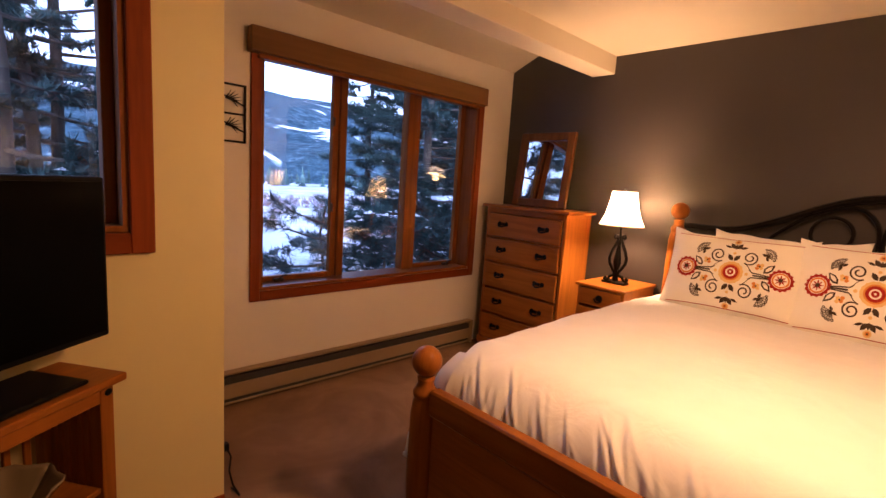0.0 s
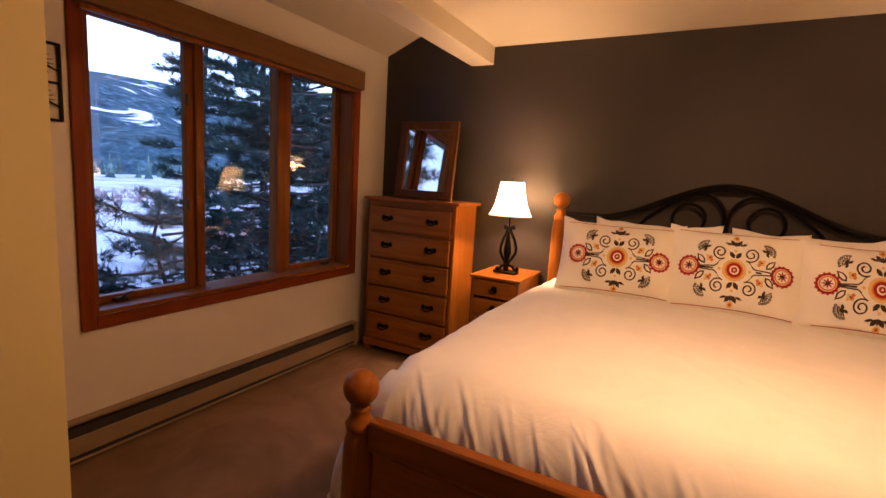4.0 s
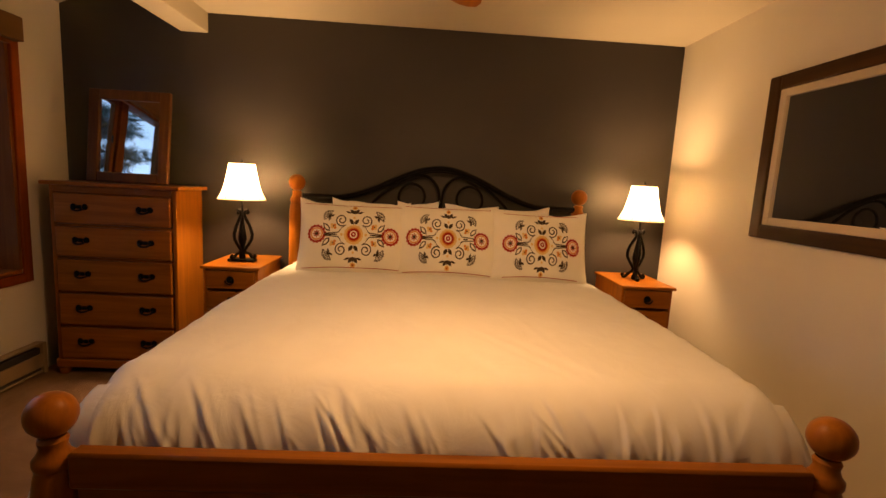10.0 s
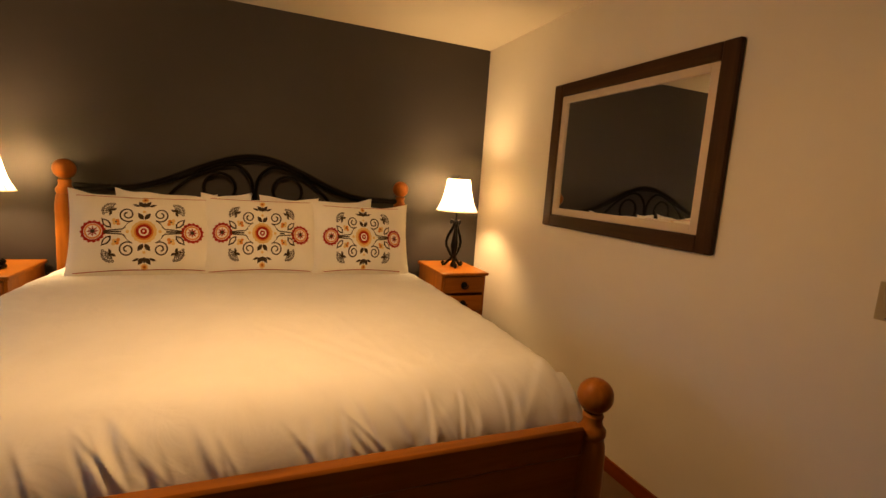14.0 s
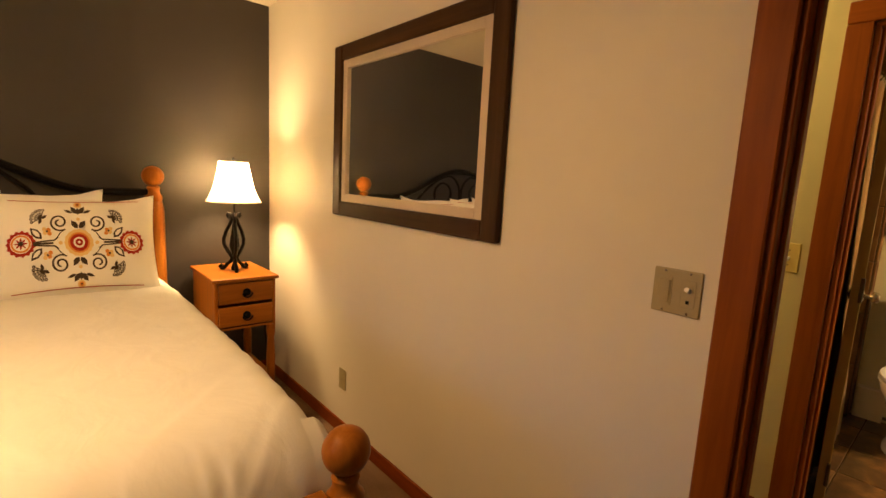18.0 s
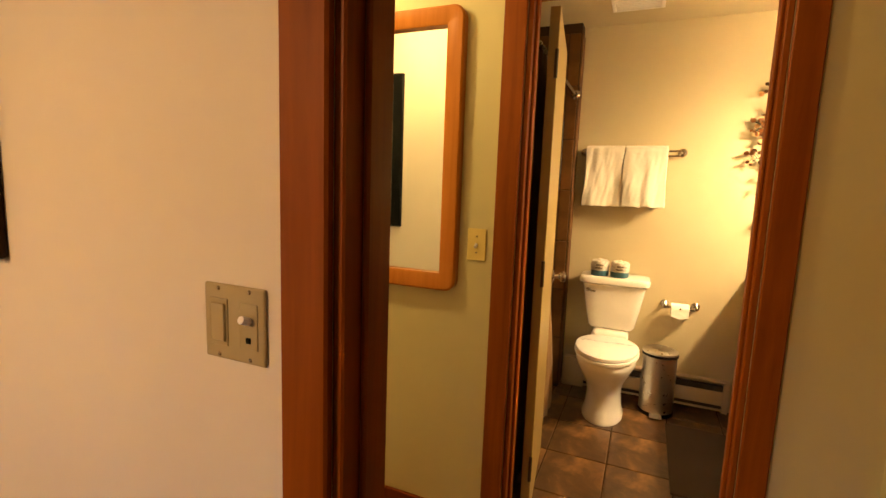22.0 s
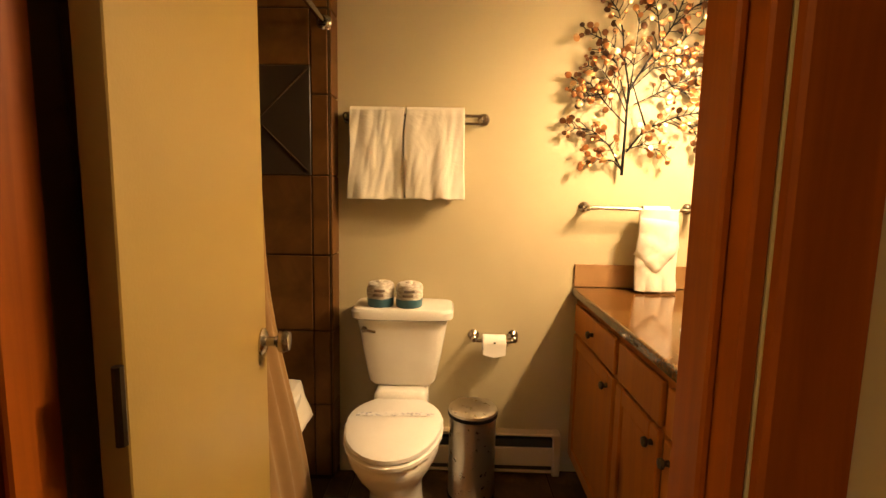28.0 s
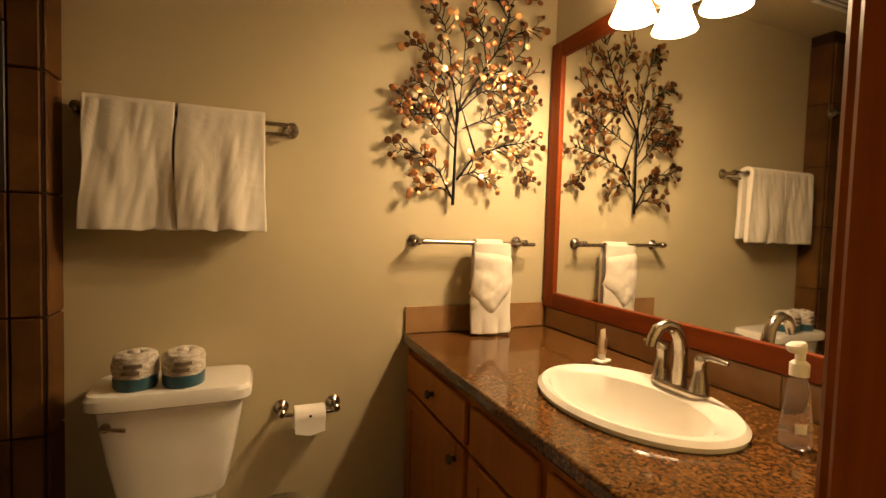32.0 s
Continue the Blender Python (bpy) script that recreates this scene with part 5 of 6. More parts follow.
toilet = thing("toilet", 0.632, -4.05, 0, label="white porcelain toilet with its lid closed", category="toilet")
part("pedestal", loft(bmesh.new(), [(0, 0.13, 0.122, 0.21, 0.20, 0.0), (0, 0.13, 0.122, 0.21, 0.20, 0.02), (0, 0.13, 0.108, 0.2, 0.18, 0.06), (0, 0.13, 0.10, 0.195, 0.165, 0.16), (0, 0.15, 0.112, 0.2, 0.19, 0.235),
                                    (0, 0.18, 0.145, 0.22, 0.24, 0.31), (0, 0.19, 0.17, 0.23, 0.265, 0.365), (0, 0.19, 0.176, 0.235, 0.275, 0.40), (0, 0.19, 0.172, 0.23, 0.27, 0.412)]), PORCELAIN, toilet, "", True)
part("tank_shelf", B(-0.112, -0.19, 0.30, 0.112, 0.03, 0.490, 0.03, 3), PORCELAIN, toilet, "", True)
part("seat", loft(bmesh.new(), [(0, 0.185, 0.178, 0.2, 0.285, 0.414), (0, 0.185, 0.186, 0.205, 0.292, 0.420), (0, 0.185, 0.186, 0.205, 0.292, 0.432), (0, 0.185, 0.178, 0.2, 0.285, 0.436)]), WHITEP, toilet, "", True)
part("lid", loft(bmesh.new(), [(0, 0.185, 0.172, 0.195, 0.278, 0.438), (0, 0.185, 0.182, 0.2, 0.287, 0.443), (0, 0.185, 0.18, 0.2, 0.285, 0.456), (0, 0.185, 0.165, 0.188, 0.27, 0.463)]), WHITEP, toilet, "", True)
part("hinge_bar", B(-0.1, -0.03, 0.414, 0.1, 0.005, 0.45, 0.008, 2), WHITEP, toilet, "", True)
part("tank", loft(bmesh.new(), [(0, -0.12, 0.130, 0.085, 0.075, 0.491), (0, -0.12, 0.144, 0.095, 0.09, 0.51), (0, -0.12, 0.168, 0.103, 0.102, 0.63), (0, -0.12, 0.194, 0.106, 0.11, 0.783)], 40, 5.0), PORCELAIN, toilet, "", True)
part("tank_lid", loft(bmesh.new(), [(0, -0.12, 0.203, 0.11, 0.115, 0.784), (0, -0.12, 0.214, 0.115, 0.128, 0.792), (0, -0.12, 0.216, 0.116, 0.13, 0.82), (0, -0.12, 0.208, 0.11, 0.122, 0.832), (0, -0.12, 0.192, 0.095, 0.104, 0.835)], 40, 6.0), PORCELAIN, toilet, "", True)
bm = L([(0.0, 0), (0.013, 0), (0.013, 0.008), (0, 0.01)], n=12, close=False, m=pose(0.155, -0.014, 0.745, -90))
tube(bm, [(0.155, 0.0, 0.745), (0.135, 0.004, 0.743), (0.105, 0.004, 0.738)], 0.006, 8)
part("flush_lever", bm, CHROME, toilet, "chrome flush lever", True)
bm = bmesh.new()
surface(bm, 20, 2, lambda u, v: Vector((0.184 * (u * 2 - 1), 0.15 + 0.03 * v + 0.012 * (u - 0.5), 0.4655 + 0.001 * math.sin(u * 9) - 0.024 * abs(u * 2 - 1) ** 10)))
_k = Mat("paper_band", 0.7)
_k.colour(_k.ramp(_k.noise(60, 2), [(0.5, (0.75, 0.74, 0.72)), (0.62, (0.35, 0.36, 0.42))]))
part("paper_band", bm, _k.m, toilet, "white paper band with faded print")

PAPER = fabric("tissue_paper", (0.82, 0.78, 0.7), 120, 0.9)
TEAL = plain("teal_wrap", (0.035, 0.11, 0.15), 0.35)
_k = Mat("printed_wrap", 0.35)
_k.colour(_k.ramp(_k.noise(55, 3, 0.6, _k.mapped((1, 1, 2.2))), [(0.42, (0.70, 0.66, 0.58)), (0.58, (0.42, 0.36, 0.29)), (0.7, (0.60, 0.54, 0.46))]))
WRAP = _k.m
PRINT = plain("brown_wrap_print", (0.16, 0.12, 0.09), 0.4)
for k, rx in enumerate((0.727, 0.605)):
    r = thing("wrapped_toilet_roll", rx, -4.12 + 0.006 * k, 0.8355, 25 * k, "wrapped toilet roll with a teal band on the tank lid", "toilet roll", "wrapped rolls on the tank")
    part("band", L([(0.0, 0.0), (0.052, 0.0), (0.056, 0.006), (0.0565, 0.036)], n=24, close=False), TEAL, r, "teal lower band", True)
    bm = bmesh.new()
    lathe(bm, [(0.0567, 0.036), (0.0575, 0.05), (0.0575, 0.065), (0.0565, 0.08), (0.053, 0.094), (0.044, 0.1), (0.034, 0.103), (0.022, 0.099), (0.016, 0.088), (0.0, 0.084)], n=40, close=False)
    for v in bm.verts:
        v.co += Vector((noise.noise(v.co * 40), noise.noise(v.co * 40 + Vector((7, 0, 0))), noise.noise(v.co * 50 + Vector((0, 3, 0))))) * 0.004
    part("wrap", bm, WRAP, r, "crinkled printed wrap", True)
    for q in range(2):
        part("print_bar", surface(bmesh.new(), 10, 1, lambda u, v, q=q: Vector((0.0602 * math.cos(1.15 + 0.1 * q - k * 0.4 + u * 0.75), 0.0602 * math.sin(1.15 + 0.1 * q - k * 0.4 + u * 0.75), 0.048 + 0.019 * q + 0.011 * v))), PRINT, r)
    part("tuft", ball(bmesh.new(), (0.004, 0.006, 0.10), 0.014, 8, 6, (1.2, 0.7, 0.8)), WRAP, r, "", True)


def rose(bm, x, z, y_wall, out, r=0.027):
    lathe(bm, [(0.0, 0), (r, 0), (r, 0.006), (r * 0.72, 0.014), (r * 0.4, 0.02), (r * 0.36, 0.05), (r * 0.55, 0.058), (r * 0.55, 0.074), (r * 0.3, 0.08), (0, 0.08)], n=18, close=False, m=pose(x, y_wall, z, -90 * out))
    return bm


YB = -4.29
tb = thing("towel_rack", 0, 0, 0, label="brushed nickel double towel bar on the wall", category="towel bar")
for px in (0.302, 0.893):
    part("post", rose(bmesh.new(), px, 1.634, YB, 1), CHROME, tb, "", True)
part("bar", T([(0.29, YB + 0.066, 1.640), (0.905, YB + 0.066, 1.640)], 0.007, 10), CHROME, tb, "", True)
part("bar", T([(0.29, YB + 0.04, 1.612), (0.905, YB + 0.04, 1.612)], 0.006, 10), CHROME, tb, "", True)


def hung_towel(x0, x1, z_top, front, back, y, seed, label, thick=0.022):
    t = thing("bath_towel", (x0 + x1) / 2, y, z_top, label=label, category="towel", group="towels on the double bar")
    w = (x1 - x0) / 2

    def fn(u, v):
        s = (v * 2 - 1)
        total = front + back + 0.06
        d = u * total
        if d < front:
            yy, zz = 0.028, -(front - d)
        elif d < front + 0.06:
            a = (d - front) / 0.06 * math.pi
            yy, zz = 0.028 * math.cos(a), 0.019 * math.sin(a)
        else:
            yy, zz = -0.026, -(d - front - 0.06)
        k = clamp01(-zz / 0.3)
        wob = noise.noise((s * 1.2 + seed, zz * 2.2, 0.3)) * 0.022 * k + noise.noise((s * 2.6 + seed, zz * 6.5, 4.3)) * 0.007 * (0.35 + 0.65 * k) + noise.noise((s * 4 + seed, zz * 14.0 + s * 5, 1.3)) * 0.0035
        yy += wob if yy > 0 else 0
        xx = w * s * (1 + 0.035 * k) + noise.noise((zz * 4, seed, s)) * 0.012
        return Vector((xx, yy, zz + noise.noise((s * 3, seed, 1)) * 0.008 * k))
    ob = part("cloth", surface(bmesh.new(), 60, 40, fn), TOWEL, t, "", True)
    md = ob.modifiers.new("thick", "SOLIDIFY")
    md.thickness, md.offset = thick, 0
    bv = ob.modifiers.new("soft", "BEVEL")
    bv.width, bv.segments, bv.limit_method = 0.006, 2, "ANGLE"
    part("fold", surface(bmesh.new(), 24, 18, lambda u, v: Vector((w * (v * 2 - 1) * 0.97, 0.006 + 0.006 * noise.noise((v * 4, u * 3, seed)), -0.02 - (front - 0.04) * u))), TOWEL, t, "", True).modifiers.new("thick", "SOLIDIFY").thickness = 0.016
    return t


hung_towel(0.642, 0.874, 1.644, 0.362, 0.34, YB + 0.066, 2.0, "white terry bath towel folded over the bar")
hung_towel(0.388, 0.634, 1.644, 0.358, 0.34, YB + 0.066, 9.0, "white terry bath towel folded over the bar")

tp = thing("toilet_paper_holder", 0, 0, 0, label="brushed nickel paper holder with a part used roll", category="paper holder")
for px in (0.141, 0.322):
    part("post", rose(bmesh.new(), px, 0.664, YB, 1, 0.026), CHROME, tp, "", True)
part("roller", T([(0.15, YB + 0.064, 0.655), (0.312, YB + 0.064, 0.655)], 0.008, 10), CHROME, tp, "", True)
part("roll", L([(0.012, -0.052), (0.036, -0.052), (0.038, -0.05), (0.038, 0.05), (0.036, 0.052), (0.012, 0.052)], n=26, m=pose(0.232, YB + 0.066, 0.648, 0, 90, 0)), PAPER, tp, "white paper roll", True)
part("loose_sheet", surface(bmesh.new(), 8, 6, lambda u, v: Vector((0.182 + 0.1 * v, YB + 0.1055 + 0.004 * u * u, 0.65 - 0.045 * u - 0.012 * (1 - abs(v * 2 - 1)) * u))), PAPER, tp, "folded point of paper")
part("sticker", ball(bmesh.new(), (0.232, YB + 0.107, 0.66), 0.005, 8, 6, (1, 0.3, 1)), DARKGAP, tp)

bin_ = thing("pedal_bin", 0.325, -4.09, 0, 0, "brushed steel pedal bin with a domed lid", "waste bin")
part("body", L([(0.0, 0.012), (0.098, 0.012), (0.1, 0.02), (0.1, 0.375)], n=36, close=False), STEEL, bin_, "", True)
part("base_ring", L([(0.0, 0.0), (0.103, 0.0), (0.104, 0.02), (0.1, 0.024)], n=36, close=False), BLACKP, bin_, "", True)
part("rim", L([(0.1, 0.376), (0.106, 0.378), (0.106, 0.392), (0.1, 0.394)], n=36, close=False), BLACKP, bin_, "", True)
part("lid", L([(0.105, 0.394), (0.103, 0.404), (0.085, 0.413), (0.04, 0.419), (0.0, 0.42)], n=36, close=False), STEEL, bin_, "", True)
part("pedal", B(-0.035, 0.09, 0.012, 0.035, 0.145, 0.024, 0.008, 2), STEEL, bin_, "", True)

tagged(part("bath_mat", B(-0.09, -3.93, 0.0005, 0.272, -3.2, 0.012, 0.005, 2), fabric("dark_brown_mat", (0.045, 0.028, 0.018), 200, 0.95)), "dark brown bath mat in front of the vanity", "bath mat")

# vanity
XV = -0.775
cab = thing("vanity_cabinet", -0.455, -3.57, 0, label="amber oak vanity cabinet with raised panel doors", category="cabinet")


def cput(n, bm, mat, parent=cab, lab="", smooth=False):
    bm.transform(Matrix.Translation((0.455, 3.57, 0)))
    return part(n, bm, mat, parent, lab, smooth)


bm = bmesh.new()
box(bm, XV + 0.002, -4.288, 0.09, -0.168, -4.27, 0.862)
box(bm, XV + 0.002, -2.868, 0.09, -0.168, -2.85, 0.862)
box(bm, XV + 0.002, -4.27, 0.09, -0.168, -2.868, 0.108)
cput("carcass", bm, OAK)
cput("toe_kick", B(-0.24, -4.27, 0.0, -0.222, -2.868, 0.09), DARKGAP)
bm = bmesh.new()
cols = ((-4.275, -3.728), (-3.718, -3.372), (-3.358, -3.012))
for a in (-4.288, -3.744, -3.384, -3.03):
    box(bm, -0.168, a, 0.09, -0.15, a + 0.048, 0.862)
box(bm, -0.168, -2.99, 0.09, -0.1505, -2.85, 0.862)
for z0, z1 in ((0.09, 0.125), (0.685, 0.715), (0.825, 0.862)):
    for (a, b) in ((-4.24, -3.744), (-3.696, -3.384), (-3.336, -3.03)):
        box(bm, -0.168, a, z0, -0.1505, b, z1)
cput("face_frame", bm, OAK)
for j, (a, b) in enumerate(cols):
    a, b = a + 0.02, b - 0.0
    d = cput("drawer_front", B(-0.15, a, 0.705, -0.132, b, 0.832, 0.006, 2), OAK)
    bm = bmesh.new()
    s = 0.055
    box(bm, -0.15, a, 0.115, -0.131, a + s, 0.692, 0.004)
    box(bm, -0.15, b - s, 0.115, -0.131, b, 0.692, 0.004)
    box(bm, -0.15, a + s, 0.115, -0.131, b - s, 0.115 + s, 0.004)
    box(bm, -0.15, a + s, 0.692 - s, -0.131, b - s, 0.692, 0.004)
    dd = cput("cabinet_door", bm, OAK)
    cput("door_panel", B(-0.15, a + s, 0.115 + s, -0.138, b - s, 0.692 - s, 0.006, 1), OAK, dd)
    ky = (-3.785, -3.405, -3.30)[j]
    for (yy, zz, par) in ((ky, 0.645, dd),) + (((-3.975, 0.77, d),) if j == 0 else ()):
        cput("knob", L([(0.0, 0), (0.009, 0), (0.007, 0.01), (0.015, 0.018), (0.013, 0.026), (0, 0.029)], n=14, close=False, m=pose(-0.131, yy, zz, 0, 90, 0)), BRONZE, par, "dark bronze knob", True)

# granite top with a hole for the basin
SX, SY, SRX, SRY = -0.442, -3.438, 0.197, 0.267
ctop = thing("countertop", -0.455, -3.57, 0.88, label="polished brown granite vanity countertop", category="countertop")
bm = bmesh.new()
cx0, cx1, cy0, cy1 = XV + 0.002, -0.122, -4.288, -2.85
n = 48
hole = [(SX + (SRX - 0.03) * math.cos(2 * math.pi * k / n), SY + (SRY - 0.03) * math.sin(2 * math.pi * k / n)) for k in range(n)]
edge = []
for k in range(n):
    c, s = math.cos(2 * math.pi * k / n), math.sin(2 * math.pi * k / n)
    kx = ((cx1 - SX) if c > 0 else (SX - cx0)) / max(abs(c), 1e-6)
    ky = ((cy1 - SY) if s > 0 else (SY - cy0)) / max(abs(s), 1e-6)
    q = min(kx, ky)
    edge.append((SX + q * c, SY + q * s))
for cnr in ((cx0, cy0), (cx0, cy1), (cx1, cy0), (cx1, cy1)):
    j = min(range(n), key=lambda k: abs(math.atan2(cnr[1] - SY, cnr[0] - SX) - math.atan2(edge[k][1] - SY, edge[k][0] - SX)))
    edge[j] = cnr
rows = []
for z, pts in ((0.9, hole), (0.9, edge), (0.863, edge), (0.863, hole)):
    rows.append([bm.verts.new((x + 0.455, y + 3.57, z - 0.88)) for x, y in pts])
for a, b in zip(rows, rows[1:] + rows[:1]):
    for k in range(n):
        bm.faces.new((a[k], a[(k + 1) % n], b[(k + 1) % n], b[k]))
slab = part("slab", bm, GRANITE, ctop)
bv = slab.modifiers.new("edge", "BEVEL")
bv.width, bv.segments, bv.limit_method, bv.angle_limit = 0.008, 3, "ANGLE", radians(60)
bs = thing("backsplash", label="beige tile backsplash above the countertop", category="backsplash", kind="structure")
for k in range(2):
    part("tile", B(XV + 0.33 * k + 0.011, YB + 0.001, 0.9015, min(XV + 0.33 * k + 0.338, -0.128), YB + 0.011, 1.006, 0.002), BEIGETILE, bs)
for k in range(5):
    part("tile", B(XV + 0.0005, YB + 0.012 + 0.33 * k, 0.9015, XV + 0.0105, min(YB + 0.34 + 0.33 * k, -2.86), 0.985, 0.002), BEIGETILE, bs)

sink = thing("basin", SX, SY, 0.9, label="white oval drop in porcelain basin", category="sink")
part("bowl", loft(bmesh.new(), [(0, 0, SRX, SRY, SRY, 0.001), (0, 0, SRX + 0.003, SRY + 0.003, SRY + 0.003, 0.012), (0, 0, SRX - 0.008, SRY - 0.008, SRY - 0.008, 0.022), (0.012, 0, SRX - 0.035, SRY - 0.035, SRY - 0.035, 0.021),
                                (0.022, 0, SRX - 0.052, SRY - 0.048, SRY - 0.048, 0.008), (0.025, 0, SRX - 0.065, SRY - 0.07, SRY - 0.07, -0.05), (0.02, 0, SRX - 0.1, SRY - 0.12, SRY - 0.12, -0.10), (0.0, 0, 0.03, 0.03, 0.03, -0.125)], 48, 2.0, False), PORCELAIN, sink, "", True)
part("drain", L([(0.0, -0.124), (0.028, -0.124), (0.03, -0.121), (0.022, -0.119), (0, -0.121)], n=18, close=False), CHROME, sink, "", True)
faucet = thing("faucet", SX - 0.155, SY + 0.004, 0.92, label="brushed nickel centerset faucet with an arched spout", category="faucet")
part("deck_plate", loft(bmesh.new(), [(0, 0, 0.026, 0.082, 0.082, 0.0), (0, 0, 0.027, 0.083, 0.083, 0.008), (0, 0, 0.02, 0.076, 0.076, 0.015)], 30, 3.0), CHROME, faucet, "", True)
part("spout", T([(0, 0, 0.012), (0, 0, 0.05), (0.0, 0, 0.10), (0.008, 0, 0.135), (0.028, 0, 0.162), (0.056, 0, 0.17), (0.082, 0, 0.16), (0.097, 0, 0.138), (0.102, 0, 0.118)], 0.019, 14, r1=0.0125), CHROME, faucet, "", True)
for s in (-1, 1):
    h = part("handle", L([(0.024, 0.013), (0.021, 0.03), (0.015, 0.06), (0.014, 0.085), (0.017, 0.092), (0.01, 0.1)], 0, s * 0.058, 16), CHROME, faucet, "", True)
    part("lever", T([(0, s * 0.058, 0.093), (-0.004, s * 0.085, 0.101), (-0.006, s * 0.125, 0.099)], 0.008, 8, r1=0.005), CHROME, h, "", True)

soap = thing("soap_dispenser", -0.592, -3.152, 0.9, 0, "clear plastic foaming soap bottle with a white pump", "soap dispenser")
part("bottle", L([(0.0, 0.002), (0.027, 0.002), (0.029, 0.008), (0.026, 0.06), (0.02, 0.115), (0.015, 0.135), (0.015, 0.142)], n=20, close=False), CLEAR, soap, "", True)
part("liquid", L([(0.0, 0.004), (0.025, 0.004), (0.0265, 0.01), (0.0255, 0.032), (0.0, 0.032)], n=20, close=False), CLEAR, soap, "clear soap", True)
part("collar", L([(0.017, 0.143), (0.017, 0.168), (0.013, 0.172), (0.009, 0.174), (0.009, 0.19)], n=18), WHITEP, soap, "", True)
part("pump_head", loft(bmesh.new(), [(0.008, 0, 0.017, 0.013, 0.013, 0.19), (0.012, 0, 0.024, 0.015, 0.015, 0.196), (0.014, 0, 0.026, 0.014, 0.014, 0.206), (0.01, 0, 0.02, 0.01, 0.01, 0.211)], 18), WHITEP, soap, "white pump head", True)
part("label_patch", surface(bmesh.new(), 6, 1, lambda u, v: Vector((0.0288 * math.cos(0.5 + u * 0.7), 0.0288 * math.sin(0.5 + u * 0.7), 0.035 + 0.02 * v))), WHITEP, soap, "small white label")
lot = thing("lotion_tube", -0.615, -3.742, 0.9, 20, "small cream lotion tube standing on a soap packet", "lotion tube")
part("packet", B(-0.028, -0.02, 0.001, 0.028, 0.02, 0.012, 0.004, 2), WHITEP, lot)
part("cap", L([(0.012, 0.012), (0.012, 0.032), (0.0, 0.032)], n=14), WHITEP, lot, "", True)
part("tube_body", loft(bmesh.new(), [(0, 0, 0.013, 0.013, 0.013, 0.0325), (0, 0, 0.0135, 0.012, 0.012, 0.06), (0, 0, 0.0145, 0.006, 0.006, 0.095), (0, 0, 0.015, 0.002, 0.002, 0.108)], 18), plain("cream_tube", (0.7, 0.56, 0.38), 0.4), lot, "", True)
part("label_bar", B(-0.008, 0.0125, 0.05, 0.008, 0.0135, 0.08), plain("brown_print", (0.3, 0.17, 0.08), 0.5), lot)

# vanity mirror
vmir = thing("vanity_mirror", XV, -3.58, 1.545, 90, "large vanity mirror in a red stained wooden frame", "mirror")
ring_frame(vmir, "frame_board", 0.63, 0.49, 0.70, 0.555, -0.024, -0.001, TRIM, "", 0.004, TRIM_X)
part("glass", B(-0.63, -0.012, -0.49, 0.63, -0.003, 0.49), MIRROR, vmir, "mirror glass")

# vanity light with frosted shades
vl = thing("vanity_light", XV, -3.55, 2.2, label="nickel vanity light with lit frosted glass shades", category="wall lamp")
part("back_plate", B(0.001, -0.33, -0.05, 0.022, 0.33, 0.05, 0.006, 2), CHROME, vl)
VS = ((0.1, -0.19, 0.008), (0.1, -0.01, 0.008), (0.1, 0.17, 0.008))
for dx, dy, dz in VS:
    part("arm", T([(0.02, dy, 0), (dx * 0.6, dy, 0.03), (dx, dy, 0.0), (dx, dy, -0.05 - dz)], 0.007, 8), CHROME, vl, "", True)
    part("shade", L([(r, z - dz) for r, z in ((0.024, -0.05), (0.03, -0.075), (0.04, -0.12), (0.052, -0.165), (0.066, -0.20), (0.07, -0.21))], dx, dy, 24, close=False), VANITY_GLASS, vl, "lit frosted glass bell shade", True)
    part("socket_cup", L([(0.0, -0.03 - dz), (0.022, -0.03 - dz), (0.024, -0.055 - dz), (0.0, -0.06 - dz)], dx, dy, 16, close=False), CHROME, vl, "", True)

# hand towel and its bar
hb = thing("hand_towel_bar", 0, 0, 0, label="brushed nickel hand towel bar above the counter", category="towel bar")
for px in (-0.155, -0.612):
    part("post", rose(bmesh.new(), px, 1.262, YB, 1, 0.025), CHROME, hb, "", True)
part("bar", T([(-0.135, YB + 0.066, 1.262), (-0.662, YB + 0.066, 1.256)], 0.008, 10), CHROME, hb, "", True)
part("collar", T([(-0.172, YB + 0.066, 1.262), (-0.2, YB + 0.066, 1.262)], 0.011, 10), CHROME, hb, "", True)
ht = thing("hand_towel", -0.443, YB + 0.07, 0.905, label="white hand towel folded and tucked over the bar", category="towel")


def hand_fn(u, v):
    """Front of the towel: a tucked top, an overlapping point and a flared hem."""
    s, z = v * 2 - 1, 0.004 + 0.352 * u
    w = 0.060 + 0.007 * math.sin(clamp01(z / 0.3) * math.pi) + 0.010 * clamp01(1 - z / 0.07)
    over = clamp01((z - (0.095 + 0.085 * abs(s - 0.12))) / 0.012)
    tuck = clamp01((z - 0.29 - 0.008 * s) / 0.012)
    hem = clamp01(1 - z / 0.085)
    y = 0.030 + 0.008 * over - 0.009 * tuck + 0.007 * hem * math.sin(s * 7 + 0.8) - 0.016 * s ** 4
    y += 0.003 * over * (1 - tuck) * noise.noise((s * 2.6, z * 26, 0.2)) + 0.0022 * math.exp(-((z - 0.19 - 0.045 * s) / 0.016) ** 2) * (1 - tuck) + 0.0022 * math.exp(-((z - 0.165 + 0.05 * s) / 0.013) ** 2) * (1 - tuck)
    return Vector((s * w + 0.003 * noise.noise((z * 22, s, 2)), y, z))


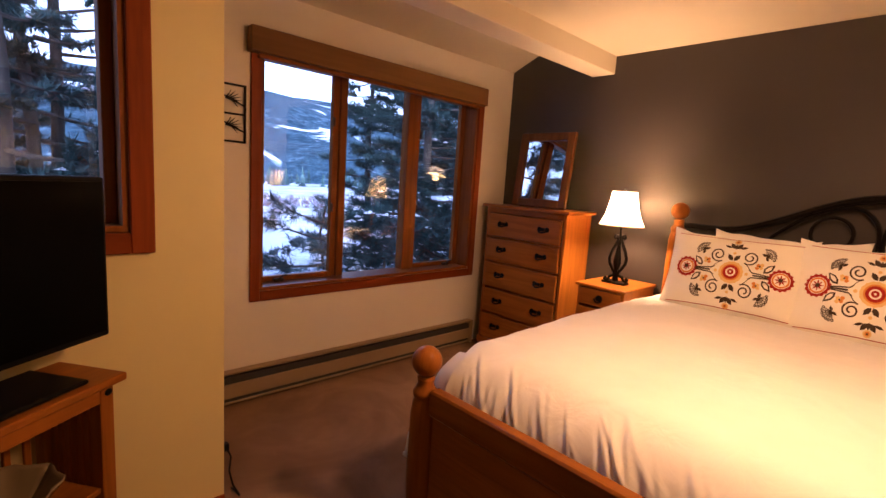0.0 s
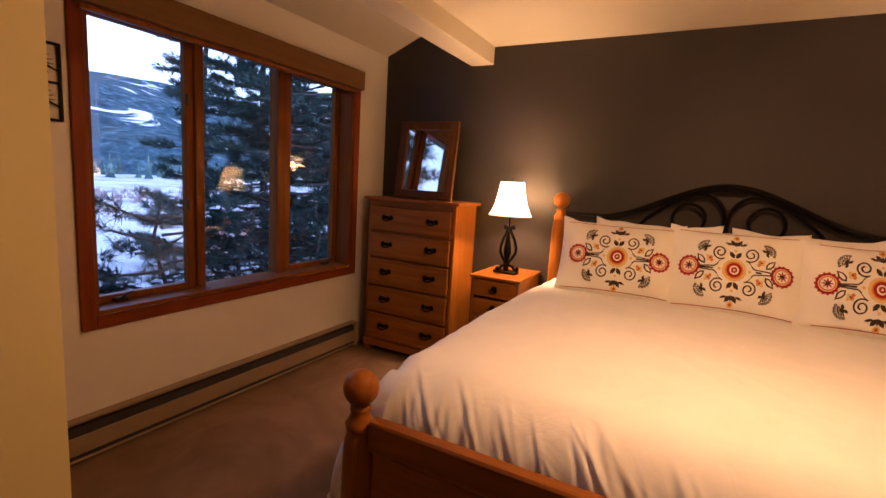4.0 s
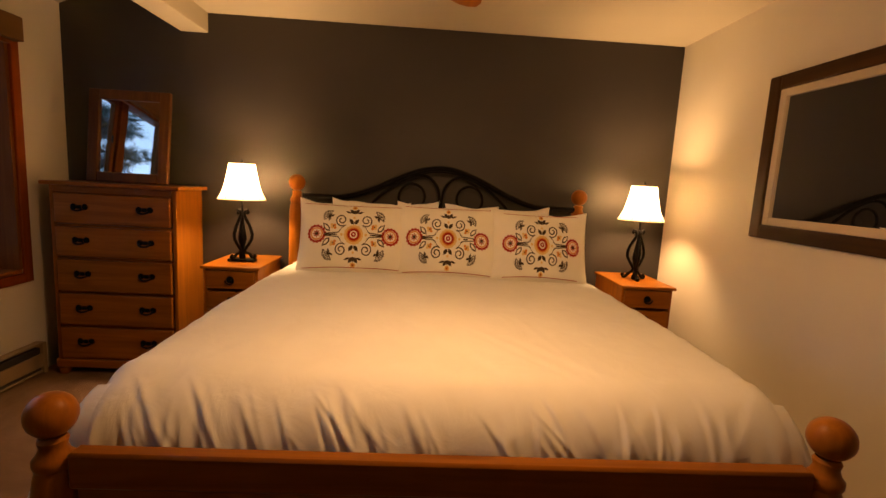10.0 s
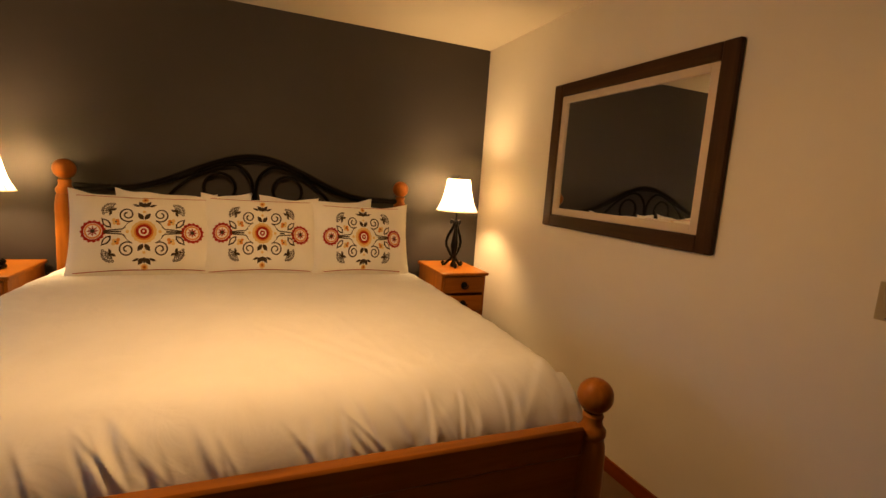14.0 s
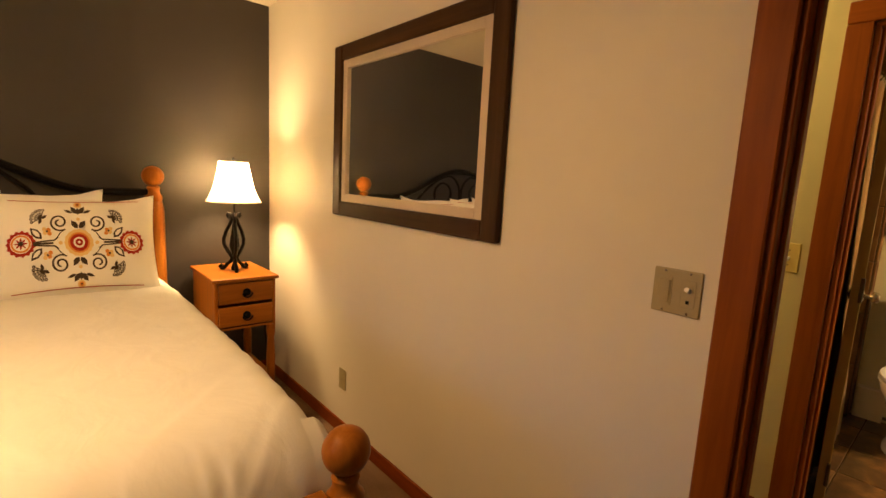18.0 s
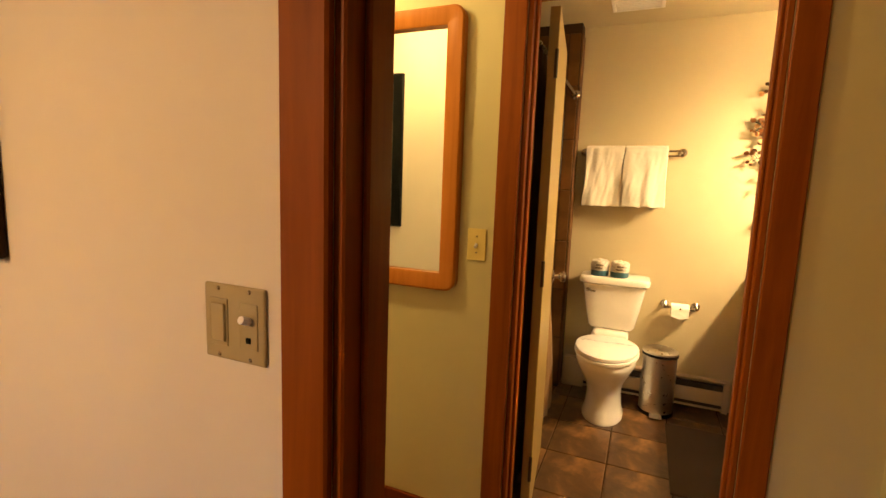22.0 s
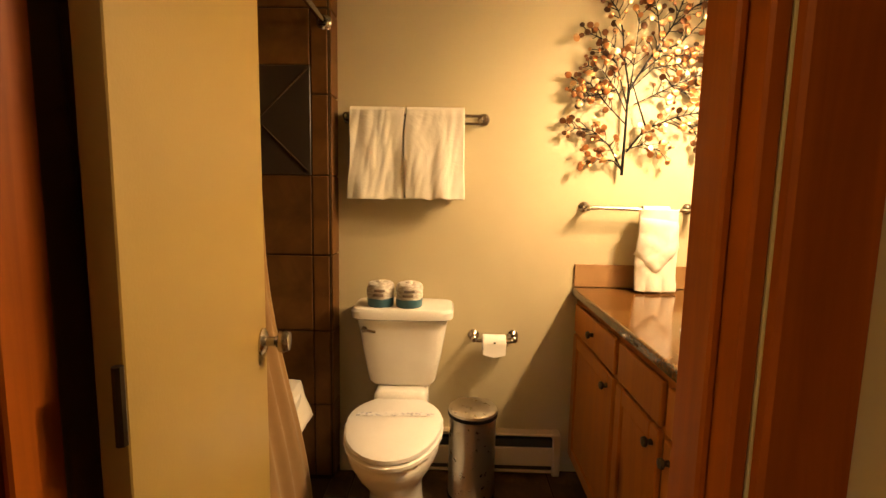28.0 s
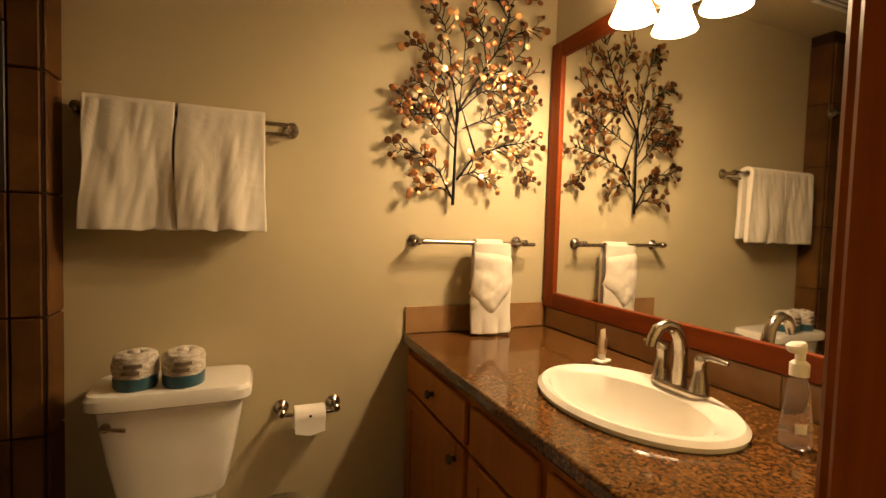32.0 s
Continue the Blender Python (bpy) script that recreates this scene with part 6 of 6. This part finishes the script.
ob = part("cloth", surface(bmesh.new(), 90, 36, hand_fn), TOWEL, ht, "", True)
md = ob.modifiers.new("thick", "SOLIDIFY")
md.thickness, md.offset = 0.034, 1
part("band", surface(bmesh.new(), 16, 8, lambda u, v: Vector(((v * 2 - 1) * 0.057, 0.023 * math.cos(u * math.pi) - 0.004, 0.352 + 0.018 * math.sin(u * math.pi) + 0.001 * noise.noise((v * 6, u * 3, 4))))), TOWEL, ht, "", True).modifiers.new("thick", "SOLIDIFY").thickness = 0.006
part("back", B(-0.056, -0.034, 0.06, 0.056, -0.018, 0.352, 0.006, 2), TOWEL, ht, "", True)

# tree of metal branches and discs
tree = thing("metal_tree_art", -0.303, YB + 0.012, 1.404, label="metal tree wall art with round copper and brass leaves", category="wall art")
_r = random.Random(11)


def tp_(u, v, d=0.025):
    return (-u, d, v)


BOUGHS = (((0, 0), (0.004, 0.2), (0.006, 0.38), (-0.022, 0.5), (-0.035, 0.60)), ((0.012, 0.10), (0.085, 0.20), (0.21, 0.25), (0.34, 0.28)),
         ((0.006, 0.36), (0.095, 0.51), (0.165, 0.62), (0.215, 0.76), (0.2, 0.86)), ((0.085, 0.20), (0.04, 0.32), (0.012, 0.40)),
         ((0, 0.02), (-0.065, 0.125), (-0.15, 0.19), (-0.25, 0.20)), ((0.004, 0.26), (-0.05, 0.36), (-0.12, 0.44), (-0.2, 0.46)),
         ((0.01, 0.36), (0.1, 0.45), (0.22, 0.47), (0.33, 0.56)), ((-0.01, 0.46), (-0.09, 0.55), (-0.2, 0.59)), ((-0.03, 0.58), (-0.06, 0.68), (-0.13, 0.76)),
         ((0.095, 0.51), (0.2, 0.55), (0.3, 0.66)), ((0.165, 0.62), (0.25, 0.70), (0.33, 0.74)), ((0.01, 0.11), (0.08, 0.135), (0.16, 0.10)),
         ((0.21, 0.25), (0.28, 0.21), (0.33, 0.12)), ((0, 0.02), (-0.05, 0.065), (-0.16, 0.07)), ((0.12, 0.56), (0.1, 0.68), (0.06, 0.78)), ((0.2, 0.86), (0.24, 0.9), (0.3, 0.88)),
         ((0.15, 0.42), (0.2, 0.36), (0.3, 0.37)), ((-0.05, 0.36), (-0.12, 0.34), (-0.21, 0.33)), ((0.21, 0.75), (0.15, 0.83), (0.12, 0.9)), ((0.004, 0.3), (0.02, 0.5), (0.03, 0.66)),
         ((0, 0.22), (-0.08, 0.29), (-0.17, 0.385), (-0.25, 0.385)), ((0.03, 0.30), (0.12, 0.345), (0.23, 0.40), (0.33, 0.44)), ((0.0, 0.3), (-0.06, 0.47), (-0.14, 0.52)), ((0.05, 0.43), (0.13, 0.5), (0.26, 0.50)))
COPPER = Mat("leaf_metal", 0.3, 0.85)
COPPER.colour(COPPER.ramp(COPPER.rand(), [(0.0, (0.045, 0.022, 0.01)), (0.35, (0.12, 0.05, 0.018)), (0.6, (0.30, 0.12, 0.04)), (0.8, (0.38, 0.20, 0.075)), (1.0, (0.66, 0.54, 0.34))]))
COPPER = COPPER.m
disc_meshes = []
for r in (0.008, 0.011, 0.0140):
    bm = L([(0.0, -0.0012), (r, -0.0012), (r, 0.0006), (r * 0.8, 0.0014), (0.0, 0.0018)], n=14, close=False)
    me = bpy.data.meshes.new("leaf_disc")
    bm.to_mesh(me)
    bm.free()
    me.materials.append(COPPER)
    disc_meshes.append(me)


def leaf_disc(u, v, d):
    o = new("leaf_disc", _r.choice(disc_meshes))
    o.parent = tree
    o.matrix_local = pose(-u, d, v, -90 + _r.uniform(-28, 28), _r.uniform(-28, 28), 0)


for j, limb in enumerate(BOUGHS):
    pts = [Vector((p[0] * (0.92 if p[0] < 0 else 1.03), p[1])) for p in limb]
    dense = []
    for a, b in zip(pts, pts[1:]):
        dense += [a.lerp(b, k / 5) for k in range(5)]
    dense.append(pts[-1])
    d0 = 0.018 + 0.004 * (j % 4)
    part("branch", T([tp_(p.x, p.y, d0) for p in dense], 0.007 if j == 0 else (0.005 if j < 5 else 0.003), 6, r1=0.002), IRON, tree, "", True)
    if j == 3:
        continue
    lo = len(dense) // 2 if j == 0 else 1 + len(dense) // 5
    for k in range(lo, len(dense)):
        for s in (-1, 1):
            if _r.random() < (0.8 if j != 0 else 0.45):
                d = (dense[k] - dense[max(0, k - 1)]).normalized()
                a = math.atan2(d.y, d.x) + s * _r.uniform(0.5, 1.0)
                ln = _r.uniform(0.025, 0.068)
                tip = dense[k] + Vector((math.cos(a), math.sin(a))) * ln
                dd = d0 + _r.uniform(-0.006, 0.016)
                part("twig", T([tp_(dense[k].x, dense[k].y, d0), tp_((dense[k].x + tip.x) / 2 + 0.003, (dense[k].y + tip.y) / 2, dd), tp_(tip.x, tip.y, dd)], 0.0021, 4), IRON, tree)
                leaf_disc(tip.x, tip.y, dd + 0.003)
                if _r.random() < 0.25:
                    leaf_disc(tip.x + _r.uniform(-0.025, 0.025), tip.y + _r.uniform(-0.02, 0.02), dd + 0.005)
    leaf_disc(dense[-1].x, dense[-1].y, d0 + 0.004)

# tub, curtain, rod, tiles
tub = thing("bathtub", 1.41, -3.44, 0, label="white enamel bathtub behind the shower curtain", category="bathtub")
bm = bmesh.new()
secs = [(0.365, 0.728, 0.0), (0.365, 0.728, 0.43), (0.365, 0.728, 0.455), (0.35, 0.715, 0.465), (0.325, 0.65, 0.46), (0.30, 0.62, 0.40), (0.26, 0.56, 0.12), (0.22, 0.5, 0.08)]
loft(bm, [(0, 0, a, b, b, z) for a, b, z in secs], 48, 9.0, False)
bm.faces.new([v for v in bm.verts if abs(v.co.z - 0.08) < 1e-5])
part("tub_body", bm, PORCELAIN, tub, "", True)
mat_t = thing("tub_mat", 1.065, -3.97, 0.468, label="white bath mat draped over the tub edge", category="bath mat")
ob = part("cloth", surface(bmesh.new(), 18, 12, lambda u, v: Vector((-0.035 + 0.05 * math.sin(min(1, u * 1.6) * math.pi * 0.5) + (0.16 * max(0, u - 0.5)), (v - 0.5) * 0.27 + 0.01 * noise.noise((u * 3, v * 3, 1)), -0.13 + 0.15 * min(1.0, u * 2) + 0.006 * noise.noise((u * 5, v * 5, 0))))), TOWEL, mat_t, "", True)
ob.modifiers.new("thick", "SOLIDIFY").thickness = 0.012

rod = thing("curtain_rod", 0, 0, 0, label="brushed nickel shower curtain rod", category="curtain rod")
part("rod_bar", T([(0.972, -4.172, 1.995), (0.972, -2.712, 1.995)], 0.0125, 12), CHROME, rod, "", True)
for yy, s in ((-4.174, -1), (-2.711, 1)):
    part("flange", L([(0.0, 0), (0.034, 0), (0.03, 0.008), (0.018, 0.014), (0.016, 0.03)], n=18, close=False, m=pose(0.972, yy, 1.995, 90 * s)), CHROME, rod, "", True)
curt = thing("shower_curtain", 0.972, -3.10, 1.977, label="tan fabric shower curtain gathered along the rod", category="curtain")


def curtain_fn(u, v):
    """Gathered cloth whose leading edge swings out over the tub side and down to the floor."""
    low = 1 - v
    flare = smooth01((low - 0.42) / 0.58)
    y = -0.37 - 0.33 * flare * (1 - u) ** 1.6 + 0.76 * u
    amp = (0.017 - 0.006 * low) * clamp01(0.35 + u * 4)
    x = amp * math.sin(u * 70 + 0.6 * low) * (0.65 + 0.35 * math.sin(u * 17)) - 0.033 * smooth01(low * 1.3) - 0.01 * flare
    return Vector((x, y, -1.925 * low))


ob = part("cloth", surface(bmesh.new(), 150, 20, curtain_fn), CURTAIN, curt, "", True)
ob.modifiers.new("thick", "SOLIDIFY").thickness = 0.003
for k in range(10):
    bm = bmesh.new()
    tube(bm, [(0.018 * math.cos(a), -0.36 + 0.082 * k, 0.014 + 0.02 * math.sin(a)) for a in arc(lambda b: b * 2 * math.pi, 14)], 0.0025, 5)
    part("curtain_ring", bm, CHROME, curt)


# wall tiles of the shower end and side, floor tiles: alike pieces share their mesh
def tile_mesh(w, h, t, mat, name):
    bm = B(-w / 2, -t, -h / 2, w / 2, 0, h / 2, 0.003)
    me = bpy.data.meshes.new(name)
    bmesh.ops.recalc_face_normals(bm, faces=bm.faces)
    bm.to_mesh(me)
    bm.free()
    me.materials.append(mat)
    return me


end_wall, side_wall = bpy.data.objects["wall_shower_end"], bpy.data.objects["wall_shower_side"]
_cache = {}


def put_tile(parent, name, w, h, t, mat, m):
    key = (round(w, 3), round(h, 3), mat.name, t)
    if key not in _cache:
        _cache[key] = tile_mesh(w, h, t, mat, name)
    o = new(name, _cache[key])
    o.parent = parent
    o.matrix_local = m
    return o


G = 0.005
zs = [0.02, 0.36, 0.70, 1.035, 1.377, 1.71, 2.05, 2.38]
xs = [0.955, 1.029, 1.362, 1.70, 1.778]
for z0, z1 in zip(zs, zs[1:]):
    put_tile(end_wall, "edge_tile", 0.112, z1 - z0 - G, 0.008, WALLTILE, pose(0.9525, -4.2325, (z0 + z1) / 2, 0, 0, -90))
    for x0, x1 in zip(xs, xs[1:]):
        if x0 == 1.029 and z0 == 1.377:
            continue
        z0 = 1.825 if x0 == 1.029 and z0 == 1.71 else z0
        put_tile(end_wall, "tile", x1 - x0 - G, z1 - z0 - G, 0.008, WALLTILE, pose((x0 + x1) / 2, -4.174, (z0 + z1) / 2, 0, 0, 180))
    ys = [-4.165, -3.83, -3.49, -3.15, -2.815, -2.715]
    for y0, y1 in zip(ys, ys[1:]):
        put_tile(side_wall, "tile", y1 - y0 - G, z1 - z0 - G, 0.008, WALLTILE, pose(1.779, (y0 + y1) / 2, (z0 + z1) / 2, 0, 0, -90))
for k in range(5):
    for j in range(6):
        x0, y0 = -0.34 + 0.3 * k, -4.41 + 0.36 * j
        x1, y1 = min(x0 + 0.3, 0.965), min(y0 + 0.36, -2.6)
        x0, y0 = max(x0, -0.22), max(y0, -4.288)
        if x1 - x0 > 0.02 and y1 - y0 > 0.02 and y0 < -2.7:
            y1 = min(y1, -2.64)
            put_tile(bath_floor, "floor_tile", x1 - x0 - 0.006, y1 - y0 - 0.006, 0.007, SLATE, pose((x0 + x1) / 2, (y0 + y1) / 2, -0.0065, -90, 0, 0))
# shower niche with corner shelves: a flat panel, its inner shade painted dark
niche = thing("shower_niche", 1.1955, -4.164, 1.601, label="dark tiled niche with slanting shelf edges in the shower wall", category="niche")
NICHE_SHADE = plain("niche_tile", (0.035, 0.022, 0.014), 0.4)
part("niche_back", B(-0.165, -0.01, -0.222, 0.165, 0.0, 0.222, 0.002), NICHE_SHADE, niche)
for (a, b) in (((-0.155, 0.21), (0.04, 0.02)), ((-0.155, -0.21), (0.04, -0.02))):
    part("shelf_edge", T([(a[0], 0.003, a[1]), (b[0], 0.003, b[1])], 0.004, 6), GROUT, niche)


vent = thing("ceiling_vent", 0.62, -3.88, 2.44, label="white slatted exhaust vent in the bathroom ceiling", category="vent")
part("backing", B(-0.12, -0.12, -0.006, 0.12, 0.12, -0.001), DARKGAP, vent)
for a, b, c, d in ((-0.14, -0.14, -0.12, 0.14), (0.12, -0.14, 0.14, 0.14), (-0.12, -0.14, 0.12, -0.12), (-0.12, 0.12, 0.12, 0.14)):
    part("frame", B(a, b, -0.014, c, d, -0.001, 0.003), WHITEP, vent)
for k in range(9):
    part("slat", B(-0.12, -0.108 + 0.026 * k, -0.012, 0.12, -0.094 + 0.026 * k, -0.006, 0.002), WHITEP, vent)


# ---- outdoors ----
GZ = -3.2


def ground_z(x, y):
    return GZ - 0.02 * max(0.0, y - 8) * (1 if y < 120 else 0) - (2.24 if y >= 120 else 0) + 0.25 * noise.noise((x * 0.05, y * 0.05, 0))


_k = Mat("snowfield", 0.85, 0, 0.2)
_k.colour(_k.ramp(_k.noise(0.07, 6, 0.6), [(0.35, (0.30, 0.32, 0.36)), (0.5, (0.62, 0.68, 0.78)), (0.7, (0.80, 0.85, 0.92))]))
_k.bump(_k.noise(1.5, 5), 0.4, 0.15)
bm = bmesh.new()
nx, ny = 44, 60
g = [[None] * (ny + 1) for _ in range(nx + 1)]
for i in range(nx + 1):
    for j in range(ny + 1):
        y = -60 + 60 * j / 6 if j < 6 else 4.5 + (900 - 4.5) * ((j - 6) / (ny - 6)) ** 3
        x = (i / nx * 2 - 1) ** 3 * 1200 + (i / nx * 2 - 1) * 60
        g[i][j] = bm.verts.new((x, y, ground_z(x, y)))
for i in range(nx):
    for j in range(ny):
        bm.faces.new((g[i][j], g[i + 1][j], g[i + 1][j + 1], g[i][j + 1]))
tagged(part("ground", bm, _k.m, None, "", True), "snow covered ground sloping to a frozen lake", "snow", kind="structure")

# mountain side with forest and ski runs
_k = Mat("forest_mountain", 0.95, 0, 0.05)
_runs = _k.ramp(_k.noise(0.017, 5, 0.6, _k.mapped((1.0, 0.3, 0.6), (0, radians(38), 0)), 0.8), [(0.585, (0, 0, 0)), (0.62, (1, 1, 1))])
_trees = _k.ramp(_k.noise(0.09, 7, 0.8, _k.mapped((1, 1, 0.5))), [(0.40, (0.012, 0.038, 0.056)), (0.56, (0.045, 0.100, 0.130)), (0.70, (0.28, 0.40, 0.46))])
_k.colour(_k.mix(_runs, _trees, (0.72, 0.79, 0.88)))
bm = bmesh.new()
nx, ny = 90, 36
g = []
for i in range(nx + 1):
    row = []
    for j in range(ny + 1):
        x = -700 + 2000 * i / nx
        y = 300 + 700 * j / ny
        h = 205 * (j / ny) ** 0.85 * (0.72 + 0.35 * noise.noise((x * 0.0022, 2.2, 0)) + 0.10 * math.sin(x * 0.004 + 1.0)) + 14 * noise.noise((x * 0.01, y * 0.01, 5.0))
        row.append(bm.verts.new((x, y, GZ - 3 + max(0.0, h))))
    g.append(row)
for i in range(nx):
    for j in range(ny):
        bm.faces.new((g[i][j], g[i + 1][j], g[i + 1][j + 1], g[i][j + 1]))
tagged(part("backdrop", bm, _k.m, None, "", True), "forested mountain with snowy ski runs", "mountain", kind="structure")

_k = Mat("pine_needles", 0.7, 0, 0.2)
_k.colour(_k.ramp(_k.n.new("ShaderNodeNewGeometry").outputs["Random Per Island"], [(0.0, (0.011, 0.033, 0.034)), (0.6, (0.028, 0.072, 0.070)), (1.0, (0.070, 0.140, 0.130))]))
NEEDLE = _k.m
_k = Mat("pine_bark", 0.9)
_k.colour(_k.ramp(_k.noise(14, 5, 0.6, _k.mapped((1, 1, 0.3))), [(0.3, (0.02, 0.016, 0.013)), (0.7, (0.06, 0.045, 0.035))]))
PBARK = _k.m


def pine(x, y, h, spread, tufts, seed, base=None, first=0.12, droop=0.15, dense=1.0, snow=0.04, taper=0.6):
    """A pine: tapered trunk, whorled limbs, tufts of needles and a little snow."""
    r = random.Random(seed)
    z0 = ground_z(x, y) - 0.1 if base is None else base
    t = thing("pine_tree", x, y, z0, label="dark green pine tree with dusted snow outside the window", category="tree", group="pines outside")
    trunk = [Vector((0.12 * math.sin(k * 0.9 + seed) * k / 10, 0.12 * math.cos(k * 1.1 + seed) * k / 10, h * k / 10)) for k in range(11)]
    part("trunk", T(trunk, 0.008 * h + 0.03, 10, r1=0.015), PBARK, t, "", True)
    wood_bm = bmesh.new()
    verts, faces, sv, sf = [], [], [], []
    count = int(h * 6.5 * dense)
    for k in range(count):
        f = first + (0.97 - first) * (k + r.random() * 0.6) / count
        p0 = trunk[0].lerp(trunk[-1], f)
        a = k * 2.399 + r.uniform(-0.4, 0.4)
        ln = spread * (1 - f) ** taper * r.uniform(0.6, 1.12) + 0.2
        dv = Vector((math.cos(a), math.sin(a), r.uniform(-0.05, 0.35) - droop))
        along = [p0 + dv * ln * q + Vector((0, 0, 0.18 * ln * q * q)) for q in (0, 0.25, 0.5, 0.75, 1.0)]
        tube(wood_bm, along, 0.010 + 0.014 * ln, 5, r1=0.004)
        for w in range(int(6 + ln * tufts)):
            q = r.uniform(0.3, 1.0) ** 0.8
            c0 = p0 + dv * ln * q + Vector((0, 0, 0.18 * ln * q * q))
            b = a + r.uniform(0.3, 1.3) * r.choice((-1, 1)) * (1.15 - q * 0.6)
            tw = Vector((math.cos(b), math.sin(b), r.uniform(-0.15, 0.5)))
            tl = 0.12 + 0.36 * ln * (1.15 - q) * r.uniform(0.5, 1.1)
            for c_ in range(max(2, int(tl / 0.075))):
                c = c0 + tw * tl * (c_ + r.random()) / max(2, int(tl / 0.075))
                size = r.uniform(0.13, 0.24)
                for s in range(13):
                    nd = (tw + Vector((r.uniform(-1, 1), r.uniform(-1, 1), r.uniform(-0.8, 1.1))) * 0.95).normalized()
                    sd = Vector((-nd.y, nd.x, r.uniform(-0.4, 0.4))) * 0.011
                    n0 = len(verts)
                    verts += [c - sd, c + sd, c + nd * size]
                    faces.append((n0, n0 + 1, n0 + 2))
                if r.random() < snow:
                    n0 = len(sv)
                    e = r.uniform(0.02, 0.09)
                    for g_ in range(5):
                        ang = g_ * 1.2566
                        sv.append(c + Vector((e * math.cos(ang) * r.uniform(0.6, 1.4), e * math.sin(ang) * r.uniform(0.6, 1.4), 0.03)))
                    sv.append(c + Vector((0, 0, 0.03 + e * 0.5)))
                    sf.extend((n0 + g_, n0 + (g_ + 1) % 5, n0 + 5) for g_ in range(5))
    part("limbs", wood_bm, PBARK, t)
    me = bpy.data.meshes.new("crown")
    me.from_pydata(verts, [], faces)
    me.materials.append(NEEDLE)
    o = tagged(new("crown", me), kind="stuff")
    o.parent = t
    if sf:
        me = bpy.data.meshes.new("snow_caps")
        me.from_pydata(sv, [], sf)
        me.materials.append(SNOW)
        o = tagged(new("snow_caps", me), "small caps of snow on the needles", kind="stuff")
        o.parent = t
    return t


tall_a = pine(6.35, 6.9, 11.5, 1.75, 15, 1, first=0.2, droop=0.2, dense=0.62, snow=0.07)
tall_b = pine(7.5, 6.7, 12.5, 2.5, 13, 2, first=0.18, droop=0.2, dense=0.95)
small_a = pine(3.9, 6.3, 4.2, 1.35, 9, 3, first=0.45, droop=0.05, taper=0.28, snow=0.10)
small_b = pine(4.8, 5.9, 4.1, 1.35, 9, 4, first=0.45, droop=0.05, taper=0.28, snow=0.10)
for src, x, y, turn, size in ((tall_a, 8.9, 7.9, 80, 1.0), (tall_b, 8.3, 9.2, 140, 1.0), (tall_a, 0.3, 5.7, 200, 0.95), (tall_b, -1.1, 6.9, 30, 0.95), (tall_a, 0.9, 8.2, 300, 1.0), (tall_b, 9.8, 6.6, 250, 1.0), (tall_a, 8.1, 11.5, 15, 1.05), (tall_b, 8.6, 10.0, 95, 1.0), (tall_a, 10.6, 9.4, 170, 1.0), (tall_b, 0.6, 7.4, 222, 0.85), (tall_b, -0.5, 9.5, 111, 1.0),
                              (small_b, 3.1, 7.3, 70, 0.86), (small_a, 5.7, 5.6, 160, 0.98), (small_a, 6.8, 5.3, 290, 1.0)):
    copy_thing(src, pose(x, y, ground_z(x, y) - 0.1, 0, 0, turn) @ Matrix.Scale(size, 4))

# far woods along the shore
_r = random.Random(3)
verts, faces = [], []
for _ in range(420):
    x, y = _r.uniform(-120, 420), _r.uniform(215, 300)
    h, w = _r.uniform(5, 12), _r.uniform(1.4, 2.6)
    z = GZ - 3
    for lv in range(4):
        zz, ww = z + h * (0.08 + lv * 0.22), w * (1 - lv * 0.22)
        b = len(verts)
        for q in range(6):
            a = q * math.pi / 3 + lv
            verts.append((x + ww * math.cos(a) * _r.uniform(0.7, 1.2), y + ww * math.sin(a), zz))
        verts.append((x, y, zz + h * 0.34))
        faces.extend((b + q, b + (q + 1) % 6, b + 6) for q in range(6))
me = bpy.data.meshes.new("far_woods")
me.from_pydata(verts, [], faces)
me.materials.append(NEEDLE)
tagged(new("far_woods", me), "dark conifer woods along the far shore", "woods", kind="stuff")

# bare willow thicket between the field and the woods
_k = Mat("willow_twigs", 0.9, 0, 0.1)
_k.colour(_k.ramp(_k.n.new("ShaderNodeNewGeometry").outputs["Random Per Island"], [(0.0, (0.10, 0.075, 0.085)), (1.0, (0.28, 0.24, 0.27))]))
verts, faces = [], []
for _ in range(700):
    x, y = _r.uniform(10, 190), _r.uniform(75, 125)
    z = ground_z(x, y) - 0.1
    h = _r.uniform(0.8, 2.0)
    for q in range(9):
        a, sp = _r.uniform(0, 6.28), _r.uniform(0.1, 0.9)
        bx, by = x + _r.uniform(-0.4, 0.4), y + _r.uniform(-0.4, 0.4)
        n0 = len(verts)
        verts += [(bx - 0.08, by, z), (bx + 0.08, by, z), (bx + sp * math.cos(a), by + sp * math.sin(a), z + h * _r.uniform(0.6, 1.0))]
        faces.append((n0, n0 + 1, n0 + 2))
me = bpy.data.meshes.new("willow_thicket")
me.from_pydata(verts, [], faces)
me.materials.append(_k.m)
tagged(new("willow_thicket", me), "bare mauve willow thicket across the snowfield", "shrubs", kind="stuff")
